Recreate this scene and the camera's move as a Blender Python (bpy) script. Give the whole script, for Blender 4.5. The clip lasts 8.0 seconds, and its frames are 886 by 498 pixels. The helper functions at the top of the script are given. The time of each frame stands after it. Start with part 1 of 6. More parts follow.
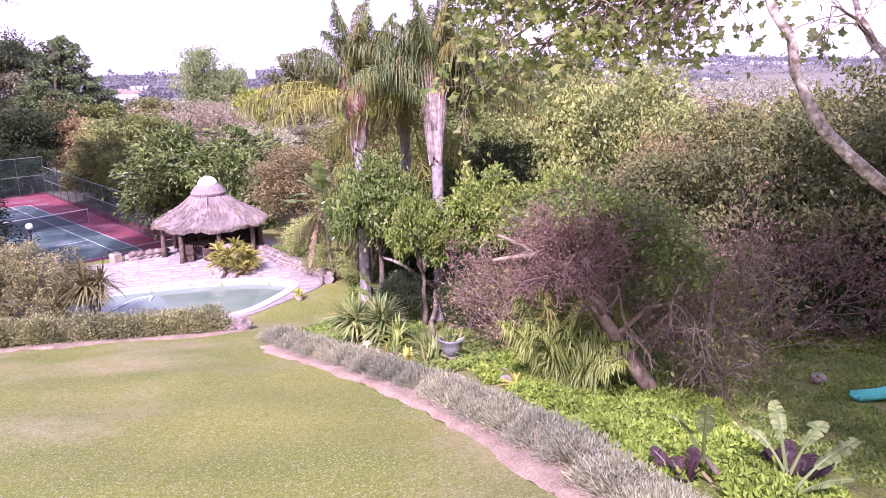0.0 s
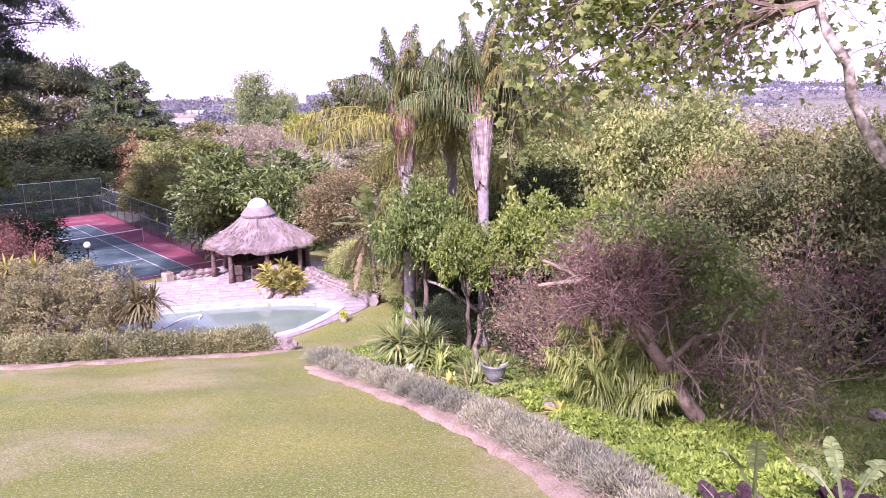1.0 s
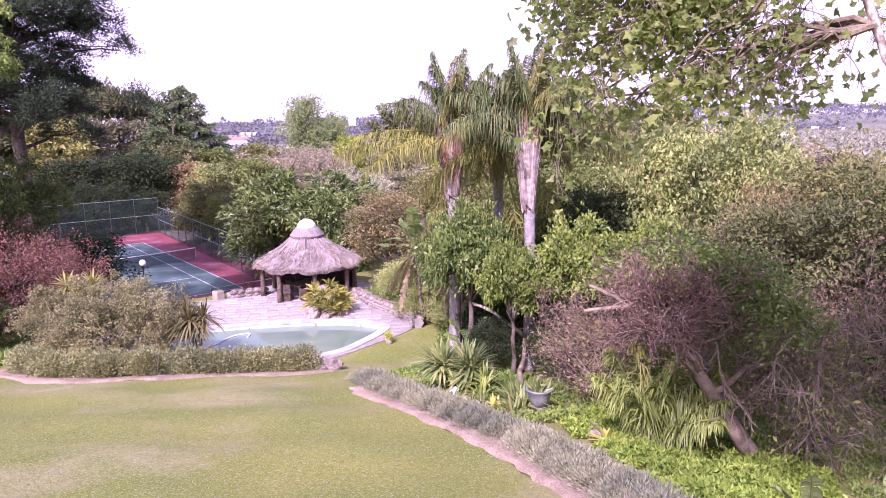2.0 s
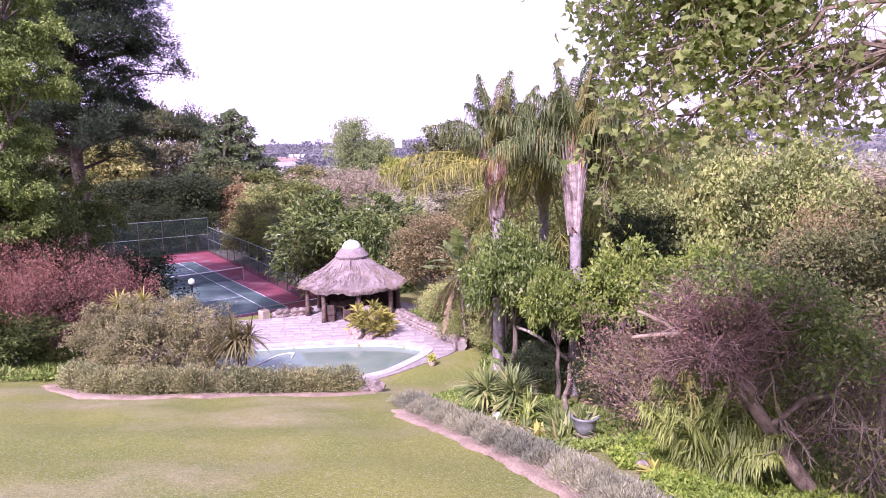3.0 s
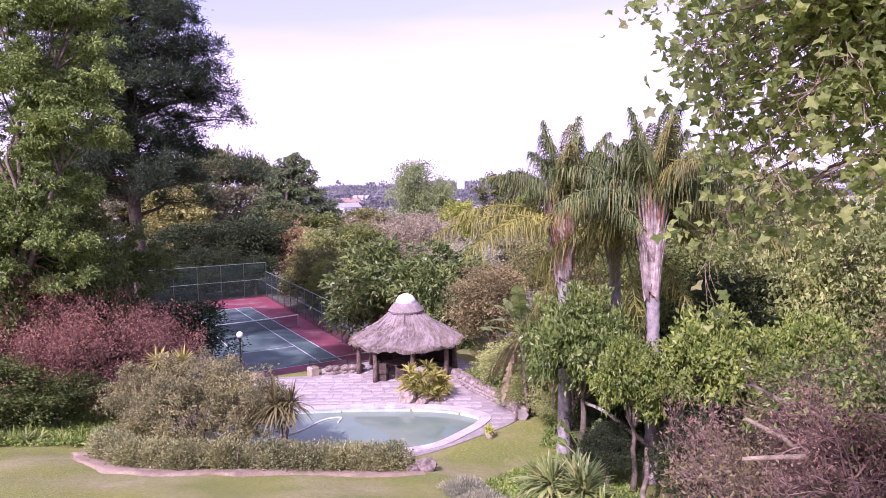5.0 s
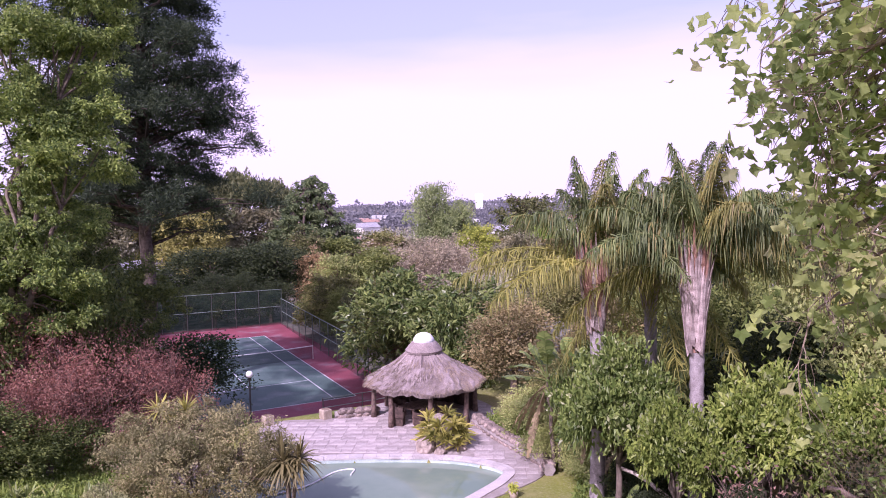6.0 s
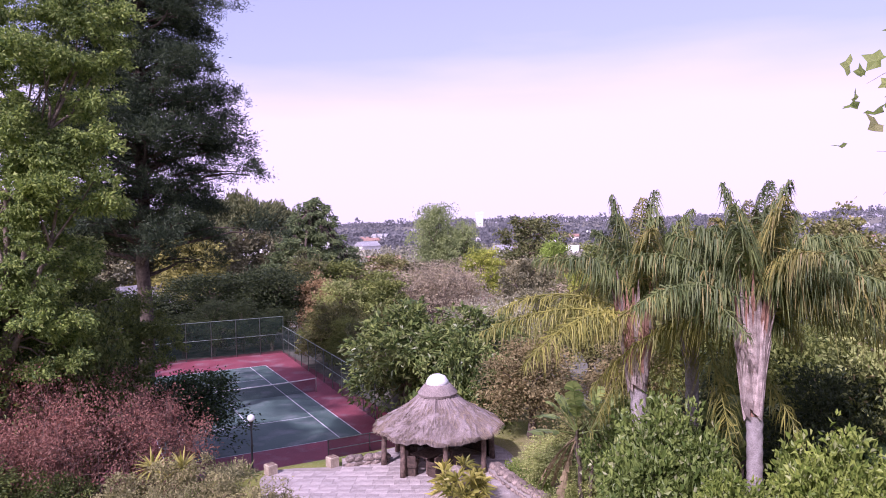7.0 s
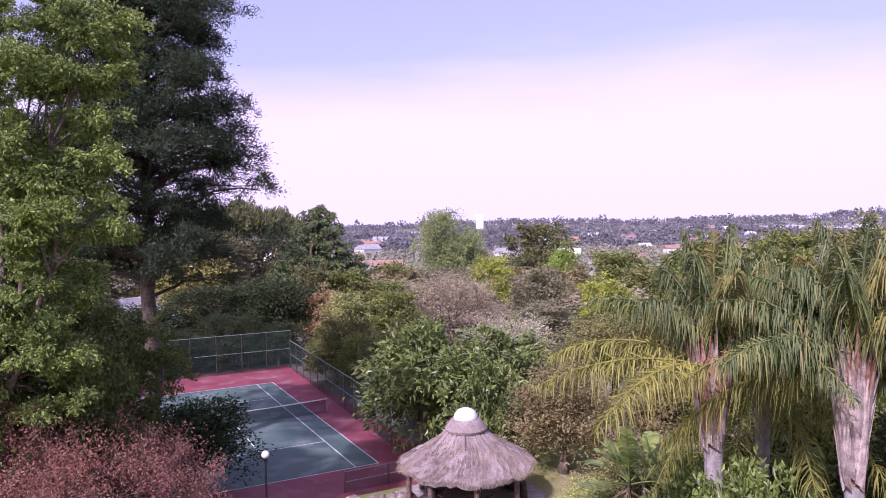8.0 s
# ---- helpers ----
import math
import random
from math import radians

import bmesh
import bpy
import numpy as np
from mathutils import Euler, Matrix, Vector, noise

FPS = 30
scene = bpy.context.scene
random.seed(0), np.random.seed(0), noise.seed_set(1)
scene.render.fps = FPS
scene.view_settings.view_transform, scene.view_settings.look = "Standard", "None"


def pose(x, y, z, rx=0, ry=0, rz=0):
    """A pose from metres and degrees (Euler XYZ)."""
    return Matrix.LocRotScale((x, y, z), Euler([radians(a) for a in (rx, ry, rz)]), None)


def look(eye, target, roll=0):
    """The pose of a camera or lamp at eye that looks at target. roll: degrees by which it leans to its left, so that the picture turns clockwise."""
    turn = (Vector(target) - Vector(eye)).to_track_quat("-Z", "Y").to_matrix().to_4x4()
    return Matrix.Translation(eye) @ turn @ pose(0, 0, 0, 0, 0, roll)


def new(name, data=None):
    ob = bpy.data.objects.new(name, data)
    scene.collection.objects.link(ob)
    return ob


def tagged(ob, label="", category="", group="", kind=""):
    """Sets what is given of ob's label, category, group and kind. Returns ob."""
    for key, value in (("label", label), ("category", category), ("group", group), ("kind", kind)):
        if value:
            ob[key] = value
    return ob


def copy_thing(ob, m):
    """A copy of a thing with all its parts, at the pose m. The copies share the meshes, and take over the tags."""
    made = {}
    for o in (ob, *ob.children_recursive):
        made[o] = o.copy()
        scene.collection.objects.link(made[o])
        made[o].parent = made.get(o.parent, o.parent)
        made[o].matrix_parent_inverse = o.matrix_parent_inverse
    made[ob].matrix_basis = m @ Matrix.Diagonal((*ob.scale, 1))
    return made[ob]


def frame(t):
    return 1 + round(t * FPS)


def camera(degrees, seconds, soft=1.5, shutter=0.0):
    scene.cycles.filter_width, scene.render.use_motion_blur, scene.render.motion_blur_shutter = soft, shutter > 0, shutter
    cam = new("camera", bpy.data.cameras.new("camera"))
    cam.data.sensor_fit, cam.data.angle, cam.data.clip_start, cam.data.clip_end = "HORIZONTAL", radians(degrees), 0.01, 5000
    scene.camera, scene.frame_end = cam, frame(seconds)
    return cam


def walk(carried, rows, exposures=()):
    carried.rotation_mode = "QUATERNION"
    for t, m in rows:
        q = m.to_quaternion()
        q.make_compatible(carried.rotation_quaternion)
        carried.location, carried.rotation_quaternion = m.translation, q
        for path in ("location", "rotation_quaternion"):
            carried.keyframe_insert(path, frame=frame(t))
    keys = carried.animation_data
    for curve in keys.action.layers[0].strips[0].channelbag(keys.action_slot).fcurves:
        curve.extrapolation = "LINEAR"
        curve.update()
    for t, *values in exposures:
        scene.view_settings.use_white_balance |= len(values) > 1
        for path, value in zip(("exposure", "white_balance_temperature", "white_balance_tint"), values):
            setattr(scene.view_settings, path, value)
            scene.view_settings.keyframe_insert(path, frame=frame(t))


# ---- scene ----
cam = camera(62.8, 8.0, 0.95)
PATH = [
    (0, (-17.945, -46.294, 11.286), (-16.59, -44.908, 10.789), -1.25),
    (0.5, (-17.943, -46.297, 11.276), (-16.627, -44.864, 10.815), -1.2),
    (1, (-17.938, -46.296, 11.288), (-16.663, -44.816, 10.858), -1.2),
    (1.5, (-17.939, -46.32, 11.319), (-16.708, -44.795, 10.92), -1.2),
    (3, (-17.833, -46.191, 11.302), (-16.741, -44.544, 10.995), -1.2),
    (3.5, (-17.643, -45.935, 11.311), (-16.592, -44.255, 11.035), -1.2),
    (4, (-17.325, -45.493, 11.334), (-16.308, -43.788, 11.086), -1.2),
    (4.5, (-16.904, -44.905, 11.426), (-15.917, -43.18, 11.206), -1.2),
    (6, (-15.571, -42.474, 12.268), (-14.656, -40.702, 12.129), -1.1),
    (6.5, (-15.329, -41.493, 12.563), (-14.414, -39.718, 12.451), -1.1),
    (7, (-15.213, -40.356, 12.938), (-14.295, -38.581, 12.848), -1.05),
    (7.5, (-15.203, -39.13, 13.345), (-14.285, -37.355, 13.26), -1.1),
    (8, (-15.243, -37.859, 13.802), (-14.324, -36.085, 13.717), -1.1),
]
walk(cam, [(t, look(eye, target, roll)) for t, eye, target, roll in PATH], exposures=[(0, 1.12, 5800, 57), (1.5, 1.04, 5800, 57), (3.5, 0.9, 5800, 57), (4.5, 0.8, 5800, 56), (6, 0.51, 5850, 52), (8, 0.41, 5850, 48)])

# ---- world, sun, exposure ----
world = bpy.data.worlds.new("sky")
scene.world = world
world.use_nodes = True
wn, wl = world.node_tree.nodes, world.node_tree.links
wn.clear()
SUN_ELEV, SUN_AZ = radians(43), radians(-122)      # azimuth from +y, clockwise positive
sky = wn.new("ShaderNodeTexSky")
sky.sky_type, sky.sun_disc = "NISHITA", False
sky.sun_elevation, sky.sun_rotation = SUN_ELEV, SUN_AZ
sky.air_density, sky.dust_density, sky.altitude = 1.0, 3.0, 80
coord = wn.new("ShaderNodeTexCoord")
sep = wn.new("ShaderNodeSeparateXYZ")
wl.new(coord.outputs["Generated"], sep.inputs[0])
band = wn.new("ShaderNodeMapRange")               # haze and thin cloud, thick near the horizon
band.inputs["From Min"].default_value, band.inputs["From Max"].default_value = 0.125, 0.215
band.inputs["To Min"].default_value, band.inputs["To Max"].default_value = 0.95, 0.30
stretch = wn.new("ShaderNodeMapping")
stretch.inputs["Scale"].default_value = (1.2, 1.2, 7.0)
wl.new(coord.outputs["Generated"], stretch.inputs[0])
cloud = wn.new("ShaderNodeTexNoise")
cloud.inputs["Scale"].default_value, cloud.inputs["Detail"].default_value = 1.6, 5
wl.new(stretch.outputs[0], cloud.inputs["Vector"])
lift = wn.new("ShaderNodeMath")
lift.operation, lift.inputs[1].default_value = "MULTIPLY_ADD", 0.14
wl.new(cloud.outputs[0], lift.inputs[0])
drop = wn.new("ShaderNodeMath")
drop.operation, drop.inputs[1].default_value = "SUBTRACT", 0.07
wl.new(sep.outputs["Z"], drop.inputs[0])
wl.new(drop.outputs[0], lift.inputs[2])
wl.new(lift.outputs[0], band.inputs["Value"])
dim = wn.new("ShaderNodeVectorMath")
dim.operation, dim.inputs["Scale"].default_value = "SCALE", 0.13
wl.new(sky.outputs[0], dim.inputs[0])
mixsky = wn.new("ShaderNodeMix")
mixsky.data_type = "RGBA"
wl.new(band.outputs[0], mixsky.inputs["Factor"])
wl.new(dim.outputs[0], mixsky.inputs["A"])
mixsky.inputs["B"].default_value = (0.80, 0.735, 0.88, 1)
bg = wn.new("ShaderNodeBackground")
wl.new(mixsky.outputs["Result"], bg.inputs[0])
wout = wn.new("ShaderNodeOutputWorld")
wl.new(bg.outputs[0], wout.inputs[0])

sun = new("sun", bpy.data.lights.new("sun", "SUN"))
sun.data.energy, sun.data.angle, sun.data.color = 3.6, radians(1.5), (1.0, 0.965, 0.93)
toward = Vector((math.sin(SUN_AZ) * math.cos(SUN_ELEV), math.cos(SUN_AZ) * math.cos(SUN_ELEV), math.sin(SUN_ELEV)))
sun.matrix_world = look(toward * 60, (0, 0, 0))


# ---- materials ----
def node_mat(name):
    m = bpy.data.materials.new(name)
    m.use_nodes = True
    n, l = m.node_tree.nodes, m.node_tree.links
    return m, n, l, n["Principled BSDF"]


def two_tone(n, l, a, b, scale, lo=0.35, hi=0.65, detail=6, vec=None):
    """A colour socket that wanders from a to b at that scale."""
    tex = n.new("ShaderNodeTexNoise")
    tex.inputs["Scale"].default_value, tex.inputs["Detail"].default_value = scale, detail
    if vec:
        l.new(vec, tex.inputs["Vector"])
    ramp = n.new("ShaderNodeValToRGB")
    ramp.color_ramp.elements[0].position, ramp.color_ramp.elements[1].position = lo, hi
    ramp.color_ramp.elements[0].color, ramp.color_ramp.elements[1].color = (*a, 1), (*b, 1)
    l.new(tex.outputs[0], ramp.inputs[0])
    return ramp.outputs[0]


def mix(n, l, fac, a, b, how="MIX"):
    m = n.new("ShaderNodeMix")
    m.data_type, m.blend_type = "RGBA", how
    for key, v in (("Factor", fac), ("A", a), ("B", b)):
        if isinstance(v, (int, float)):
            m.inputs[key].default_value = v
        elif isinstance(v, tuple):
            m.inputs[key].default_value = (*v, 1)
        else:
            l.new(v, m.inputs[key])
    return m.outputs["Result"]


def bump(n, l, bsdf, scale, strength, dist=0.02, vec=None):
    tex = n.new("ShaderNodeTexNoise")
    tex.inputs["Scale"].default_value, tex.inputs["Detail"].default_value = scale, 5
    if vec:
        l.new(vec, tex.inputs["Vector"])
    b = n.new("ShaderNodeBump")
    b.inputs["Strength"].default_value, b.inputs["Distance"].default_value = strength, dist
    l.new(tex.outputs[0], b.inputs["Height"])
    l.new(b.outputs[0], bsdf.inputs["Normal"])


def object_vec(n):
    return n.new("ShaderNodeTexCoord").outputs["Object"]


def plain_mat(name, a, b, scale=3.0, rough=0.8, metal=0.0, grain=40.0, relief=0.4, vary=0.0):
    """Two tones at a coarse and a fine scale, with relief; vary: how far one piece differs from the next."""
    m, n, l, p = node_mat(name)
    v = object_vec(n)
    c = two_tone(n, l, a, b, scale, vec=v)
    fine = two_tone(n, l, (0.75, 0.75, 0.75), (1.2, 1.2, 1.2), grain, vec=v)
    c = mix(n, l, 1.0, c, fine, "MULTIPLY")
    if vary:
        info = n.new("ShaderNodeObjectInfo")
        r = n.new("ShaderNodeMapRange")
        r.inputs["To Min"].default_value, r.inputs["To Max"].default_value = 1 - vary, 1 + vary
        l.new(info.outputs["Random"], r.inputs["Value"])
        c = mix(n, l, 1.0, c, r.outputs[0], "MULTIPLY")
    l.new(c, p.inputs["Base Color"])
    p.inputs["Roughness"].default_value, p.inputs["Metallic"].default_value = rough, metal
    bump(n, l, p, grain, relief, vec=v)
    return m


def leaf_mat(name, a, b, rough=0.55, through_light=0.3, odd=None):
    """Foliage: each leaf has its own tone from a to b, with a slow wander over the crown; odd: a rare third tone, a
    painted highlight on the glossy green shrubs.
    """
    m, n, l, p = node_mat(name)
    a, b = [(min(0.7, q[0] * 1.3), min(0.7, q[1] * 1.3), min(0.7, q[2] * 1.12)) for q in (a, b)]
    geo = n.new("ShaderNodeNewGeometry")
    ramp = n.new("ShaderNodeValToRGB")
    ramp.color_ramp.elements[0].color, ramp.color_ramp.elements[1].color = (*a, 1), (*b, 1)
    if odd:
        e = ramp.color_ramp.elements
        e[1].position = 0.9
        e.new(0.97).color = (*odd, 1)
    l.new(geo.outputs["Random Per Island"], ramp.inputs[0])
    slow = two_tone(n, l, (0.62, 0.66, 0.66), (1.3, 1.25, 1.15), 0.55, 0.3, 0.7, 3, geo.outputs["Position"])
    c = mix(n, l, 1.0, ramp.outputs[0], slow, "MULTIPLY")
    l.new(c, p.inputs["Base Color"])
    p.inputs["Roughness"].default_value = rough + 0.06
    p.inputs["Specular IOR Level"].default_value = 0.35
    tr = n.new("ShaderNodeBsdfTranslucent")
    l.new(c, tr.inputs[0])
    add = n.new("ShaderNodeMixShader")
    add.inputs[0].default_value = through_light
    l.new(p.outputs[0], add.inputs[1])
    l.new(tr.outputs[0], add.inputs[2])
    l.new(add.outputs[0], n["Material Output"].inputs[0])
    return m


LEAF = {
    "conifer": leaf_mat("conifer_needles", (0.075, 0.115, 0.065), (0.20, 0.25, 0.13)),
    "pine_far": leaf_mat("umbrella_pine_needles", (0.075, 0.095, 0.05), (0.17, 0.18, 0.095)),
    "pine": leaf_mat("pine_needles", (0.022, 0.04, 0.03), (0.072, 0.102, 0.058)),
    "poplar": leaf_mat("poplar_leaf", (0.16, 0.21, 0.10), (0.28, 0.33, 0.17)),
    "dark_olive": leaf_mat("dark_olive_leaf", (0.07, 0.088, 0.036), (0.18, 0.19, 0.088), odd=(0.16, 0.12, 0.09)),
    "olive": leaf_mat("olive_leaf", (0.11, 0.125, 0.043), (0.27, 0.265, 0.115), odd=(0.24, 0.19, 0.11)),
    "olive_grey": leaf_mat("grey_olive_leaf", (0.155, 0.15, 0.10), (0.29, 0.28, 0.20)),
    "brown_olive": leaf_mat("brown_olive_leaf", (0.14, 0.115, 0.06), (0.30, 0.25, 0.145), odd=(0.10, 0.13, 0.04)),
    "lime": leaf_mat("lime_leaf", (0.16, 0.24, 0.05), (0.26, 0.35, 0.09)),
    "lime_dull": leaf_mat("yellowish_green_leaf", (0.165, 0.205, 0.07), (0.36, 0.395, 0.18), odd=(0.33, 0.27, 0.14)),
    "yellow_green": leaf_mat("yellow_green_leaf", (0.20, 0.25, 0.05), (0.36, 0.38, 0.09)),
    "yellow_leaf": leaf_mat("yellow_leaf", (0.18, 0.18, 0.06), (0.32, 0.30, 0.11)),
    "mid_green": leaf_mat("mid_green_leaf", (0.09, 0.125, 0.035), (0.22, 0.245, 0.085)),
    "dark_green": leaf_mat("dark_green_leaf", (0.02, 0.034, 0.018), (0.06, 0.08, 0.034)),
    "glossy_dark": leaf_mat("glossy_dark_leaf", (0.018, 0.038, 0.018), (0.05, 0.085, 0.03), 0.35),
    "magnolia": leaf_mat("glossy_broad_leaf", (0.055, 0.095, 0.032), (0.20, 0.245, 0.09), 0.3, 0.2, (0.22, 0.25, 0.11)),
    # the pale third tone of the next two paints glossy highlight speckles
    "round_green": leaf_mat("dense_green_leaf", (0.065, 0.11, 0.028), (0.215, 0.275, 0.09), 0.36, 0.3, (0.40, 0.43, 0.24)),
    "bright_green": leaf_mat("bright_green_leaf", (0.10, 0.155, 0.032), (0.27, 0.325, 0.09), 0.4, 0.3, (0.36, 0.40, 0.19)),
    "russet": leaf_mat("russet_leaf", (0.24, 0.165, 0.095), (0.41, 0.30, 0.19)),
    "mauve": leaf_mat("mauve_twig_leaf", (0.25, 0.21, 0.17), (0.40, 0.355, 0.29)),
    "grey_leaf": leaf_mat("silver_grey_leaf", (0.27, 0.265, 0.215), (0.48, 0.47, 0.40)),
    "grey_green": leaf_mat("grey_green_small_leaf", (0.14, 0.14, 0.07), (0.34, 0.32, 0.19), odd=(0.42, 0.33, 0.20)),
    "red_leaf": leaf_mat("dull_red_leaf", (0.18, 0.075, 0.072), (0.33, 0.17, 0.155), odd=(0.36, 0.22, 0.17)),
    "purple_leaf": leaf_mat("dull_purple_leaf", (0.15, 0.085, 0.08), (0.30, 0.19, 0.175), odd=(0.15, 0.17, 0.05)),
    "plane": leaf_mat("plane_tree_leaf", (0.13, 0.19, 0.06), (0.42, 0.48, 0.21), 0.5, 0.66, (0.48, 0.48, 0.24)),
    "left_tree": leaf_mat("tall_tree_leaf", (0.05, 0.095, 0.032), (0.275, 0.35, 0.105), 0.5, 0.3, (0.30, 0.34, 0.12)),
    # darker copy of the tall tree leaf, with shade put into its colour
    "left_shade": leaf_mat("shade_darkened_tree_leaf", (0.04, 0.068, 0.02), (0.15, 0.185, 0.058), 0.5, 0.25),
    "palm": leaf_mat("palm_leaflet", (0.05, 0.084, 0.034), (0.17, 0.205, 0.085), 0.5, 0.28, (0.33, 0.27, 0.10)),
    "palm_warm": leaf_mat("golden_palm_leaflet", (0.09, 0.10, 0.032), (0.25, 0.23, 0.08), 0.5, 0.28, (0.32, 0.25, 0.12)),
    "palm_old": leaf_mat("old_palm_leaflet", (0.13, 0.145, 0.04), (0.32, 0.30, 0.09), 0.5, 0.3),
    "young_palm": leaf_mat("young_palm_leaflet", (0.11, 0.15, 0.035), (0.29, 0.33, 0.10), 0.45, 0.3),
    "paddle": leaf_mat("paddle_leaf", (0.085, 0.135, 0.042), (0.22, 0.27, 0.10), 0.38, 0.3),
    "dry": leaf_mat("dry_leaf", (0.17, 0.125, 0.08), (0.31, 0.24, 0.165), 0.7),
    "sword": leaf_mat("sword_leaf", (0.08, 0.12, 0.045), (0.26, 0.30, 0.13), 0.4, 0.2, (0.33, 0.28, 0.12)),
    "sword_dark": leaf_mat("brownish_sword_leaf", (0.07, 0.065, 0.03), (0.19, 0.165, 0.085), 0.45, 0.2),
    "sword_yellow": leaf_mat("yellow_sword_leaf", (0.22, 0.22, 0.05), (0.42, 0.38, 0.13), 0.4, 0.2),
    "banana": leaf_mat("banana_leaf", (0.12, 0.165, 0.07), (0.27, 0.32, 0.15), 0.45, 0.35),
    "canna": leaf_mat("purple_canna_leaf", (0.035, 0.02, 0.03), (0.085, 0.045, 0.06), 0.35, 0.2),
    "cover": leaf_mat("ground_cover_leaf", (0.12, 0.19, 0.03), (0.30, 0.38, 0.085), 0.5),
    # darker copy of the ground cover leaf, toned down for shade
    "cover_shade": leaf_mat("shade_darkened_cover_leaf", (0.10, 0.16, 0.04), (0.26, 0.33, 0.09), 0.5),
    "lavender": leaf_mat("lavender_stem", (0.17, 0.178, 0.128), (0.315, 0.318, 0.25), 0.85, 0.15, (0.26, 0.23, 0.26)),
    "hedge": leaf_mat("clipped_hedge_leaf", (0.15, 0.165, 0.075), (0.33, 0.335, 0.185), 0.7, 0.2, (0.30, 0.22, 0.17)),
    "grass": leaf_mat("grass_blade", (0.18, 0.19, 0.05), (0.30, 0.29, 0.11), 0.7, 0.3),
}
M_BARK = plain_mat("grey_brown_bark", (0.10, 0.075, 0.055), (0.24, 0.19, 0.15), 6, 0.9)
M_TWIG = plain_mat("pale_dry_twig", (0.15, 0.108, 0.075), (0.33, 0.26, 0.19), 4, 0.9)
M_TWIG_RED = plain_mat("reddish_twig", (0.13, 0.078, 0.066), (0.27, 0.18, 0.15), 2, 0.9)
M_DARKBARK = plain_mat("dark_bark", (0.05, 0.038, 0.03), (0.13, 0.10, 0.08), 6, 0.95)
M_PALMTRUNK = plain_mat("pale_palm_trunk", (0.25, 0.215, 0.21), (0.42, 0.37, 0.365), 5, 0.85)
M_BOOT = plain_mat("palm_leaf_base", (0.28, 0.21, 0.19), (0.50, 0.41, 0.375), 5, 0.85, vary=0.34)
M_FIBRE = plain_mat("russet_palm_fibre", (0.22, 0.11, 0.075), (0.42, 0.24, 0.18), 8, 0.95)
M_PLANEBARK = plain_mat("mottled_plane_bark", (0.20, 0.155, 0.115), (0.68, 0.60, 0.51), 9, 0.8, grain=24)
M_THATCH = plain_mat("weathered_thatch", (0.21, 0.165, 0.155), (0.34, 0.28, 0.265), 1.4, 0.95, grain=22, relief=0.9)
M_CAP = plain_mat("white_ridge_cap", (0.74, 0.73, 0.74), (0.85, 0.84, 0.85), 4, 0.6)
M_POST = plain_mat("dark_timber_post", (0.09, 0.06, 0.05), (0.22, 0.15, 0.12), 8, 0.8)
M_STONE = plain_mat("pale_flagstone", (0.34, 0.29, 0.275), (0.50, 0.44, 0.42), 2.0, 0.75, grain=25, vary=0.16)
M_COPING = plain_mat("pale_coping_stone", (0.44, 0.395, 0.385), (0.60, 0.55, 0.54), 2.0, 0.6, grain=30, vary=0.08)
M_JOINT = plain_mat("sandy_joint", (0.28, 0.24, 0.22), (0.38, 0.33, 0.31), 3, 0.95)
M_RUBBLE = plain_mat("brown_rubble_stone", (0.15, 0.115, 0.10), (0.34, 0.27, 0.23), 3, 0.9, grain=14, relief=0.8, vary=0.3)
M_ROCK = plain_mat("buff_rock", (0.24, 0.19, 0.155), (0.43, 0.355, 0.30), 3, 0.9, grain=12, relief=0.8, vary=0.15)
M_WHITE = plain_mat("white_painted", (0.70, 0.69, 0.68), (0.82, 0.81, 0.80), 5, 0.5)
M_LINE = plain_mat("white_court_line", (0.50, 0.52, 0.55), (0.72, 0.72, 0.75), 2, 0.7)
M_STEEL = plain_mat("green_fence_steel", (0.16, 0.22, 0.19), (0.27, 0.33, 0.29), 5, 0.5)
M_BLACK = plain_mat("black_painted_metal", (0.012, 0.012, 0.014), (0.03, 0.03, 0.032), 5, 0.45)
M_WICKER = plain_mat("dark_wicker", (0.045, 0.028, 0.022), (0.11, 0.07, 0.055), 8, 0.7, grain=60)
M_URN = plain_mat("grey_glazed_urn", (0.17, 0.18, 0.175), (0.28, 0.285, 0.275), 4, 0.5)
M_SLIDE = plain_mat("turquoise_plastic", (0.03, 0.40, 0.33), (0.06, 0.52, 0.43), 2, 0.4)
M_POOL = plain_mat("pale_pool_plaster", (0.42, 0.53, 0.50), (0.58, 0.68, 0.64), 1, 0.7)
M_HOSE = plain_mat("white_pool_hose", (0.74, 0.75, 0.78), (0.82, 0.83, 0.86), 4, 0.5)
M_WALLWHITE = plain_mat("white_render", (0.62, 0.60, 0.58), (0.80, 0.78, 0.76), 1, 0.85)
M_ROOF = plain_mat("grey_roof_sheet", (0.28, 0.27, 0.29), (0.45, 0.44, 0.46), 1, 0.7)
M_ROOFTILE = plain_mat("dull_red_roof_tile", (0.26, 0.15, 0.12), (0.40, 0.25, 0.20), 1, 0.8)
M_GLASSDARK = plain_mat("dark_window", (0.03, 0.035, 0.04), (0.07, 0.08, 0.09), 1, 0.2)
M_DIRT = plain_mat("pinkish_dry_earth", (0.26, 0.19, 0.13), (0.39, 0.295, 0.21), 1.6, 0.95, grain=26, relief=0.8)
M_CHAFF = plain_mat("dead_leaf_litter", (0.15, 0.10, 0.07), (0.33, 0.24, 0.18), 4, 0.95)
M_TERRA = plain_mat("buff_planter_box", (0.34, 0.27, 0.20), (0.50, 0.42, 0.33), 4, 0.85)


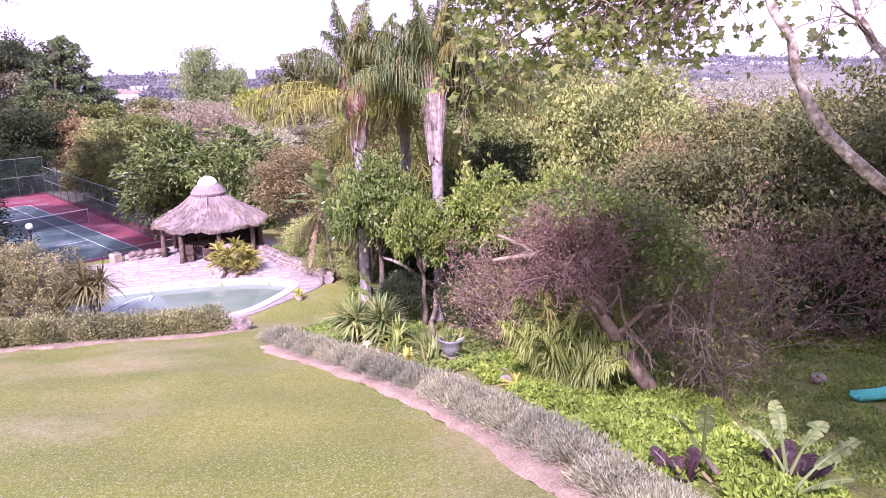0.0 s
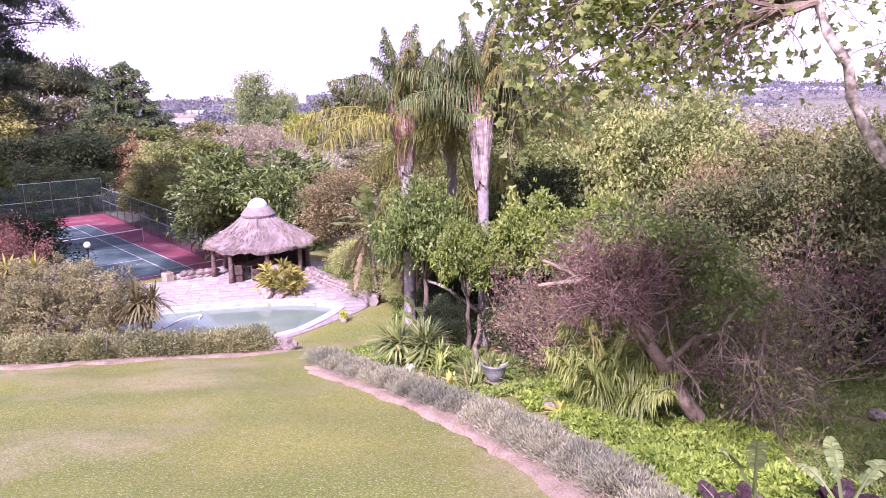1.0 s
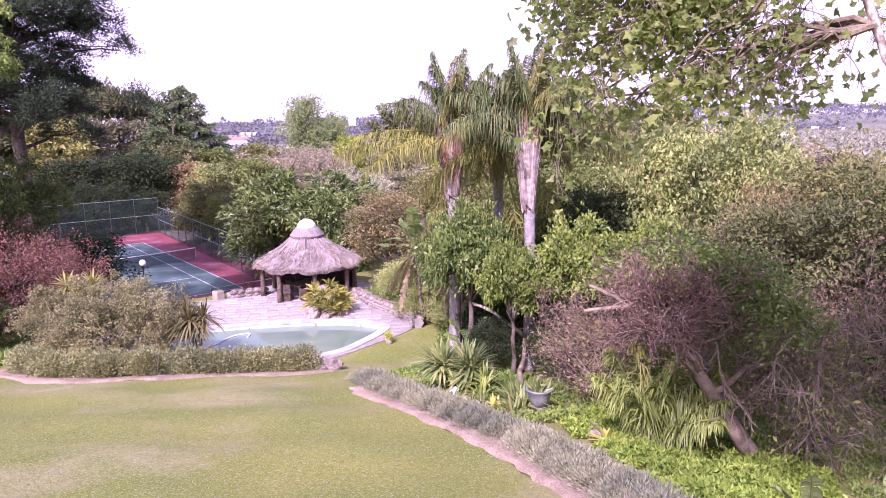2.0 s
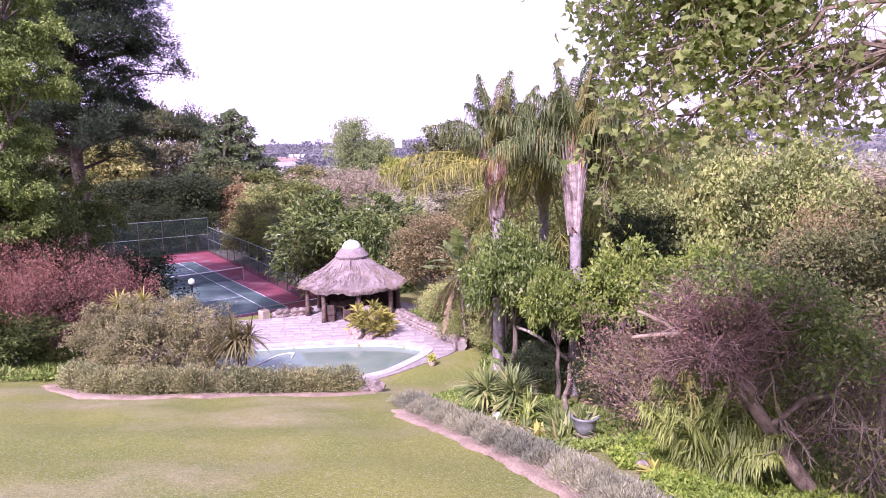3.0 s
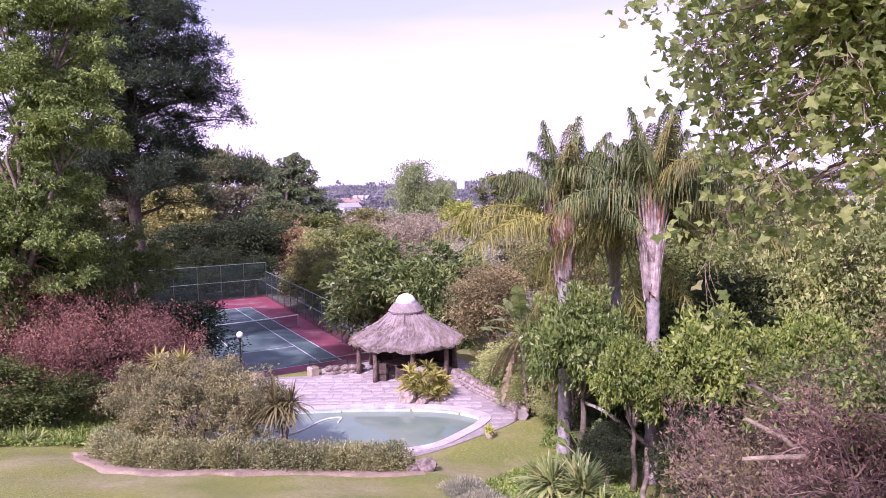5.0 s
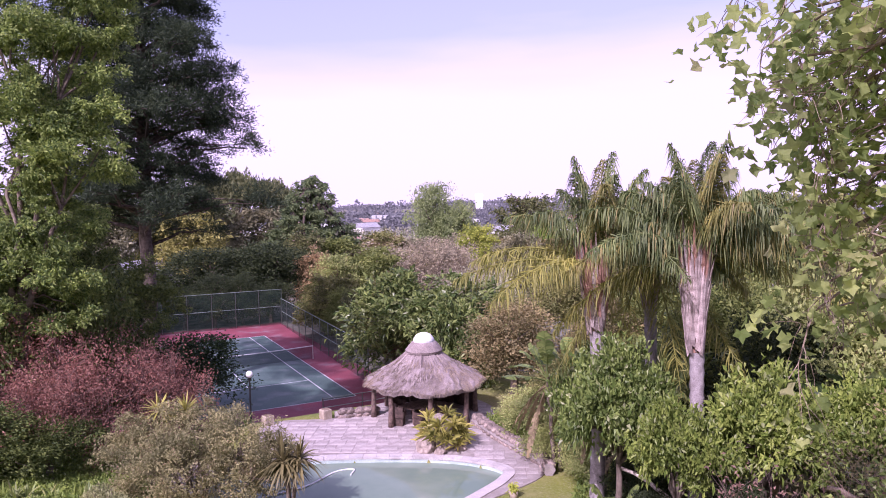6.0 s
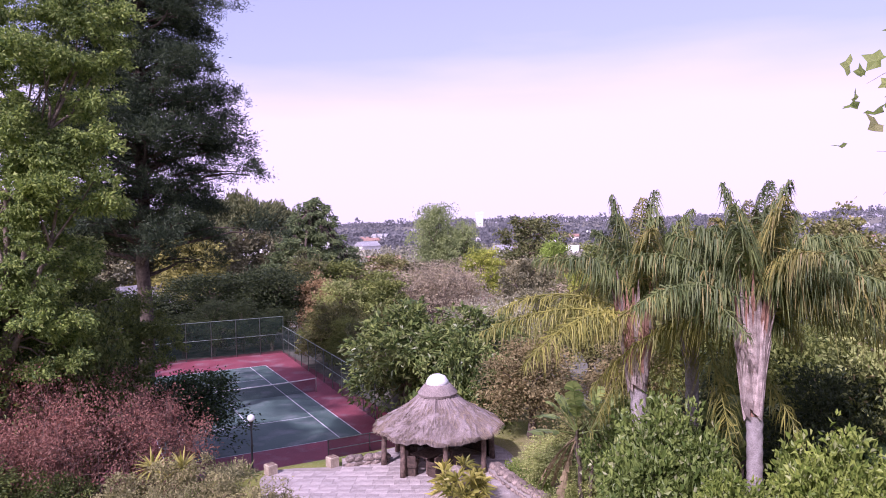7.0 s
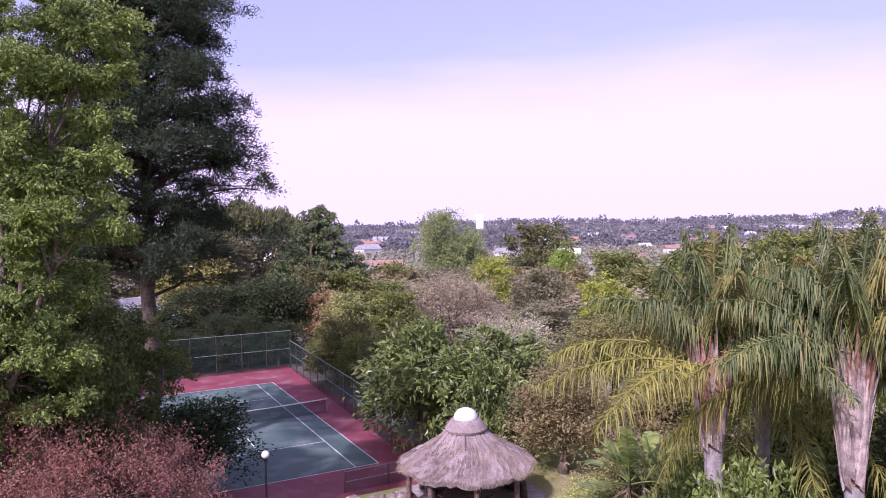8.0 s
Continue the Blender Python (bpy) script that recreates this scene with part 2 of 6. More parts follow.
def globe_mat():
    m, n, l, p = node_mat("opal_glass_globe")
    p.inputs["Base Color"].default_value = (0.85, 0.85, 0.86, 1)
    p.inputs["Roughness"].default_value = 0.15
    return m


def water_mat():
    m, n, l, p = node_mat("pool_water")
    v = object_vec(n)
    c = two_tone(n, l, (0.155, 0.225, 0.165), (0.21, 0.275, 0.21), 0.5, vec=v)
    l.new(c, p.inputs["Base Color"])
    p.inputs["Roughness"].default_value, p.inputs["IOR"].default_value = 0.03, 1.33
    bump(n, l, p, 3.0, 0.05, 0.02, v)
    return m


def net_mat(name, colour, cover):
    m, n, l, p = node_mat(name)
    p.inputs["Base Color"].default_value = (*colour, 1)
    p.inputs["Alpha"].default_value = cover
    p.inputs["Roughness"].default_value = 0.8
    return m


def ground_mat():
    """Lawn: mown green with dry straw patches and fine blades; earth under trees by a slow wander."""
    m, n, l, p = node_mat("lawn_grass")
    v = n.new("ShaderNodeNewGeometry").outputs["Position"]
    green = two_tone(n, l, (0.118, 0.162, 0.016), (0.21, 0.222, 0.034), 0.32, 0.3, 0.7, 8, v)
    straw = two_tone(n, l, (0.31, 0.26, 0.14), (0.44, 0.355, 0.235), 2.5, vec=v)
    patch = n.new("ShaderNodeTexNoise")
    patch.inputs["Scale"].default_value, patch.inputs["Detail"].default_value = 0.22, 7
    l.new(v, patch.inputs["Vector"])
    k = n.new("ShaderNodeMapRange")
    k.inputs["From Min"].default_value, k.inputs["From Max"].default_value = 0.50, 0.80
    l.new(patch.outputs[0], k.inputs["Value"])
    c = mix(n, l, k.outputs[0], green, straw)
    blades = two_tone(n, l, (0.78, 0.8, 0.76), (1.2, 1.18, 1.18), 11, 0.3, 0.7, 8, v)
    c = mix(n, l, 1.0, c, blades, "MULTIPLY")
    specks = two_tone(n, l, (0, 0, 0), (1, 1, 1), 30, 0.54, 0.68, 2, v)
    c = mix(n, l, specks, c, (0.37, 0.345, 0.19))
    l.new(c, p.inputs["Base Color"])
    p.inputs["Roughness"].default_value = 0.95
    bump(n, l, p, 30, 0.7, 0.03, v)
    return m


def far_mat():
    """Distant bush: mottled olive and mauve-grey, with haze paled into the tones."""
    m, n, l, p = node_mat("haze_paled_bush")
    v = n.new("ShaderNodeNewGeometry").outputs["Position"]
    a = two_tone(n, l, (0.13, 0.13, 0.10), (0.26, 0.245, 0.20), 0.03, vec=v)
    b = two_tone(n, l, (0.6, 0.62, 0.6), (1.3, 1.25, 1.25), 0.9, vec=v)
    l.new(mix(n, l, 1.0, a, b, "MULTIPLY"), p.inputs["Base Color"])
    p.inputs["Roughness"].default_value = 1.0
    return m


def court_mat(name, a, b):
    m, n, l, p = node_mat(name)
    v = n.new("ShaderNodeNewGeometry").outputs["Position"]
    c = two_tone(n, l, a, b, 0.35, 0.3, 0.7, vec=v)
    worn = two_tone(n, l, (0, 0, 0), (0.55, 0.55, 0.55), 0.6, 0.52, 0.75, 8, v)
    c = mix(n, l, worn, c, (0.30, 0.31, 0.33))
    c = mix(n, l, 1.0, c, two_tone(n, l, (0.85, 0.85, 0.85), (1.12, 1.12, 1.12), 12, vec=v), "MULTIPLY")
    l.new(c, p.inputs["Base Color"])
    p.inputs["Roughness"].default_value = 0.7
    return m


M_GROUND, M_FAR, M_WATER, M_GLOBE = ground_mat(), far_mat(), water_mat(), globe_mat()
M_COURT = court_mat("worn_green_court", (0.06, 0.112, 0.10), (0.10, 0.158, 0.138))
M_SURROUND = court_mat("worn_red_court", (0.20, 0.040, 0.06), (0.30, 0.075, 0.10))
M_NET = net_mat("black_tennis_net", (0.02, 0.025, 0.025), 0.45)
M_WIRE = net_mat("green_chain_link", (0.015, 0.042, 0.032), 0.36)


# ---- mesh helpers ----
class Build:
    """Gathers vertices and faces of one mesh."""

    def __init__(self):
        self.v, self.f, self.k, self.n = [], [], [], 0

    def add(self, verts, faces):
        """verts (n, 3); faces (m, 3 or 4), numbered from 0."""
        verts, faces = np.asarray(verts, float), np.asarray(faces, int)
        self.v.append(verts)
        self.f.append((faces + self.n).ravel())
        self.k.append(np.full(len(faces), faces.shape[1]))
        self.n += len(verts)
        return self

    def tube(self, pts, radii, sides=7, cap=True):
        pts = np.asarray(pts, float)
        radii = np.broadcast_to(np.asarray(radii, float), (len(pts),))
        d = np.gradient(pts, axis=0)
        d /= np.linalg.norm(d, axis=1)[:, None] + 1e-9
        ref = np.where(np.abs(d[:, 2:3]) < 0.9, [[0.0, 0, 1]], [[1.0, 0, 0]])
        a = np.cross(d, ref)
        a /= np.linalg.norm(a, axis=1)[:, None] + 1e-9
        b = np.cross(d, a)
        ang = np.linspace(0, 2 * np.pi, sides, endpoint=False)
        ring = pts[:, None] + radii[:, None, None] * (a[:, None] * np.cos(ang)[None, :, None] + b[:, None] * np.sin(ang)[None, :, None])
        i, j = np.meshgrid(np.arange(len(pts) - 1), np.arange(sides), indexing="ij")
        j2 = (j + 1) % sides
        quads = np.stack([i * sides + j, (i + 1) * sides + j, (i + 1) * sides + j2, i * sides + j2], -1).reshape(-1, 4)
        self.add(ring.reshape(-1, 3), quads)
        if cap:
            last = self.n - sides
            for first in (self.n - len(pts) * sides, last):
                self.f.append(np.arange(first, first + sides))
                self.k.append(np.array([sides]))
        return self

    def box(self, size, at=(0, 0, 0), turn=0.0, bevel=0.0):
        """A box on its base centre, turned about z, its edges cut by bevel."""
        x, y, z = size[0] / 2, size[1] / 2, size[2]
        e = min(bevel, x * 0.45, y * 0.45, z * 0.45)
        rows = [(x - e, y - e, 0), (x, y, e), (x, y, z - e), (x - e, y - e, z)] if e > 0 else [(x, y, 0), (x, y, z)]
        c, s = math.cos(turn), math.sin(turn)
        v = []
        for px, py, pz in rows:
            for sx, sy in ((-1, -1), (1, -1), (1, 1), (-1, 1)):
                v.append((at[0] + c * px * sx - s * py * sy, at[1] + s * px * sx + c * py * sy, at[2] + pz))
        f = [(0, 3, 2, 1)]
        for r in range(len(rows) - 1):
            f += [(4 * r + q, 4 * r + (q + 1) % 4, 4 * r + 4 + (q + 1) % 4, 4 * r + 4 + q) for q in range(4)]
        t = 4 * (len(rows) - 1)
        f.append((t, t + 1, t + 2, t + 3))
        return self.add(v, f)

    def lathe(self, profile, at=(0, 0, 0), sides=24, wobble=0.0):
        ang = np.linspace(0, 2 * np.pi, sides, endpoint=False)
        pr = np.asarray(profile, float)
        v = []
        for r, z in pr:
            k = 1 + wobble * np.sin(ang * 5 + z * 3) * 0.5 + wobble * np.sin(ang * 11 + z) * 0.4
            v.append(np.stack([at[0] + r * k * np.cos(ang), at[1] + r * k * np.sin(ang), np.full(sides, at[2] + z)], -1))
        i, j = np.meshgrid(np.arange(len(pr) - 1), np.arange(sides), indexing="ij")
        j2 = (j + 1) % sides
        q = np.stack([i * sides + j, i * sides + j2, (i + 1) * sides + j2, (i + 1) * sides + j], -1).reshape(-1, 4)
        return self.add(np.concatenate(v), q)

    def mesh(self, name, material, smooth=False):
        me = bpy.data.meshes.new(name)
        v, f, k = np.concatenate(self.v), np.concatenate(self.f), np.concatenate(self.k)
        me.vertices.add(len(v))
        me.vertices.foreach_set("co", v.astype(np.float32).ravel())
        me.loops.add(len(f))
        me.loops.foreach_set("vertex_index", f.astype(np.int32))
        me.polygons.add(len(k))
        me.polygons.foreach_set("loop_start", np.concatenate([[0], np.cumsum(k)[:-1]]).astype(np.int32))
        me.polygons.foreach_set("use_smooth", np.full(len(k), smooth))
        me.update(calc_edges=True)
        me.materials.append(material)
        return me


def part(name, build, material, parent=None, label="", smooth=False):
    me = build if isinstance(build, bpy.types.Mesh) else build.mesh(name, material, smooth)
    ob = new(name, me)
    ob.parent = parent
    if label:
        tagged(ob, label)
    return ob


def thing(name, label, category, x=0.0, y=0.0, z=0.0, turn=0.0, group="", kind=""):
    ob = new(name)
    ob.empty_display_size = 0.3
    ob.matrix_basis = pose(x, y, z, 0, 0, turn)
    return tagged(ob, label, category, group, kind)


R = np.random.default_rng(7)


def unit(a):
    return a / (np.linalg.norm(a, axis=-1, keepdims=True) + 1e-9)


def leaves(b, p, d, size, width=0.45, fold=0.15, droop=0.0):
    """Adds a folded four-cornered leaf at each p along d."""
    n = len(p)
    size = np.broadcast_to(size, (n,))[:, None]
    d = unit(d)
    side = unit(np.cross(d, R.normal(size=(n, 3))))
    up = np.cross(side, d)
    tip = p + d * size - np.array([0, 0, 1.0]) * droop * size
    mid = p + d * size * 0.45
    w = width * size * 0.5
    v = np.stack([p, mid + side * w + up * fold * size, tip, mid - side * w + up * fold * size], 1).reshape(-1, 3)
    i = np.arange(n)[:, None] * 4
    return b.add(v, np.concatenate([i + [0, 1, 2], i + [0, 2, 3]]))


def crown_points(lobes, count, clump=0.2, per=26, rough=0.16, low=-0.55):
    """Points in uneven clumps over the skins of ellipsoid lobes (x, y, z, rx, ry, rz), and the outward ways."""
    lobes = np.asarray(lobes, float)
    area = (lobes[:, 3] * lobes[:, 4] + lobes[:, 4] * lobes[:, 5] + lobes[:, 3] * lobes[:, 5])
    k = max(1, count // per)
    which = R.choice(len(lobes), k, p=area / area.sum())
    d = unit(R.normal(size=(k, 3)))
    d[:, 2] = np.where(d[:, 2] < low, -d[:, 2], d[:, 2])
    rad = np.clip(1 + rough * R.normal(size=k), 0.55, 1.35)
    rad = np.where(R.random(k) < 0.22, rad * R.uniform(0.45, 0.85, k), rad)
    c = lobes[which, :3] + d * lobes[which, 3:] * rad[:, None]
    sig = clump * lobes[which, 3:].mean(1)
    rep = np.repeat(np.arange(k), per)
    p = c[rep] + R.normal(size=(k * per, 3)) * sig[rep, None] * [1, 1, 0.75]
    return p, d[rep]


def crown(lobes, count, leaf, width=0.45, droop=0.15, clump=0.2, rough=0.16, low=-0.55, hang=0.0, spread=0.9, per=26):
    b = Build()
    p, d = crown_points(lobes, count, clump, per, rough, low)
    way = d + R.normal(size=p.shape) * spread + [0, 0, 0.15 - hang]
    leaves(b, p, way, leaf * R.uniform(0.6, 1.3, len(p)), width, 0.15, droop)
    return b


def bough(a, c, sag=0.12, n=6):
    """A slightly crooked line from a to c."""
    a, c = np.asarray(a, float), np.asarray(c, float)
    t = np.linspace(0, 1, n)[:, None]
    length = np.linalg.norm(c - a)
    kink = R.normal(size=(n, 3)) * sag * length * 0.22
    kink[0] = kink[-1] = 0
    return a + (c - a) * t + kink + np.sin(np.pi * t) * [0, 0, 1] * sag * length * 0.5


def trunk_and_limbs(base, fork, lobes, radius, sides=8):
    """Builds of the trunk and of one limb to each lobe."""
    trunk = Build().tube(bough(base, fork, 0.06, 7), np.linspace(radius * 1.25, radius * 0.75, 7), sides)
    limbs = Build()
    for lb in lobes:
        tip = np.array(lb[:3]) + [0, 0, lb[5] * 0.3]
        line = bough(fork, tip, 0.14, 6)
        limbs.tube(line, np.linspace(radius * 0.6, radius * 0.12, 6), 6)
        for _ in range(3):
            e = np.array(lb[:3]) + unit(R.normal(size=3)) * np.array(lb[3:]) * 0.85
            limbs.tube(bough(line[3], e, 0.2, 5), np.linspace(radius * 0.25, radius * 0.05, 5), 4, False)
    return trunk, limbs


def twig_spray(b, start, way, length, radius, levels, spread=0.55, kids=4, lift=0.1, sides=4, thin=0.62):
    """A branching spray of thin twigs."""
    d = unit(np.asarray(way, float))
    n = 4
    pts = [np.asarray(start, float)]
    for _ in range(n):
        d = unit(d + R.normal(size=3) * 0.16 + [0, 0, lift * 0.4])
        pts.append(pts[-1] + d * length / n)
    b.tube(pts, np.linspace(radius, radius * 0.45, n + 1), sides if levels > 1 else 3, False)
    tips = [(pts[-1], d)]
    if levels > 0:
        for q in range(kids):
            at = pts[1 + q % n]
            nd = unit(d + R.normal(size=3) * spread + [0, 0, lift])
            tips += twig_spray(b, at, nd, length * R.uniform(0.55, 0.85), radius * thin, levels - 1, spread, kids, lift, sides, thin)
    return tips


# ---- the lie of the land ----
AX, AY = 0.70, 0.714                   # the garden falls along this line


def smooth(t):
    t = np.clip(t, 0, 1)
    return t * t * (3 - 2 * t)


POOL = [(-1.65, -19.85), (-2.5, -18.3), (-4.4, -16.9), (-7.1, -15.5), (-9.5, -14.7), (-11.4, -15.3), (-11.8, -17.4), (-10.0, -19.2), (-7.5, -20.6), (-5.8, -21.5), (-4.6, -21.65), (-3.3, -21.15), (-2.15, -20.55)]


def loop(points, per=6):
    """A closed smooth curve through the points."""
    p = np.array(points, float)
    out = []
    for i in range(len(p)):
        a, b, c, d = p[i - 1], p[i], p[(i + 1) % len(p)], p[(i + 2) % len(p)]
        for t in np.arange(per) / per:
            out.append(0.5 * (2 * b + (c - a) * t + (2 * a - 5 * b + 4 * c - d) * t * t + (3 * b - a - 3 * c + d) * t ** 3))
    return np.array(out)


def line(points, per=8):
    """An open smooth curve through the points."""
    p = np.array(points, float)
    q = np.vstack([2 * p[0] - p[1], p, 2 * p[-1] - p[-2]])
    out = []
    for i in range(1, len(q) - 2):
        a, b, c, d = q[i - 1], q[i], q[i + 1], q[i + 2]
        for t in np.arange(per) / per:
            out.append(0.5 * (2 * b + (c - a) * t + (2 * a - 5 * b + 4 * c - d) * t * t + (3 * b - a - 3 * c + d) * t ** 3))
    return np.array(out + [p[-1]])


def inside(poly, x, y):
    x, y = np.asarray(x, float), np.asarray(y, float)
    hit = np.zeros(x.shape, bool)
    for i in range(len(poly)):
        (x1, y1), (x2, y2) = poly[i - 1], poly[i]
        cross = ((y1 > y) != (y2 > y)) & (x < (x2 - x1) * (y - y1) / (y2 - y1 + 1e-12) + x1)
        hit ^= cross
    return hit


POOL_LINE = loop(POOL)
PAVED = 2.12


def height(x, y):
    """The ground's height."""
    x, y = np.asarray(x, float), np.asarray(y, float)
    w = (x + 18) * AX + (y + 46.2) * AY
    z = 2.08 + 0.22 * np.maximum(0, 25.6 - w)
    z = z - 2.3 * smooth((w - 38) / 30) - 13 * smooth((w - 80) / 260) - 26 * smooth((w - 260) / 1500)
    ex = np.maximum(np.maximum(-15.2 - x, x - 3.4), 0)
    ey = np.maximum(np.maximum(-7.0 - y, y - 30.5), 0)
    k = smooth(1 - np.hypot(ex, ey) / 2.2)
    z = z * (1 - k) + (-0.06) * k
    return z


def ground_z(x, y):
    return float(height(x, y))


# ---- ground ----
def ground_sheet():
    near = np.arange(-32, 40.01, 0.5)
    xs = np.concatenate([[-4500, -2000, -900, -400, -200, -100, -60, -45], near, [46, 55, 70, 90, 120, 160, 230, 330, 500, 800, 1300, 2200, 4500]])
    nearu = np.arange(-52, 36.01, 0.5)
    ys = np.concatenate([[-2500, -900, -300, -150, -90, -65], nearu, [40, 46, 55, 70, 90, 120, 160, 230, 330, 500, 800, 1300, 2200, 4500]])
    gx, gy = np.meshgrid(xs, ys, indexing="ij")
    gz = height(gx, gy)
    close = (np.abs(gx) < 60) & (np.abs(gy + 20) < 60)
    rough = 0.05 * np.sin(gx * 1.3 + gy * 0.7) * np.sin(gy * 0.9 - gx * 0.4)
    gz = gz + np.where(close & (gz > 2.3), rough, 0)
    c = POOL_LINE.mean(0)
    shrunk = (POOL_LINE - c) * 0.97 + c
    gz = np.where(inside(shrunk, gx, gy), 0.55, gz)
    v = np.stack([gx, gy, gz], -1).reshape(-1, 3)
    ny = len(ys)
    i, j = np.meshgrid(np.arange(len(xs) - 1), np.arange(ny - 1), indexing="ij")
    q = np.stack([i * ny + j, (i + 1) * ny + j, (i + 1) * ny + j + 1, i * ny + j + 1], -1).reshape(-1, 4)
    me = Build().add(v, q).mesh("ground", M_GROUND, True)
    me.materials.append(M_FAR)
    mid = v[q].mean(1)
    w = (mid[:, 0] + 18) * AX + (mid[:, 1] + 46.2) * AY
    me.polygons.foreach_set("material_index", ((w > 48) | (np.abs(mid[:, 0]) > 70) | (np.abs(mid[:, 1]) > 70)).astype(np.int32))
    return tagged(new("ground", me), "sloping lawn with dry patches and bush beyond", "ground", kind="structure")


ground_sheet()


def flat_ring(b, inner, outer, z0, z1):
    """A slab between two closed lines of equal count."""
    n = len(inner)
    v = np.concatenate([np.column_stack([p, np.full(n, z)]) for p, z in ((inner, z1), (outer, z1), (inner, z0), (outer, z0))])
    i = np.arange(n)
    j = (i + 1) % n
    q = np.concatenate([np.stack(s, -1) for s in ((i, j, n + j, n + i), (2 * n + i, 2 * n + j, j, i), (n + i, n + j, 3 * n + j, 3 * n + i))])
    return b.add(v, q)


def offset(poly, d):
    """The closed line moved outward by d."""
    t = np.roll(poly, -1, 0) - np.roll(poly, 1, 0)
    t /= np.linalg.norm(t, axis=1)[:, None]
    nrm = np.column_stack([t[:, 1], -t[:, 0]])
    area = np.sum(poly[:, 0] * np.roll(poly[:, 1], -1) - np.roll(poly[:, 0], -1) * poly[:, 1])
    return poly + nrm * d * np.sign(area)


# the paved terrace round the pool
GAZ = (-1.0, -12.1)
TERRACE = [(-0.75, -21.2), (-0.15, -20.2), (-0.1, -18.0), (0.3, -15.2), (2.2, -13.2), (2.2, -10.6), (0.6, -9.0), (-3.2, -9.6), (-4.9, -10.5), (-7.2, -9.6), (-8.4, -10.2), (-9.2, -12.6), (-12.6, -14.0), (-13.0, -18.0), (-10.6, -20.2), (-8.0, -21.6), (-6.6, -22.3), (-4.9, -22.3), (-2.9, -21.85)]
terrace_line = loop(TERRACE, 4)
# a slab in triangles between the pool's edge and the terrace's edge
tb = bmesh.new()
rings = []
for pts in (terrace_line, offset(POOL_LINE, 0.05)):
    vs = [tb.verts.new((px, py, PAVED + 0.002)) for px, py in pts]
    rings.append([tb.edges.new((vs[i - 1], vs[i])) for i in range(len(vs))])
bmesh.ops.triangle_fill(tb, edges=rings[0] + rings[1], use_beauty=True)
skirt = bmesh.ops.extrude_face_region(tb, geom=tb.faces[:])
bmesh.ops.translate(tb, vec=(0, 0, -0.5), verts=[g for g in skirt["geom"] if isinstance(g, bmesh.types.BMVert)])
bmesh.ops.recalc_face_normals(tb, faces=tb.faces[:])
me = bpy.data.meshes.new("terrace")
tb.to_mesh(me)
tb.free()
me.materials.append(M_JOINT)
terrace = tagged(new("pavement", me), "pale stone pool terrace with sandy joints", "pavement", kind="structure")

# the pool
pool = thing("swimming_pool", "kidney-shaped swimming pool of pale green water", "pool", 0, 0, 0)
basin = Build()
flat_ring(basin, POOL_LINE, offset(POOL_LINE, 0.12), 0.9, PAVED - 0.03)
part("basin_wall", basin, M_POOL, pool)
wb = bmesh.new()
wb.faces.new([wb.verts.new((px, py, PAVED - 0.16)) for px, py in offset(POOL_LINE, 0.03)])
bmesh.ops.triangulate(wb, faces=wb.faces[:])
wm = bpy.data.meshes.new("water")
wb.to_mesh(wm)
wb.free()
wm.materials.append(M_WATER)
part("water", wm, M_WATER, pool, "still pale green water")
hose_line = line([(-6.6, -17.2), (-6.3, -16.7), (-7.0, -16.6), (-8.4, -17.4), (-10.0, -17.6)], 8)
hose = tagged(new("pool_hose", Build().tube(np.column_stack([hose_line, np.full(len(hose_line), PAVED - 0.14)]), 0.035, 6).mesh("pool_hose", M_HOSE, True)), "white pool cleaner hose floating on the water", "hose")

# ---- tennis court ----
court = thing("tennis_court", "worn green tennis court with a red surround", "tennis court", 0, 0, 0, kind="structure")
part("surround", Build().box((18.2, 37.4, 0.04), (-5.9, 11.85, -0.06)), M_SURROUND, court, "faded red surround")
part("playing_surface", Build().box((10.97, 23.77, 0.012), (-5.485, 11.885, -0.018)), M_COURT, court, "worn blue-green playing surface")


def court_line(x0, y0, x1, y1):
    w = 0.07
    part("line", Build().box((abs(x1 - x0) + w, abs(y1 - y0) + w, 0.006), ((x0 + x1) / 2, (y0 + y1) / 2, -0.008)), M_LINE, court, "worn white line")


for x in (0, -1.37, -9.6, -10.97):
    court_line(x, 0.05 if x not in (0, -10.97) else 0, x, 23.72 if x not in (0, -10.97) else 23.77)
for y in (0, 23.77):
    court_line(-10.9, y, -0.07, y)
for y in (5.485, 18.285):
    court_line(-9.5, y, -1.47, y)
court_line(-5.485, 5.6, -5.485, 18.17)

net = thing("tennis_net", "black tennis net with a white top band", "net", 0, 0, 0)
for x in (0.914, -11.88):
    part("net_post", Build().tube([(x, 11.885, -0.03), (x, 11.885, 1.08)], 0.045, 8), M_WHITE, net, smooth=True)
nx = np.linspace(-11.85, 0.88, 17)
nz = 0.93 + 0.12 * (np.abs(nx + 5.485) / 6.4) ** 2
nb = Build()
nb.add(np.concatenate([np.column_stack([nx, np.full(17, 11.885), np.full(17, 0.02)]), np.column_stack([nx, np.full(17, 11.885), nz - 0.06])]), [(i, i + 1, 18 + i, 17 + i) for i in range(16)])
part("netting", nb, M_NET, net)
tape = Build().tube(np.column_stack([nx, np.full(17, 11.885), nz - 0.03]), 0.04, 6)
part("top_band", tape, M_WHITE, net, "white canvas band")


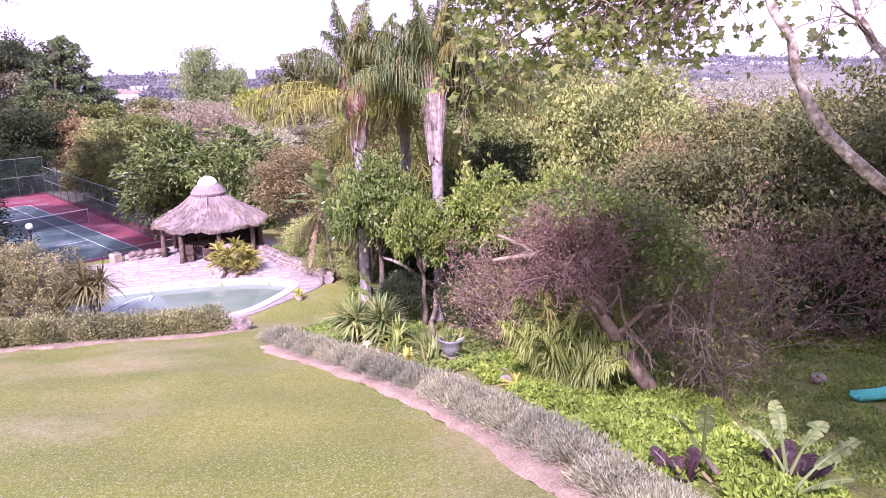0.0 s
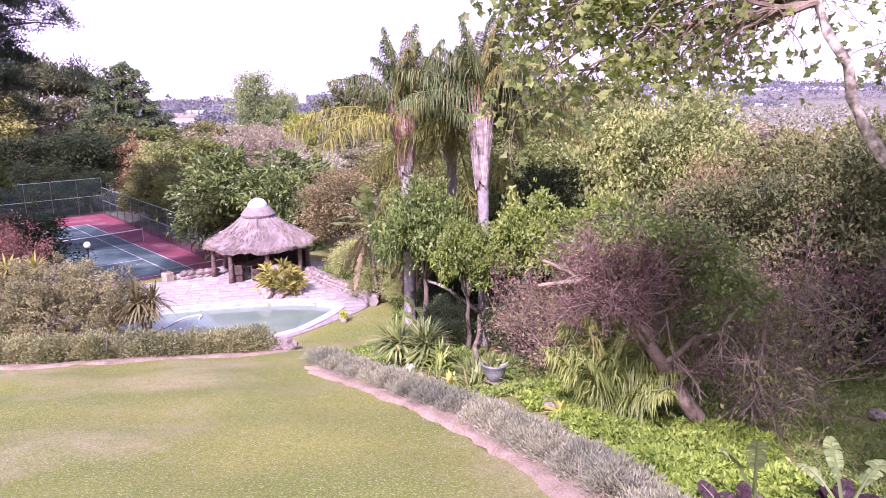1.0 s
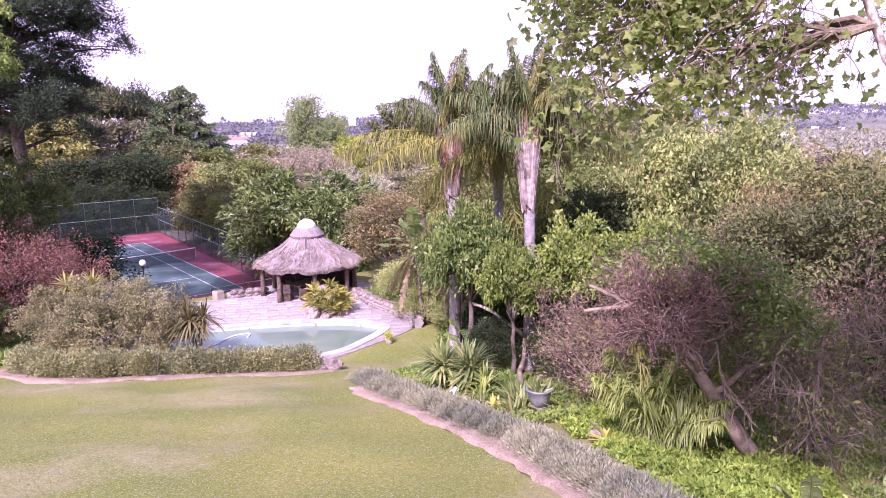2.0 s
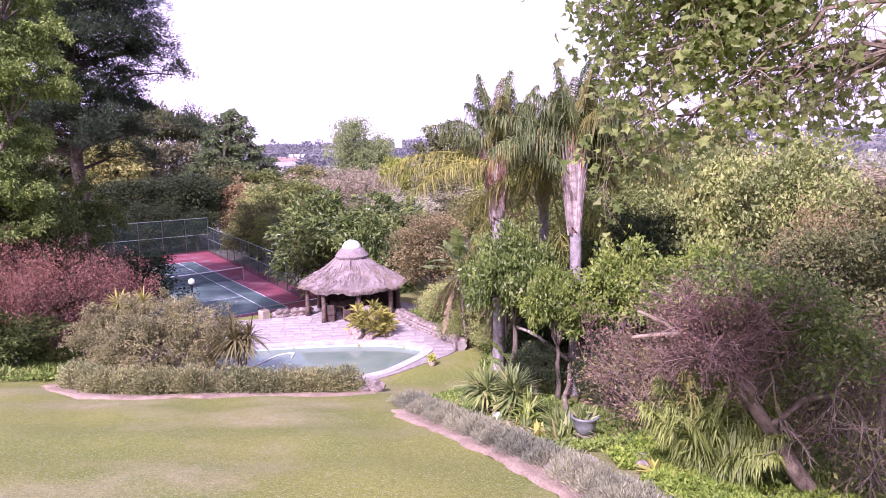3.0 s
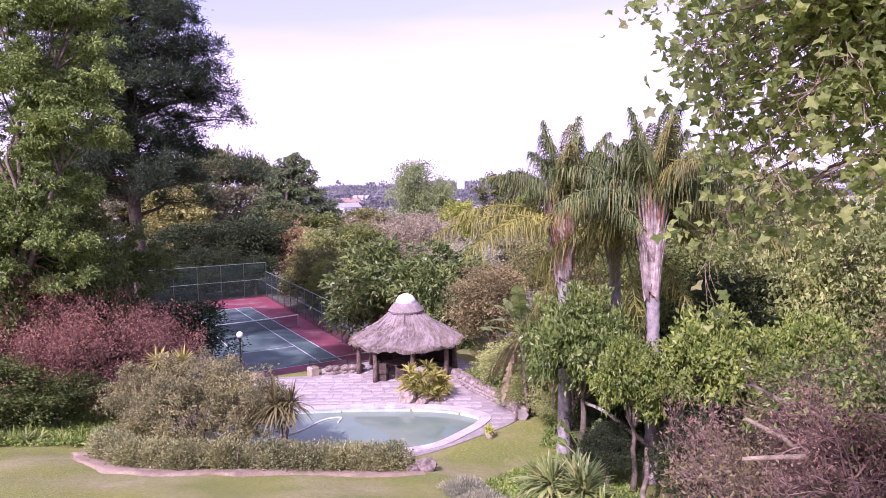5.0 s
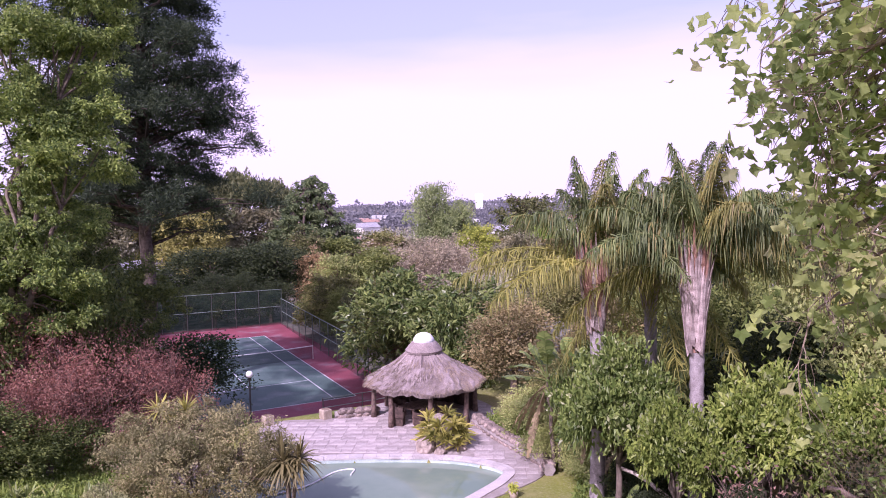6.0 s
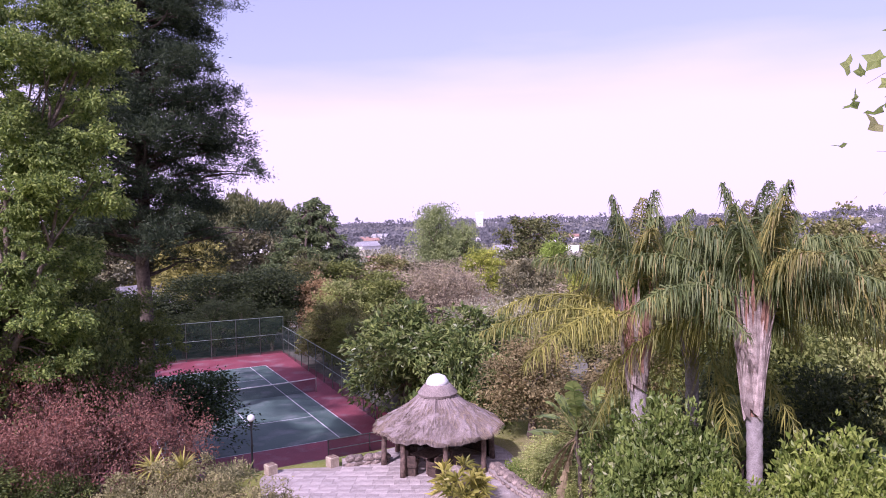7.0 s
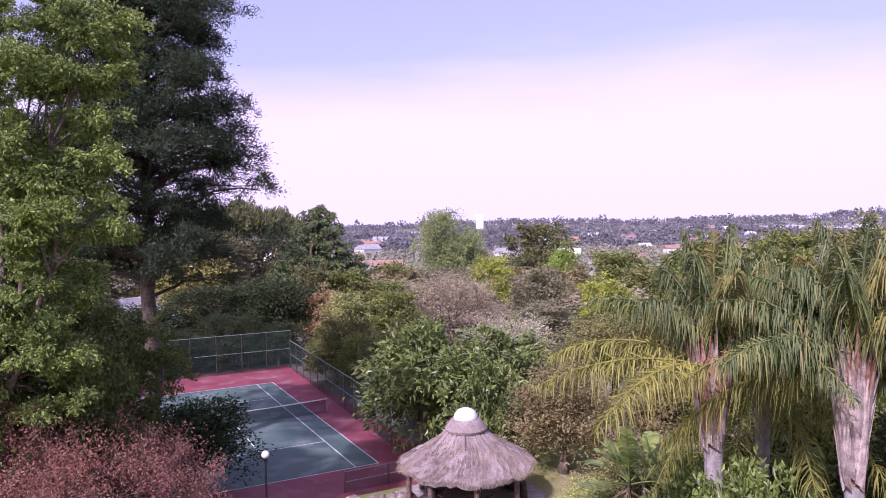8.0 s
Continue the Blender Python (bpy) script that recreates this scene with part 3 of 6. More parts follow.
def fence(label, points, tall, gap):
    f = thing("court_fence", label, "fence", points[0][0], points[0][1], -0.06)
    org = np.array(points[0])
    for (x0, y0), (x1, y1) in zip(points[:-1], points[1:]):
        a, c = np.array((x0, y0)) - org, np.array((x1, y1)) - org
        n = max(1, round(np.linalg.norm(c - a) / gap))
        post = Build().tube([(0, 0, -0.1), (0, 0, tall)], 0.035, 6).mesh("post", M_STEEL, True)
        for i in range(n + 1):
            o = part("post", post, M_STEEL, f)
            p = a + (c - a) * i / n
            o.location = (p[0], p[1], 0)
        for z in (tall - 0.03, tall * 0.52):
            part("rail", Build().tube([(*a, z), (*c, z)], 0.026, 6), M_STEEL, f)
        part("chain_link", Build().add([(*a, 0.03), (*c, 0.03), (*c, tall - 0.05), (*a, tall - 0.05)], [(0, 1, 2, 3)]), M_WIRE, f, "green chain-link mesh")
    return f


fence("tall green chain-link fence behind the baseline", [(3.1, 29.2), (-14.9, 29.6)], 3.6, 2.25)
fence("green chain-link fence along the court's side", [(3.0, 29.0), (1.9, 2.6)], 2.7, 2.4)
fence("low chain-link fence at the court's near end", [(1.6, -3.2), (-3.2, -3.3)], 1.15, 2.2)

lamp = thing("garden_lamp", "black garden lamp post with a white globe", "lamp", -8.18, -7.66, ground_z(-8.18, -7.66))
lh = 4.03 - lamp.location.z
part("pole", Build().lathe([(0.001, 0), (0.11, 0), (0.11, 0.25), (0.05, 0.32), (0.04, lh - 0.35), (0.09, lh - 0.2), (0.09, lh - 0.16)], sides=12), M_BLACK, lamp, smooth=True)
part("globe", Build().lathe([(0.17 * math.sin(a) + 0.001, lh - 0.17 * math.cos(a)) for a in np.linspace(0, math.pi, 11)], sides=16), M_GLOBE, lamp, "white opal globe", smooth=True)


# ---- gazebo ----
gazebo = thing("thatched_gazebo", "round thatched gazebo on dark timber posts", "gazebo", GAZ[0], GAZ[1], PAVED)
EAVE, TOP, EDGE = 1.55, 3.9, 2.74


def thatch():
    """A cone of straw, sagging a little between the posts, with a ragged thick edge."""
    b = Build()
    n, rows = 96, 16
    ang = np.linspace(0, 2 * np.pi, n, endpoint=False)
    dip = 0.07 * np.cos(8 * (ang - 0.45)) + 0.03 * np.sin(3 * ang)
    v = []
    for k in range(rows):
        t = k / (rows - 1)
        r = EDGE * (1 - t) ** 1.0 * (1 - 0.06 * np.sin(np.pi * t)) + 0.26 * t
        z = EAVE + 0.18 + (TOP - 0.85 - EAVE) * t ** 0.94
        rr = r + 0.035 * R.normal(size=n) * (1 - 0.5 * t)
        v.append(np.stack([rr * np.cos(ang), rr * np.sin(ang), z - dip * (1 - t) ** 2 + 0.02 * R.normal(size=n)], -1))
    under = []
    for r, dz in ((2.68, -0.02), (2.45, 0.13), (0.4, 1.75)):
        under.append(np.stack([(r + 0.04 * R.normal(size=n)) * np.cos(ang), (r + 0.0 * ang) * np.sin(ang), EAVE + dz - dip * (r / 3) ** 3 + 0.03 * R.normal(size=n)], -1))
    allv = np.concatenate(under[::-1] + v)
    m = rows + 3
    i, j = np.meshgrid(np.arange(m - 1), np.arange(n), indexing="ij")
    j2 = (j + 1) % n
    b.add(allv, np.stack([i * n + j, i * n + j2, (i + 1) * n + j2, (i + 1) * n + j], -1).reshape(-1, 4))
    return b


def straw():
    """Loose reeds that lie down the slope and stick out over the edge."""
    b = Build()
    k = 15000
    a, t = R.uniform(0, 2 * np.pi, k), R.random(k) ** 1.5
    r = EDGE * (1 - t) * (1 - 0.06 * np.sin(np.pi * t)) + 0.26 * t
    z = EAVE + 0.18 + (TOP - 0.85 - EAVE) * t ** 0.94 - (0.07 * np.cos(8 * (a - 0.45)) + 0.03 * np.sin(3 * a)) * (1 - t) ** 2
    p = np.stack([r * np.cos(a), r * np.sin(a), z + 0.015], -1)
    d = np.stack([np.cos(a), np.sin(a), np.full(k, -0.74)], -1) + R.normal(size=(k, 3)) * 0.10
    return leaves(b, p, d, R.uniform(0.12, 0.30, k), 0.06, 0.02)


M_STRAW = leaf_mat("loose_straw", (0.16, 0.125, 0.115), (0.30, 0.245, 0.23), 0.9, 0.1)
roof = part("thatch", thatch(), M_THATCH, gazebo, "weathered grey-brown thatch")
part("straw_layer", straw(), M_STRAW, roof)
collar = part("ridge_collar", Build().lathe([(0.50, TOP - 0.90), (0.84, TOP - 0.90), (0.88, TOP - 0.80), (0.66, TOP - 0.52), (0.56, TOP - 0.42), (0.2, TOP - 0.36)], sides=28, wobble=0.02), M_THATCH, gazebo, "thatched collar")
part("ridge_cap", Build().lathe([(0.30, TOP - 0.50), (0.53, TOP - 0.46), (0.47, TOP - 0.26), (0.34, TOP - 0.09), (0.16, TOP - 0.01), (0.01, TOP)], sides=28), M_CAP, collar, "white cement cap", smooth=True)
for k in range(8):
    a = radians(25 + 45 * k)
    x, y = 2.42 * math.cos(a), 2.42 * math.sin(a)
    part("post", Build().tube(bough((x, y, -0.02), (x * 0.98, y * 0.98, 1.75), 0.03, 5), [0.13, 0.12, 0.115, 0.11, 0.105], 9), M_POST, gazebo, smooth=True)
ring = [(2.4 * math.cos(a), 2.4 * math.sin(a), 1.64) for a in np.linspace(0, 2 * math.pi, 33)]
part("ring_beam", Build().tube(ring, 0.07, 6), M_POST, gazebo)
for k in range(16):
    a = 2 * math.pi * (k + 0.5) / 16
    part("rafter", Build().tube([(2.6 * math.cos(a), 2.6 * math.sin(a), 1.52), (0.3 * math.cos(a), 0.3 * math.sin(a), 3.2)], 0.045, 6), M_POST, gazebo)
part("screen", Build().add([(2.3 * math.cos(a), 2.3 * math.sin(a), z) for z in (0.0, 0.95) for a in np.linspace(-0.3, 1.9, 13)] + [(2.2 * math.cos(a), 2.2 * math.sin(a), z) for z in (0.0, 0.95) for a in np.linspace(-0.3, 1.9, 13)],
     [(i, i + 1, 14 + i, 13 + i) for i in range(12)] + [(26 + i, 39 + i, 40 + i, 27 + i) for i in range(12)] + [(13 + i, 14 + i, 40 + i, 39 + i) for i in range(12)]), M_WICKER, gazebo, "dark reed screen")

table = thing("dining_table", "dark wooden dining table under the thatch", "table", GAZ[0] - 0.6, GAZ[1] - 0.6, PAVED, 20)
part("tabletop", Build().box((1.7, 1.0, 0.06), (0, 0, 0.69), 0, 0.012), M_POST, table)
for sx in (-0.75, 0.75):
    for sy in (-0.4, 0.4):
        part("leg", Build().box((0.08, 0.08, 0.69), (sx, sy, 0), 0, 0.008), M_POST, table)


def chair():
    c = thing("wicker_chair", "dark wicker tub chair at the table", "chair", 0, 0, PAVED, group="chairs round the table")
    part("seat", Build().box((0.52, 0.5, 0.1), (0, 0, 0.36), 0, 0.02), M_WICKER, c)
    part("backrest", Build().box((0.52, 0.07, 0.5), (0, -0.24, 0.38), 0, 0.02), M_WICKER, c)
    for s in (-0.26, 0.26):
        part("armrest", Build().box((0.07, 0.46, 0.24), (s, 0.0, 0.42), 0, 0.02), M_WICKER, c)
    part("skirt", Build().box((0.46, 0.44, 0.36), (0, 0, 0.0), 0, 0.02), M_WICKER, c)
    return c


one = chair()
one.matrix_basis = pose(-1.95, -13.65, PAVED, 0, 0, 20)
for x, y, turn in ((-2.75, -13.0, -40), (-1.1, -13.75, 10), (-1.3, -11.9, 190), (-2.2, -11.6, 200)):
    copy_thing(one, pose(x, y, PAVED, 0, 0, turn))


def rock_mesh(name, size, seed, material, flat=0.7):
    """A rough boulder or rubble stone."""
    bm = bmesh.new()
    bmesh.ops.create_icosphere(bm, subdivisions=2, radius=0.5)
    for v in bm.verts:
        k = 1 + 0.45 * noise.noise(v.co * 2.2 + Vector((seed, 0, 0)))
        v.co = Vector((v.co.x * size[0] * k, v.co.y * size[1] * k, v.co.z * size[2] * k))
        v.co.z = max(v.co.z, -size[2] * 0.38)
    me = bpy.data.meshes.new(name)
    bm.to_mesh(me)
    bm.free()
    me.materials.append(material)
    return me


# low rubble walls at the terrace's edges
def rubble_wall(label, pts, tall, thick=0.32):
    w = thing("rubble_wall", label, "wall", pts[0][0], pts[0][1], PAVED - 0.05)
    meshes = [rock_mesh("stone", (0.5, 0.36, 0.28), k * 3.1, M_RUBBLE) for k in range(5)]
    p = line(pts, 10)
    seg = np.concatenate([[0], np.cumsum(np.linalg.norm(np.diff(p, axis=0), axis=1))])
    core = [(np.interp(s, seg, p[:, 0]) - pts[0][0], np.interp(s, seg, p[:, 1]) - pts[0][1], tall * 0.42) for s in np.linspace(0, seg[-1], 24)]
    part("core", Build().tube(core, tall * 0.45, 6), M_JOINT, w)
    for row in range(2):
        s = R.uniform(0, 0.3)
        while s < seg[-1]:
            for side in (-0.08, 0.08):
                x, y = np.interp(s, seg, p[:, 0]), np.interp(s, seg, p[:, 1])
                x2, y2 = np.interp(s + 0.2, seg, p[:, 0]), np.interp(s + 0.2, seg, p[:, 1])
                a = math.atan2(y2 - y, x2 - x)
                o = part("stone", meshes[R.integers(5)], M_RUBBLE, w)
                o.matrix_basis = pose(x - pts[0][0] - side * math.sin(a), y - pts[0][1] + side * math.cos(a), tall * (0.25 + 0.5 * row), R.uniform(-12, 12), R.uniform(-12, 12), math.degrees(a) + R.uniform(-20, 20))
            s += R.uniform(0.34, 0.46)
    return w


rubble_wall("low brown rubble wall curving along the terrace", [(0.35, -14.6), (0.15, -16.2), (0.05, -18.0), (0.0, -20.2), (-0.4, -21.2)], 0.55)
rubble_wall("low brown rubble wall between terrace and court", [(-2.9, -10.9), (-4.9, -10.45)], 0.42)


def planter_box(x, y):
    p = thing("planter_box", "buff square planter at the terrace edge", "planter", x, y, PAVED - 0.02, 15, "planters at the terrace edge")
    part("box", Build().box((0.42, 0.42, 0.46), (0, 0, 0), 0, 0.03), M_TERRA, p)
    part("soil", Build().box((0.34, 0.34, 0.02), (0, 0, 0.455)), M_CHAFF, p)


planter_box(-5.3, -10.3)
planter_box(-7.9, -9.9)


# ---- plants: kinds ----
def sword_plant(name, label, x, y, z, mat, count=46, length=0.75, stem=0.0, width=0.075, droop=0.35, category="shrub", heads=1, sink=0.03):
    """A rosette, or several, of sword-shaped leaves, on a stem where there is one."""
    t = thing(name, label, category, x, y, z - sink)
    for h in range(heads):
        ox, oy = (0, 0) if heads == 1 else (R.uniform(-0.3, 0.3), R.uniform(-0.3, 0.3))
        hs = stem * R.uniform(0.75, 1.1)
        holder = t
        if stem:
            holder = part("stem", Build().tube(bough((0, 0, 0), (ox, oy, hs), 0.08, 6), np.linspace(0.075, 0.05, 6), 7), M_BARK, t, smooth=True)
        b = Build()
        k = count
        az = R.uniform(0, 2 * np.pi, k)
        el = np.arcsin(R.uniform(-0.35 if stem else 0.12, 1, k))
        d = np.stack([np.cos(az) * np.cos(el), np.sin(az) * np.cos(el), np.sin(el)], -1)
        side = unit(np.cross(d, [0, 0, 1.0]))
        ln = length * R.uniform(0.7, 1.1, k)[:, None]
        base = np.array([ox, oy, hs + 0.03]) + d * 0.03
        rows = []
        for tt, ww in ((0, 0.6), (0.35, 1.0), (0.7, 0.75), (1.0, 0.05)):
            c = base + d * ln * tt - np.array([0, 0, 1.0]) * droop * ln * tt ** 2 * np.cos(el)[:, None]
            rows += [c - side * width * ww / 2, c + side * width * ww / 2]
        v = np.stack(rows, 1).reshape(-1, 3)
        i = np.arange(k)[:, None] * 8
        b.add(v, np.concatenate([i + [0, 1, 3, 2], i + [2, 3, 5, 4], i + [4, 5, 7, 6]]))
        part("leaf_rosette", b, LEAF[mat], holder)
    return t


def paddle_leaf(b, base, way, length, width, droop, tears=0.25, stalk=0.42):
    """One banana-like leaf: a stalk, then a blade torn into strips along an arching midrib."""
    d = unit(np.asarray(way, float))
    side = unit(np.cross(d, [0, 0, 1.0]) + 1e-6)
    n = 30
    t = np.linspace(0, 1, n)
    rib = np.asarray(base, float) + d * (length * t)[:, None] - np.array([0, 0, 1.0]) * (droop * length * t ** 2.2)[:, None]
    b.tube(rib[::3], np.linspace(0.03, 0.008, len(rib[::3])), 4, False)
    first = int(stalk * n)
    for s in (-1, 1):
        fall, left = 0.0, 0
        for i in range(first, n - 1):
            if left <= 0:
                left = R.integers(1, 3) if tears > 0.6 else R.integers(2, 7)
                fall = R.uniform(0.0, tears)
            left -= 1
            end = left <= 0 and tears > 0.2
            u0, u1 = (i - first) / (n - first), (i + 1 - first) / (n - first)
            w0, w1 = width * math.sin(math.pi * (0.1 + 0.88 * u0)) ** 0.8, width * math.sin(math.pi * (0.1 + 0.88 * u1)) ** 0.8
            down = np.array([0, 0, -1.0])
            a0, a1 = rib[i], rib[i + 1]
            reach = side * s + d * 0.35
            m0, m1 = a0 + (reach * 0.95 + down * (fall * 0.25 - 0.12)) * w0 * 0.5, a1 + (reach * 0.95 + down * (fall * 0.25 - 0.12)) * w1 * 0.5
            e0, e1 = a0 + (reach * (1 - 0.3 * fall) + down * fall) * w0, a1 + (reach * (1 - 0.3 * fall) + down * fall) * w1
            if end:
                e1 = e1 + (e0 - e1) * 0.55
                m1 = m1 + (m0 - m1) * 0.25
            b.add([a0, a1, m1, m0, e1, e0], [(0, 1, 2, 3), (3, 2, 4, 5)])


def paddle_plant(name, label, x, y, z, tall, count, mat="paddle", spread=0.5, width=0.28, length=1.6, stems=3, category="plant", dry=3, stem_r=0.085, tears=0.35, low=0.35):
    t = thing(name, label, category, x, y, z - 0.03)
    tops = []
    for s in range(stems):
        ox, oy = R.uniform(-0.35, 0.35) * (stems > 1), R.uniform(-0.35, 0.35) * (stems > 1)
        top = np.array([ox * 1.8, oy * 1.8, tall * R.uniform(0.7, 1.0)])
        part("stem", Build().tube(bough((ox, oy, 0), top, 0.05, 6), np.linspace(stem_r, stem_r * 0.6, 6), 8), M_BARK, t, smooth=True)
        tops.append(top)
    for k in range(count):
        top = tops[k % stems]
        az = 2.4 * k + R.uniform(-0.3, 0.3)
        el = R.uniform(low, 1.35)
        d = (math.cos(az) * math.cos(el) * (spread + 0.5), math.sin(az) * math.cos(el) * (spread + 0.5), math.sin(el))
        b = Build()
        paddle_leaf(b, top - [0, 0, 0.1], d, length * R.uniform(0.8, 1.15), width * R.uniform(0.85, 1.15), R.uniform(0.05, 0.45), tears)
        part("leaf", b, LEAF[mat], t)
    for k in range(dry):
        top = tops[k % stems]
        az = R.uniform(0, 6.3)
        b = Build()
        paddle_leaf(b, top - [0, 0, 0.25], (math.cos(az) * 0.5, math.sin(az) * 0.5, -0.3), length * 0.8, width * 0.5, 0.7, 0.9)
        part("dry_leaf", b, LEAF["dry"], t, "hanging dry leaf")
    return t


def frond(b, base, way, length, droop, leaflet=0.55, pairs=46, ragged=0.5, swing=1.0):
    """One feather frond: an arching rib with many hanging leaflets."""
    d = unit(np.asarray(way, float))
    n = 12
    t = np.linspace(0, 1, n)
    rib = np.asarray(base, float) + d * (length * t)[:, None] - np.array([0, 0, 1.0]) * (droop * length * t ** 2.1)[:, None]
    b.tube(rib, np.linspace(0.04, 0.01, n), 4, False)
    u = np.repeat(np.linspace(0.16, 1.0, pairs), 4)
    m = len(u)
    p = np.stack([np.interp(u, t, rib[:, k]) for k in range(3)], -1)
    tang = unit(np.stack([np.interp(u, t, np.gradient(rib[:, k])) for k in range(3)], -1))
    side = unit(np.cross(tang, [0, 0, 1.0]) + 1e-6) * np.tile([1, -1, 1, -1], pairs)[:, None]
    lift = R.uniform(-0.5, 0.6, m)[:, None] * np.array([0, 0, 1.0]) * ragged
    ln = (leaflet * np.sin(np.pi * (0.16 + 0.78 * u)) ** 0.7 * R.uniform(0.75, 1.15, m))[:, None]
    out = unit(side + tang * 0.6 + lift + R.normal(size=(m, 3)) * 0.38)
    mid = p + out * ln * 0.5 - np.array([0, 0, 1.0]) * ln * 0.10 * swing
    tip = p + out * ln * 0.82 - np.array([0, 0, 1.0]) * ln * 0.52 * swing
    w = unit(np.cross(out, R.normal(size=(m, 3)) * 0.6 + [0, 0, 1.0])) * 0.015
    v = np.stack([p - w * 0.5, p + w * 0.5, mid - w, mid + w, tip], 1).reshape(-1, 3)
    i = np.arange(m)[:, None] * 5
    b.add(v, np.concatenate([i + [0, 1, 3], i + [0, 3, 2], i + [2, 3, 4]]))


def palm(x, y, z0, ztop, label, fronds, radius, length, boots, top_r, low_old=(), russet=0.5, face=None, spears=0):
    """A feather palm: ringed trunk, old leaf bases below the crown, arching fronds."""
    p = thing("feather_palm", label, "palm", x, y, z0, group="feather palms")
    h = ztop - z0
    zz = np.linspace(-0.1, h - boots * 0.4, 44)
    rr = radius * (1 + 0.10 * np.where(np.arange(44) % 2, 1, -1) * 0.5) * np.interp(zz / h, [0, 0.1, 0.6, 1], [1.2, 1, 0.95, 1.1])
    sway = 0.12 * np.sin(zz / h * 3)
    part("trunk", Build().tube(np.column_stack([sway, sway * 0.3, zz]), rr, 14), M_PALMTRUNK, p, "pale ringed trunk", smooth=True)
    for k in range(96):
        a, u = 2.4 * k, k / 96
        zb = h - boots + boots * u
        c, s = math.cos(a), math.sin(a)
        r0 = radius + (top_r - radius) * u ** 0.8
        ln = 0.75 + 0.7 * R.random()
        fl = 0.10 + 0.22 * u * R.random()
        e = np.array([(r0 * c - 0.075 * s, r0 * s + 0.075 * c, zb - 0.15), (r0 * c + 0.075 * s, r0 * s - 0.075 * c, zb - 0.05),
                      ((r0 + 0.06) * c, (r0 + 0.06) * s, zb + ln * 0.3), ((r0 + fl) * c + 0.012 * s, (r0 + fl) * s - 0.012 * c, zb + ln), ((r0 + fl) * c - 0.012 * s, (r0 + fl) * s + 0.012 * c, zb + ln),
                      ((r0 - 0.1) * c, (r0 - 0.1) * s, zb)])
        part("leaf_base", Build().add(e, [(0, 1, 2), (1, 3, 2), (2, 3, 4), (0, 2, 4), (0, 4, 5), (5, 4, 3), (5, 3, 1), (0, 5, 1)]), M_FIBRE if u > russet and k % 3 else M_BOOT, p)
    core = Build().tube([(0.1, 0.03, h - boots), (0.1, 0.03, h - boots * 0.3), (0.1, 0, h + 0.3)], [radius, top_r * 0.9, top_r * 0.5], 10)
    part("crown_core", core, M_FIBRE, p, "russet fibre at the crown")
    for k in range(fronds):
        u = k / (fronds - 1)
        az = 2.4 * k + R.uniform(-0.2, 0.2)
        el = 1.45 - 1.0 * u
        if face is not None and u > 0.45 and math.cos(az - face) > 0.55:
            az += 1.5
        b = Build()
        reach = length * (1.2 if k < spears else R.uniform(0.88, 1.1))
        bend = 0.36 if k < spears else 0.20 + 0.34 * u + 0.18 * R.random()
        frond(b, (0.1, 0.02, h + 0.1), (math.cos(az) * math.cos(el), math.sin(az) * math.cos(el), math.sin(el)), reach, bend, 0.62 if k < spears else 0.72, 74, 1.2, 1.7)
        part("frond", b, LEAF["palm_warm" if k % 4 == 3 else "palm"], p)
    for az, el, dr in low_old:
        b = Build()
        frond(b, (0.1, 0.02, h - 0.15), (math.cos(az) * math.cos(el), math.sin(az) * math.cos(el), math.sin(el)), length * 1.02, dr, 0.85, 62, 1.0, 1.6)
        part("old_frond", b, LEAF["palm_old"], p, "yellowing low frond")
    return p


# ---- trees: prototypes shared by many ----
def proto_broad(seed, lobes=9, leaf=0.05, count=9000, width=0.5, hang=0.0, mat="olive"):
    """A broad crown, one unit wide and high, on its trunk."""
    lb = []
    for k in range(lobes):
        a, r = 2.4 * k + seed, 0.30 * math.sqrt((k + 0.3) / lobes)
        s = R.uniform(0.15, 0.24)
        lb.append((r * math.cos(a), r * math.sin(a), R.uniform(0.38, 0.80) - r * 0.35, s, s, s * R.uniform(0.75, 1.0)))
    lb.append((0, 0, 0.82, 0.2, 0.2, 0.16))
    lb.append((0, 0, 0.35, 0.34, 0.34, 0.24))
    t, l = trunk_and_limbs((0, 0, -0.02), (0.02, 0.0, 0.30), lb, 0.035)
    return (crown(lb, count, leaf, width, 0.15, 0.21, 0.24, hang=hang, per=48).mesh("crown", LEAF[mat]), t.mesh("trunk", M_BARK, True), l.mesh("limb", M_BARK, True))


def proto_umbrella(seed):
    lb = []
    for k in range(9):
        a, r = 2.4 * k + seed, 0.36 * math.sqrt(k / 9)
        lb.append((r * math.cos(a), r * math.sin(a), 0.84 - r * 0.3 + R.uniform(-0.05, 0.05), 0.2, 0.2, 0.11))
    t, l = trunk_and_limbs((0, 0, -0.02), (0.05, 0.0, 0.5), lb, 0.03)
    return (crown(lb, 8000, 0.05, 0.35, 0.0, 0.2, 0.2, low=-0.2).mesh("crown", LEAF["pine_far"]), t.mesh("trunk", M_BARK, True), l.mesh("limb", M_BARK, True))


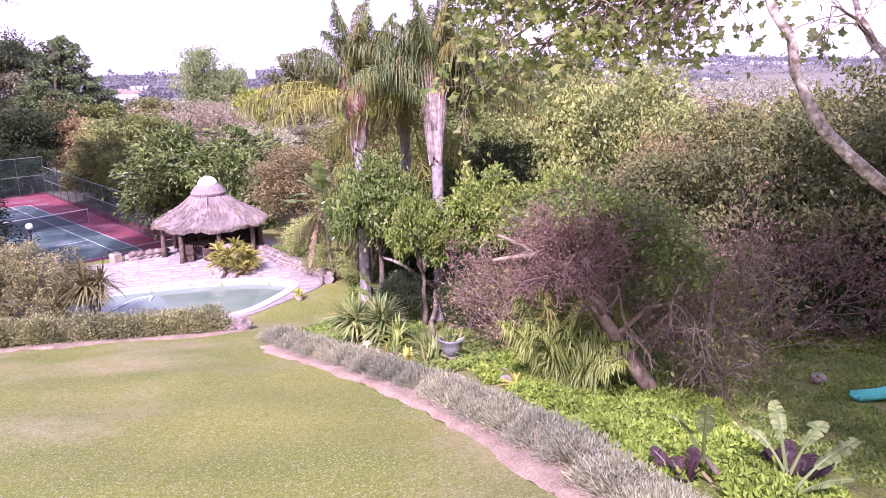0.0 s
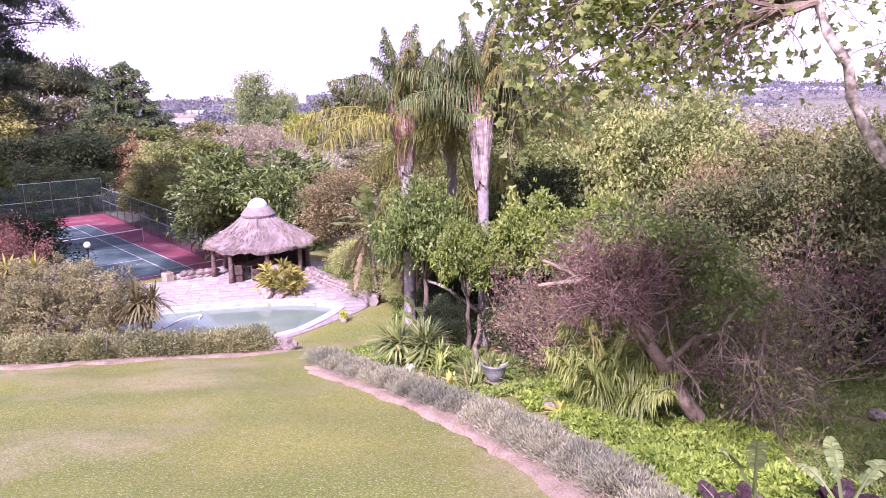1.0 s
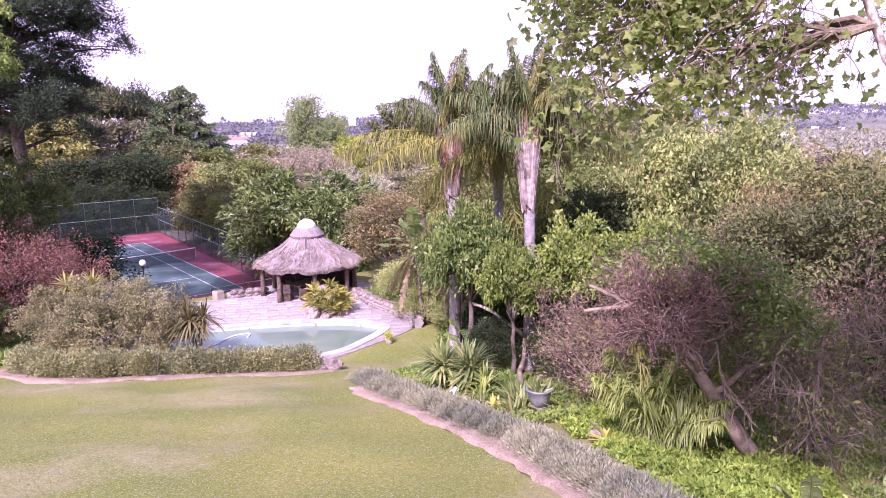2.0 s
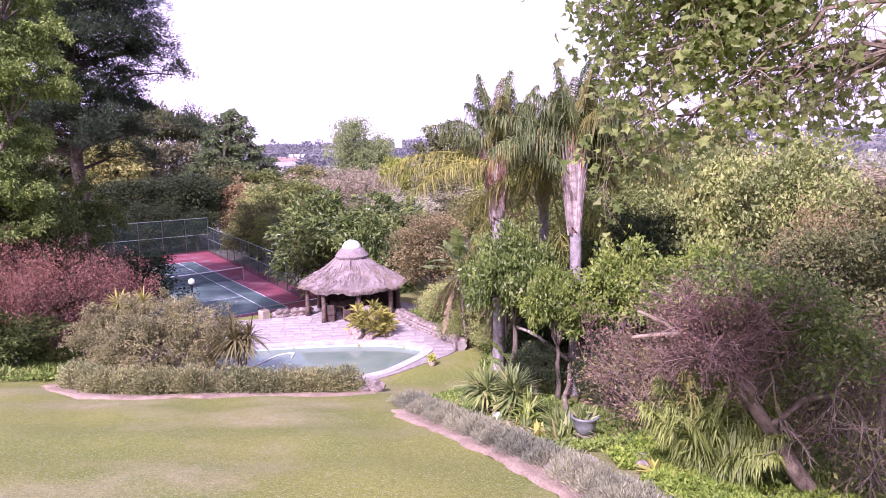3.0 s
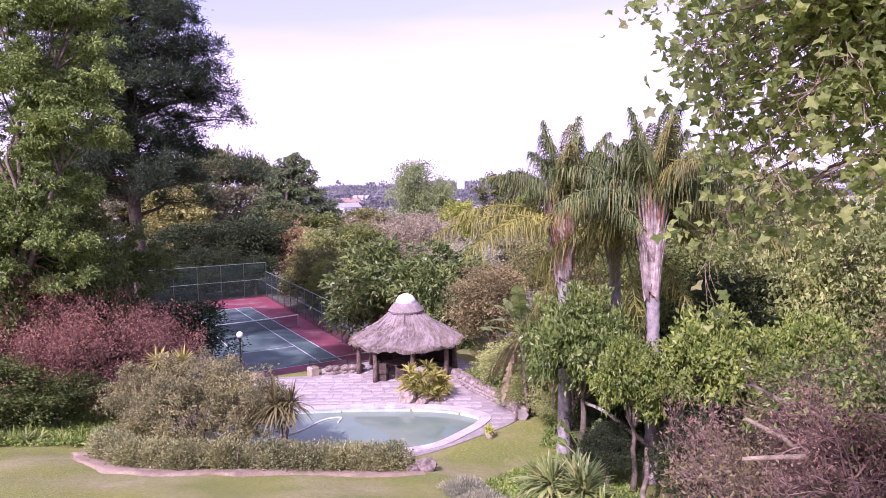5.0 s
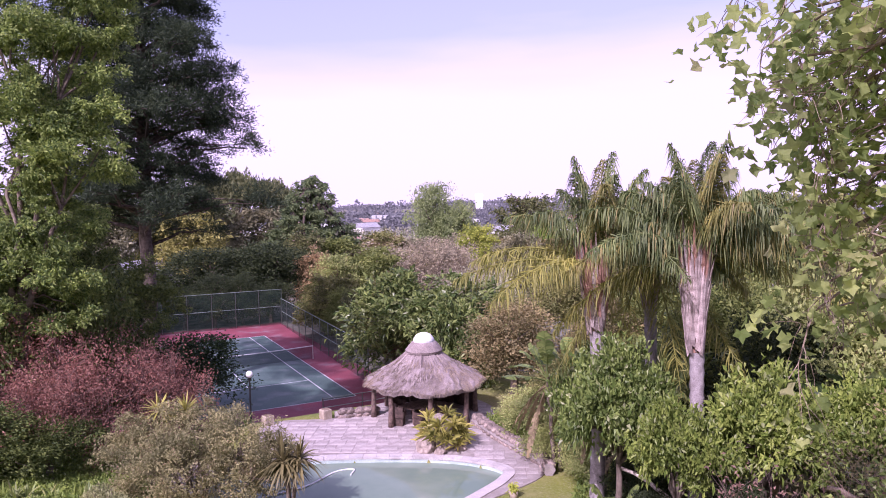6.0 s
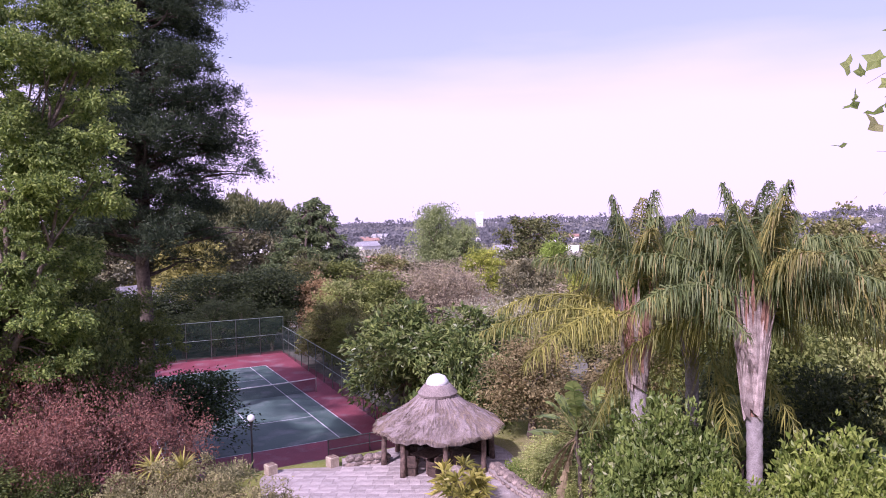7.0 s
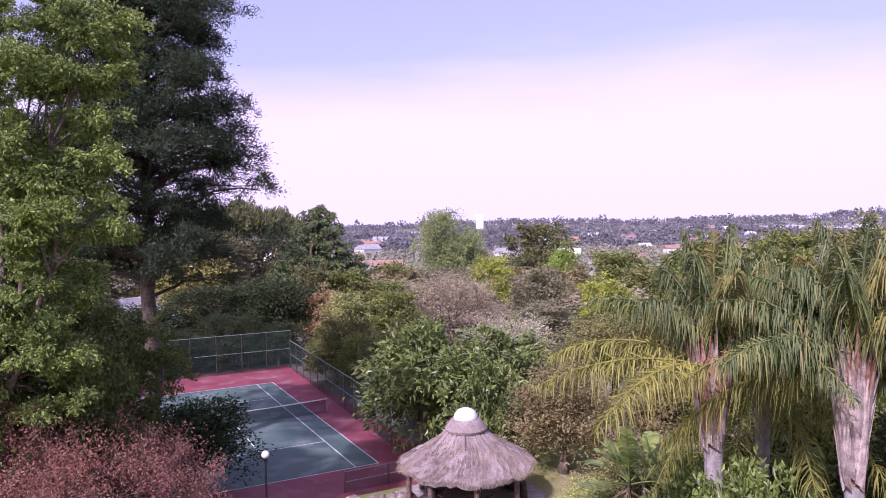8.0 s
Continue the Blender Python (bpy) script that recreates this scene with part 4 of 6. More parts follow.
def proto_conifer(seed):
    """A cedar-like cone of drooping plates with gaps between them."""
    lb = []
    for k in range(64):
        u = k / 64
        a = 2.4 * k + seed
        r = (0.38 * (1 - u) ** 0.7 + 0.015) * R.uniform(0.7, 1.2)
        w = 0.12 * (1 - u * 0.65)
        lb.append((r * math.cos(a), r * math.sin(a), 0.12 + 0.86 * u - 0.08 * r, w, w, 0.02))
    for k in range(7):
        u = k / 7
        lb.append((0, 0, 0.15 + 0.78 * u, 0.17 * (1 - u), 0.17 * (1 - u), 0.07))
    t, l = trunk_and_limbs((0, 0, -0.02), (0.0, 0.0, 0.93), lb[::6], 0.03)
    return (crown(lb, 38000, 0.03, 0.3, 0.3, 0.24, 0.2, low=-0.3).mesh("crown", LEAF["conifer"]), t.mesh("trunk", M_DARKBARK, True), l.mesh("limb", M_DARKBARK, True))


def proto_twiggy(seed):
    b = Build()
    for k in range(9):
        a = 2.4 * k + seed
        twig_spray(b, (0.04 * math.cos(a), 0.04 * math.sin(a), 0.1), (0.6 * math.cos(a), 0.6 * math.sin(a), 1), 0.42, 0.009, 3, 0.5, 4, 0.08)
    lb = [(0.3 * math.cos(a), 0.3 * math.sin(a), 0.55, 0.22, 0.22, 0.3) for a in (0, 1.3, 2.5, 3.8, 5.0)] + [(0, 0, 0.72, 0.25, 0.25, 0.22), (0, 0, 0.35, 0.4, 0.4, 0.3)]
    t, _ = trunk_and_limbs((0, 0, -0.02), (0.02, 0.0, 0.2), lb, 0.035)
    return (crown(lb, 8000, 0.032, 0.4).mesh("crown", LEAF["mauve"]), t.mesh("trunk", M_TWIG, True), b.mesh("twigs", M_TWIG))


def proto_high(seed, leaf=0.045, count=11000):
    """A rounded crown well clear of the ground."""
    lb = [(0, 0, 0.84, 0.24, 0.24, 0.15)]
    for k in range(8):
        a, r = 2.4 * k + seed, R.uniform(0.2, 0.32)
        s = R.uniform(0.16, 0.22)
        lb.append((r * math.cos(a), r * math.sin(a), R.uniform(0.58, 0.82), s, s, s * 0.75))
    t, l = trunk_and_limbs((0, 0, -0.02), (0.02, 0.0, 0.45), lb, 0.03)
    return (crown(lb, count, leaf, 0.5, 0.15, 0.2, 0.24, per=44).mesh("crown", LEAF["round_green"]), t.mesh("trunk", M_BARK, True), l.mesh("limb", M_BARK, True))


PROTOS = {
    "high": [proto_high(0.4), proto_high(2.2)],
    "fine": [proto_broad(s, leaf=0.03, count=16500) for s in (0.3, 1.9, 4.1)],
    "far": [proto_broad(s, leaf=0.044, count=8500) for s in (0.9, 2.7)],
    "magnolia": [proto_broad(s, leaf=0.062, count=8000, width=0.38, mat="magnolia") for s in (0.2, 3.3)],
    "umbrella": [proto_umbrella(0.5), proto_umbrella(2.1)],
    "conifer": [proto_conifer(0.4)],
    "twiggy": [proto_twiggy(0.7)],
}
COUNT = {}


def tree(name, label, x, y, top, wide, mat, kind="fine", group="", category="tree", base=None):
    """A tree or shrub of that kind, its foot on the ground, its crown up to top."""
    z = ground_z(x, y) if base is None else base
    h = top - z
    k = COUNT[kind] = COUNT.get(kind, -1) + 1
    meshes = PROTOS[kind][k % len(PROTOS[kind])]
    t = thing(name, label, category, x, y, z - 0.02, (k * 77) % 360, group)
    t.scale = (wide, wide, h)
    for nm, me in zip(("crown", "trunk", "branchwork"), meshes):
        o = part(nm, me, None, t)
        if nm == "crown":
            o.material_slots[0].link = "OBJECT"
            o.material_slots[0].material = LEAF[mat]
    return t


# ---- distance ----
def far_ridge(name, label, start, end, rise, depth_, seed, mat, steps=120, trees=1500, tall=9.0, houses=0):
    """A long low wooded ridge with a rough crest."""
    a, c = np.array(start, float), np.array(end, float)
    t = np.linspace(0, 1, steps)
    d = unit(c - a)
    nrm = np.array([-d[1], d[0]])
    rows = []
    for k, (off, up) in enumerate(((-1, 0), (-0.5, 0.7), (0, 1), (1, 0))):
        z = []
        for i, u in enumerate(t):
            m = 0.55 + 0.45 * noise.noise(Vector((u * 7, seed, 0))) + 0.18 * noise.noise(Vector((u * 60, seed, k)))
            z.append(rise * up * max(0.1, m) * math.sin(math.pi * min(1, max(0, u))) ** 0.5)
        p = a + (c - a) * t[:, None] + nrm * off * depth_
        base = height(p[:, 0], p[:, 1])
        rows.append(np.column_stack([p, base - 1 + np.array(z)]))
    i, j = np.meshgrid(np.arange(3), np.arange(steps - 1), indexing="ij")
    rr = np.random.default_rng(int(seed * 10))
    wb = Build()
    at, up = rr.uniform(1, steps - 2, trees), 2 * rr.random(trees) ** 0.7
    ia, iu = at.astype(int), np.minimum(up.astype(int), 1)
    fa, fu = (at - ia)[:, None], (up - iu)[:, None]
    g = np.array(rows)
    foot = (g[iu, ia] * (1 - fa) + g[iu, ia + 1] * fa) * (1 - fu) + (g[iu + 1, ia] * (1 - fa) + g[iu + 1, ia + 1] * fa) * fu
    sz = rr.uniform(0.5, 1.1, trees) * tall * np.where(rr.random(trees) < 0.06, 1.7, 1.0)
    for j in range(14):
        way = unit(rr.normal(size=(trees, 3)))
        way[:, 2] = np.abs(way[:, 2])
        leaves(wb, foot + [0, 0, 0.3] * sz[:, None] + way * sz[:, None] * [0.6, 0.6, 0.5], rr.normal(size=(trees, 3)), sz * rr.uniform(0.25, 0.5, trees), 0.8, 0.2)
    tagged(new("far_woods", wb.mesh("far_woods", M_FARWOOD)), "trees along the distant rise, coloured with haze", "woods", kind="stuff")
    for j in range(houses):
        SPOTS.append(foot[j])
    b = Build().add(np.concatenate(rows), np.stack([i * steps + j, i * steps + j + 1, (i + 1) * steps + j + 1, (i + 1) * steps + j], -1).reshape(-1, 4))
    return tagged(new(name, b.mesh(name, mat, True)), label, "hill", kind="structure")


def haze_mat(name, a, b, scale):
    m, n, l, p = node_mat(name)
    v = n.new("ShaderNodeNewGeometry").outputs["Position"]
    c = two_tone(n, l, a, b, scale, vec=v)
    l.new(c, p.inputs["Base Color"])
    p.inputs["Roughness"].default_value = 1.0
    return m


# distance haze is painted into the base colours of ridges and far trees
M_RIDGE = haze_mat("haze_painted_ridge", (0.20, 0.205, 0.25), (0.28, 0.28, 0.32), 0.02)
M_RIDGE_NEAR = haze_mat("haze_painted_wooded_ridge", (0.10, 0.115, 0.12), (0.19, 0.19, 0.21), 0.03)
M_FARWOOD = leaf_mat("haze_painted_tree", (0.165, 0.17, 0.22), (0.235, 0.235, 0.29), 0.95, 0.45)
SPOTS = []
far_ridge("backdrop_1", "ridge on the horizon, coloured blue with haze", (-1500, 3300), (4200, -200), 66, 300, 2.0, M_RIDGE, 160, 8000, 14.0)
far_ridge("backdrop_2", "wooded rise in the valley, coloured with haze", (100, 620), (620, 480), 17, 60, 5.0, M_RIDGE_NEAR, trees=3500, tall=7.0, houses=26)
far_ridge("backdrop_3", "wooded rise beyond the valley, coloured with haze", (150, 1250), (1500, 700), 30, 140, 8.0, M_RIDGE_NEAR, trees=5000, tall=10.0, houses=50)


def house(x, y, wide, deep, tall, turn, roof, label, name="house", category="house", z=None):
    z = ground_z(x, y) if z is None else z
    h = thing(name, label, category, x, y, z, turn, "houses in the valley")
    part("wall", Build().box((wide, deep, tall)), M_WALLWHITE, h)
    e, g = 0.4, tall + deep * 0.32
    v = [(-wide / 2 - e, -deep / 2 - e, tall), (wide / 2 + e, -deep / 2 - e, tall), (wide / 2 + e, deep / 2 + e, tall), (-wide / 2 - e, deep / 2 + e, tall), (-wide / 2 - e, 0, g), (wide / 2 + e, 0, g)]
    part("roof", Build().add(v, [(0, 1, 5, 4), (2, 3, 4, 5)]).add(v, [(0, 4, 3), (1, 2, 5)]), roof, h)
    n = max(2, int(wide / 3.5))
    for k in range(n):
        wx_ = -wide / 2 + (k + 0.5) * wide / n
        w_ = part("window", Build().box((1.5, 0.08, 1.4), (wx_, -deep / 2 - 0.02, tall * 0.4)), M_WALLWHITE, h)
        part("pane", Build().box((1.2, 0.06, 1.1), (wx_, -deep / 2 - 0.05, tall * 0.4 + 0.15)), M_GLASSDARK, w_)


# houses scattered over the valley; the far town shows as pale blocks
hr = np.random.default_rng(11)
for k in range(120):
    u, dist = hr.uniform(-0.42, 0.62), 260 * (1 + hr.random() * 6.5)
    x, y = -16 + dist * (0.52 + 0.86 * u), -44 + dist * (0.86 - 0.52 * u)
    house(x, y, hr.uniform(9, 22), hr.uniform(7, 11), hr.uniform(3.2, 6.5), hr.uniform(-40, 40), (M_ROOF, M_ROOFTILE, M_WALLWHITE)[k % 3], "pale house with a pitched roof far down the valley")
for k, (x, y, z) in enumerate(SPOTS):
    house(x, y, hr.uniform(8, 18), hr.uniform(7, 10), hr.uniform(4, 8), hr.uniform(-70, 10), (M_ROOF, M_ROOFTILE, M_WALLWHITE)[k % 3], "pale house among trees on the distant rise", z=z - 0.5)
for k in range(16):
    u, dist = 0.36 + 0.2 * hr.random(), 1500 + 500 * hr.random()
    x, y = -16 + dist * (0.52 + 0.86 * u), -44 + dist * (0.86 - 0.52 * u)
    house(x, y, hr.uniform(30, 75), 14, hr.uniform(10, 18), -31 + hr.uniform(-9, 9), M_ROOF, "pale block of flats on the plain", "apartment_block", "building")
house(625, 1057, 13, 13, 15.0 - ground_z(625, 1057), -30, M_WALLWHITE, "white tower block on the rise", "tower_block", "building")
house(-5.5, 51.0, 12, 8, 3.4, 35, M_ROOF, "neighbouring white house with a grey roof", "house", "house")

# the woods of the valley
wood = Build()
wr = np.random.default_rng(5)
k = 7000
u, dist = wr.uniform(-0.55, 0.85, k), 210 * 9 ** wr.random(k)
wx, wy = -16 + dist * (0.52 + 0.86 * u), -44 + dist * (0.86 - 0.52 * u)
wz = height(wx, wy)
size = wr.uniform(3.5, 8.0, k)
for j in range(26):
    way = unit(wr.normal(size=(k, 3)))
    way[:, 2] = np.abs(way[:, 2])
    p = np.stack([wx, wy, wz + size * 0.3], -1) + way * size[:, None] * [0.55, 0.55, 0.5] * wr.uniform(0.7, 1.1, (k, 1))
    leaves(wood, p, wr.normal(size=(k, 3)), size * wr.uniform(0.16, 0.34, k), 0.8, 0.2)
# leaf tones are paled and greyed to paint in the valley haze
M_WOOD = leaf_mat("haze_paled_valley_tree", (0.17, 0.175, 0.15), (0.28, 0.275, 0.25), 0.9, 0.1)
tagged(new("valley_woods", wood.mesh("valley_woods", M_WOOD)), "mixed olive bush covering the valley, greyed for haze", "woods", kind="stuff")

# ---- trees beyond the court ----
for x, y, z, w in ((4, 70, 12.0, 15), (11, 72, 11.5, 14), (-4, 63, 9.5, 13), (-14, 52, 12, 15), (-20, 46, 14, 15)):
    tree("tree", "grey olive tree beneath the umbrella pines", x, y, z, w, "olive_grey", "far")
GB = "garden background trees"
tree("cedar", "dark green cedar with layered drooping plates", 17.1, 64.0, 16.0, 19.0, "conifer", "conifer")
for x, y, z, w in ((15.4, 81.6, 16.1, 11), (8.5, 76.2, 16.9, 13), (-0.1, 67.0, 13.8, 14), (-6.0, 58.7, 11.8, 14), (-11, 60, 13, 14)):
    tree("umbrella_pine", "umbrella pine with a flat dull green crown", x, y, z, w, "pine_far", "umbrella", "umbrella pines beyond the court")
tree("poplar", "tall pale green tree in the valley", 53.5, 95.0, 15.0, 14, "poplar", "fine")
tree("poplar", "lower pale green tree beside the tall one", 58.0, 91.5, 11.6, 12, "poplar", "fine")
for x, y, z, w, m, lab in (
        (71.0, 86.4, 12.5, 18, "dark_olive", "round dark olive tree"), (51.4, 51.4, 9.3, 7, "lime", "fresh lime green tree"),
        (36.7, 47.7, 8.4, 8, "yellow_green", "yellow-green shrubby tree"), (37.5, 24.7, 7.0, 9, "yellow_green", "yellow-green shrubby tree"),
        (55.2, 43.7, 8.6, 14, "mid_green", "mid green broad tree"), (54.5, 27.3, 10.9, 15, "mid_green", "mid green broad tree"),
        (55.1, 15.7, 11.8, 15, "mid_green", "mid green broad tree")):
    tree("tree", lab + " in the bush beyond the garden", x, y, z, w, m, "far")
for x, y, z, w, m, lab in (
        (58.0, 8.6, 12.7, 13, "olive", "olive green tree"), (28.8, 63.0, 7.3, 12, "olive", "olive green tree"),
        (26.0, 70.1, 6.2, 12, "dark_olive", "dark olive tree"), (33.5, 32.4, 7.9, 9, "olive_grey", "grey olive tree"),
        (13.8, 30.2, 6.8, 9, "mid_green", "mid green tree"), (9.5, 30.2, 6.7, 6, "lime_dull", "yellowish green tree"),
        (8.2, 33.1, 7.0, 6.5, "russet", "russet dry shrub"), (5.6, 21.1, 5.5, 7, "olive", "olive green tree"),
        (11.7, 51.7, 8.4, 9, "dark_olive", "dark olive tree")):
    tree("tree", lab + " in the bush beyond the court", x, y, z, w, m, "far")
for x, y, z, w, m, lab in (
        (44, 62, 6, 16, "olive_grey", "grey olive thicket"), (30, 48, 5.5, 13, "olive", "olive thicket"), (24, 52, 5.5, 12, "mid_green", "green thicket"),
        (45, 36, 5.5, 13, "olive", "olive thicket"), (27, 22, 5.0, 11, "olive_grey", "grey olive thicket"), (20, 18, 4.6, 10, "olive", "olive thicket")):
    tree("thicket", lab + " filling the slope beyond the garden", x, y, z, w, m, "far", category="shrub")
tr_ = np.random.default_rng(21)
for k in range(34):
    u, dist = -0.30 + 1.05 * (k + 0.5) / 34 + tr_.uniform(-0.02, 0.02), tr_.uniform(85, 150)
    x, y = -16 + dist * (0.52 + 0.86 * u), -40 + dist * (0.86 - 0.52 * u)
    m, lab = (("olive_grey", "grey olive"), ("olive", "olive green"), ("mauve", "mauve grey"), ("mid_green", "mid green"), ("brown_olive", "brownish olive"))[tr_.integers(5)]
    tree("thicket", lab + " thicket filling the slope beyond the garden", x, y, ground_z(x, y) + tr_.uniform(5.0, 7.5), tr_.uniform(12, 17), m, "far", category="shrub")
for k in range(7):
    x = 2.6 - 2.8 * k
    tree("hedge_shrub", "dark green shrub pressed against the court fence", x, 31.6 + 0.4 * (k % 2), 4.2 + 0.5 * (k % 3), 5.2, "dark_green", "fine", "shrubs behind the court fence", "shrub")
for k in range(8):
    y = 4.5 + 3.2 * k
    tree("hedge_shrub", "olive green shrub growing through the side fence", 4.3 + 0.06 * y + 0.5 * (k % 2), y, 4.0 + 0.6 * (k % 3), 4.8, ("olive", "mid_green", "dark_olive")[k % 3], "fine", "shrubs beside the court", "shrub")
tree("shrub", "mauve grey twiggy shrub beyond the trees", 22.0, 32.8, 8.0, 11, "mauve", "twiggy", category="shrub")
tree("shrub", "silvery grey shrub above the broad-leaved tree", 12.8, 5.9, 7.1, 6.4, "grey_leaf", "twiggy", category="shrub")
tree("tree", "yellow-leaved tree behind the court", -3.2, 52.0, 11.2, 14, "yellow_leaf", "far")
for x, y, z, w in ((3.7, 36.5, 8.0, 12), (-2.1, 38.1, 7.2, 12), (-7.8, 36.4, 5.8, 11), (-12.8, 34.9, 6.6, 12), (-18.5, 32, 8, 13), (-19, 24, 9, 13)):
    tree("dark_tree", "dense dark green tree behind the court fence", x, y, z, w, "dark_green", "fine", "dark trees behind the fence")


# ---- trees round the terrace and the garden ----
tree("shrub", "glossy dark green shrub beside the court", -9.9, 0.4, 4.9, 7.0, "glossy_dark", "fine", category="shrub")
for x, y, z, w in ((3.4, 1.2, 7.4, 8.0), (5.4, -3.2, 7.6, 7.5), (3.6, -6.6, 6.6, 5.0)):
    tree("broad_leaved_tree", "glossy broad-leaved evergreen behind the gazebo", x, y, z, w, "magnolia", "magnolia", "glossy evergreens behind the gazebo")
for x, y, z, w, m, lab in (
        (4.6, -11.2, 6.8, 6.0, "brown_olive", "brownish olive tree"), (9.7, -0.4, 5.9, 7, "olive", "olive green tree"),
        (16.8, -0.6, 7.3, 8, "olive", "olive green tree"), (18.4, -6.0, 7.8, 9, "olive", "olive green tree"), (6.6, 9.8, 6.2, 7, "olive", "olive green tree"),
        (7.5, -27.8, 10.9, 6.5, "lime_dull", "tall yellowish green tree"), (8.9, -30.7, 10.9, 6.5, "lime_dull", "tall yellowish green tree"),
        (7.9, -34.7, 9.5, 6.0, "olive", "olive green tree"), (11.5, -36.5, 10.2, 7.0, "olive", "olive green tree"),
        (4.3, -37.9, 9.6, 5.8, "dark_olive", "dark olive tree"), (4.4, -41.0, 10.0, 5.8, "dark_olive", "dark olive tree"),
        (6.5, -44.5, 10.5, 7, "dark_olive", "dark olive tree"), (3.7, -34.9, 8.2, 4.8, "dark_olive", "dark olive tree"),
        (6.2, -33.3, 8.6, 4.5, "brown_olive", "brownish dry tree"), (7.6, -23.0, 9.0, 6.5, "mid_green", "mid green tree"),
        (4.7, -26.7, 8.0, 5.5, "dark_green", "dark green tree"), (8.0, -20.7, 8.3, 6.5, "dark_green", "dark green tree"),
        (12.5, -15.0, 7.6, 8, "mid_green", "mid green tree"), (10.3, -39.5, 10.8, 7.5, "dark_olive", "dark olive tree"),
        (9.5, -13.0, 6.8, 6.5, "brown_olive", "brownish olive tree"), (3.2, -18.5, 5.8, 5.0, "olive", "olive green tree"),
        (13, -27, 9.5, 8, "olive", "olive green tree"), (13, -21, 8.5, 8, "mid_green", "mid green tree")):
    tree("tree", lab + " at the garden's edge", x, y, z, w, m)
for x, y, z, w, m, lab in (
        (-0.6, -24.5, 7.4, 3.1, "round_green", "dense round green"), (-2.3, -27.2, 8.0, 3.4, "round_green", "dense round green"),
        (-2.3, -29.4, 7.0, 2.6, "bright_green", "bright green"), (0.2, -29.9, 7.5, 3.6, "bright_green", "bright green"), (2.4, -31.2, 7.4, 3.4, "bright_green", "bright green")):
    tree("shrub", lab + " shrub tree among the palms", x, y, z, w, m, "high", category="shrub")
for x, y, z, w in ((1.4, -17.6, 4.3, 3.4), (0.6, -20.6, 4.2, 3.0), (0.9, -22.6, 4.0, 3.0)):
    tree("shrub", "feathery yellow-green shrub beside the terrace wall", x, y, z, w, "lime_dull", "fine", category="shrub", group="shrubs beside the terrace wall")
# very dark leaves here paint the shade under the crowns
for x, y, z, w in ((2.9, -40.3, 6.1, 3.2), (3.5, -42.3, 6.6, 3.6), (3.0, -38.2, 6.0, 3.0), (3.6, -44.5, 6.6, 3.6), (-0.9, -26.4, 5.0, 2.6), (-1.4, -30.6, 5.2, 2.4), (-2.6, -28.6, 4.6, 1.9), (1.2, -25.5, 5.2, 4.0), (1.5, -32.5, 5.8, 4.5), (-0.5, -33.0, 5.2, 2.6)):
    tree("shrub", "undergrowth beneath the trees, dark green leaf deepened for shade", x, y, z, w, "dark_green", "fine", category="shrub", group="undergrowth")

# ---- palms ----
palm(-1.95, -25.75, 2.3, 10.3, "feather palm with a russet crown base and arching fronds", 22, 0.22, 4.3, 2.0, 0.46, ((2.3, 0.5, 0.45), (2.75, 0.3, 0.35), (3.3, 0.35, 0.5)), 0.25, 4.0)
palm(-0.72, -28.4, 2.2, 10.5, "feather palm with a pale ringed trunk and dense drooping crown", 36, 0.2, 4.0, 2.5, 0.36, ((5.75, 0.3, 0.55), (0.4, 0.3, 0.6), (2.2, 0.2, 0.7)), 0.7, 4.0, 3)
palm(1.4, -24.4, 2.2, 10.0, "feather palm partly hidden behind the taller one", 24, 0.2, 3.5, 1.4, 0.4, ((3.6, -0.1, 0.75), (4.2, -0.15, 0.8), (4.8, -0.1, 0.75), (3.0, -0.1, 0.8)))

# ---- the plane tree over the camera's way ----
PL = thing("plane_tree", "old plane tree with mottled bark and spreading leafy limbs", "tree", -3.6, -45.6, ground_z(-3.6, -45.6) - 0.05)
po = np.array([-3.6, -45.6, ground_z(-3.6, -45.6)])


def plane_limb(points, r0, r1):
    p = np.array(points) - po
    n = 14
    t, u = np.linspace(0, 1, n), np.linspace(0, 1, len(p))
    q = np.stack([np.interp(t, u, p[:, k]) for k in range(3)], -1)
    q[1:-1] = (q[:-2] + 2 * q[1:-1] + q[2:]) / 4 + R.normal(size=(n - 2, 3)) * 0.03
    part("limb", Build().tube(q, np.linspace(r0, r1, n), 10), M_PLANEBARK, PL, "mottled cream and grey bark", smooth=True)
    return q + po


part("trunk", Build().tube(bough((0, 0, 0), (-0.3, 0.3, 3.2), 0.05, 7), np.linspace(0.42, 0.3, 7), 12), M_PLANEBARK, PL, smooth=True)
limbs = [
    plane_limb([(-3.9, -45.3, 8.0), (-5.0, -43.9, 8.9), (-5.75, -42.95, 9.6), (-6.15, -42.3, 10.4), (-6.2, -41.9, 11.4), (-6.25, -41.5, 12.3), (-6.6, -40.8, 14.0)], 0.125, 0.06),
    plane_limb([(-3.9, -45.3, 8.0), (-3.2, -44.2, 10.5), (-3.3, -42.6, 13.0), (-4.2, -40.6, 15.2)], 0.2, 0.06),
    plane_limb([(-3.9, -45.3, 8.2), (-4.6, -45.0, 11.0), (-5.6, -43.4, 13.6), (-7.2, -41.2, 15.2)], 0.18, 0.05),
    plane_limb([(-4.4, -43.0, 10.8), (-3.4, -42.2, 11.6), (-2.4, -41.4, 12.6)], 0.10, 0.04),
]
pt = Build()
ends = []
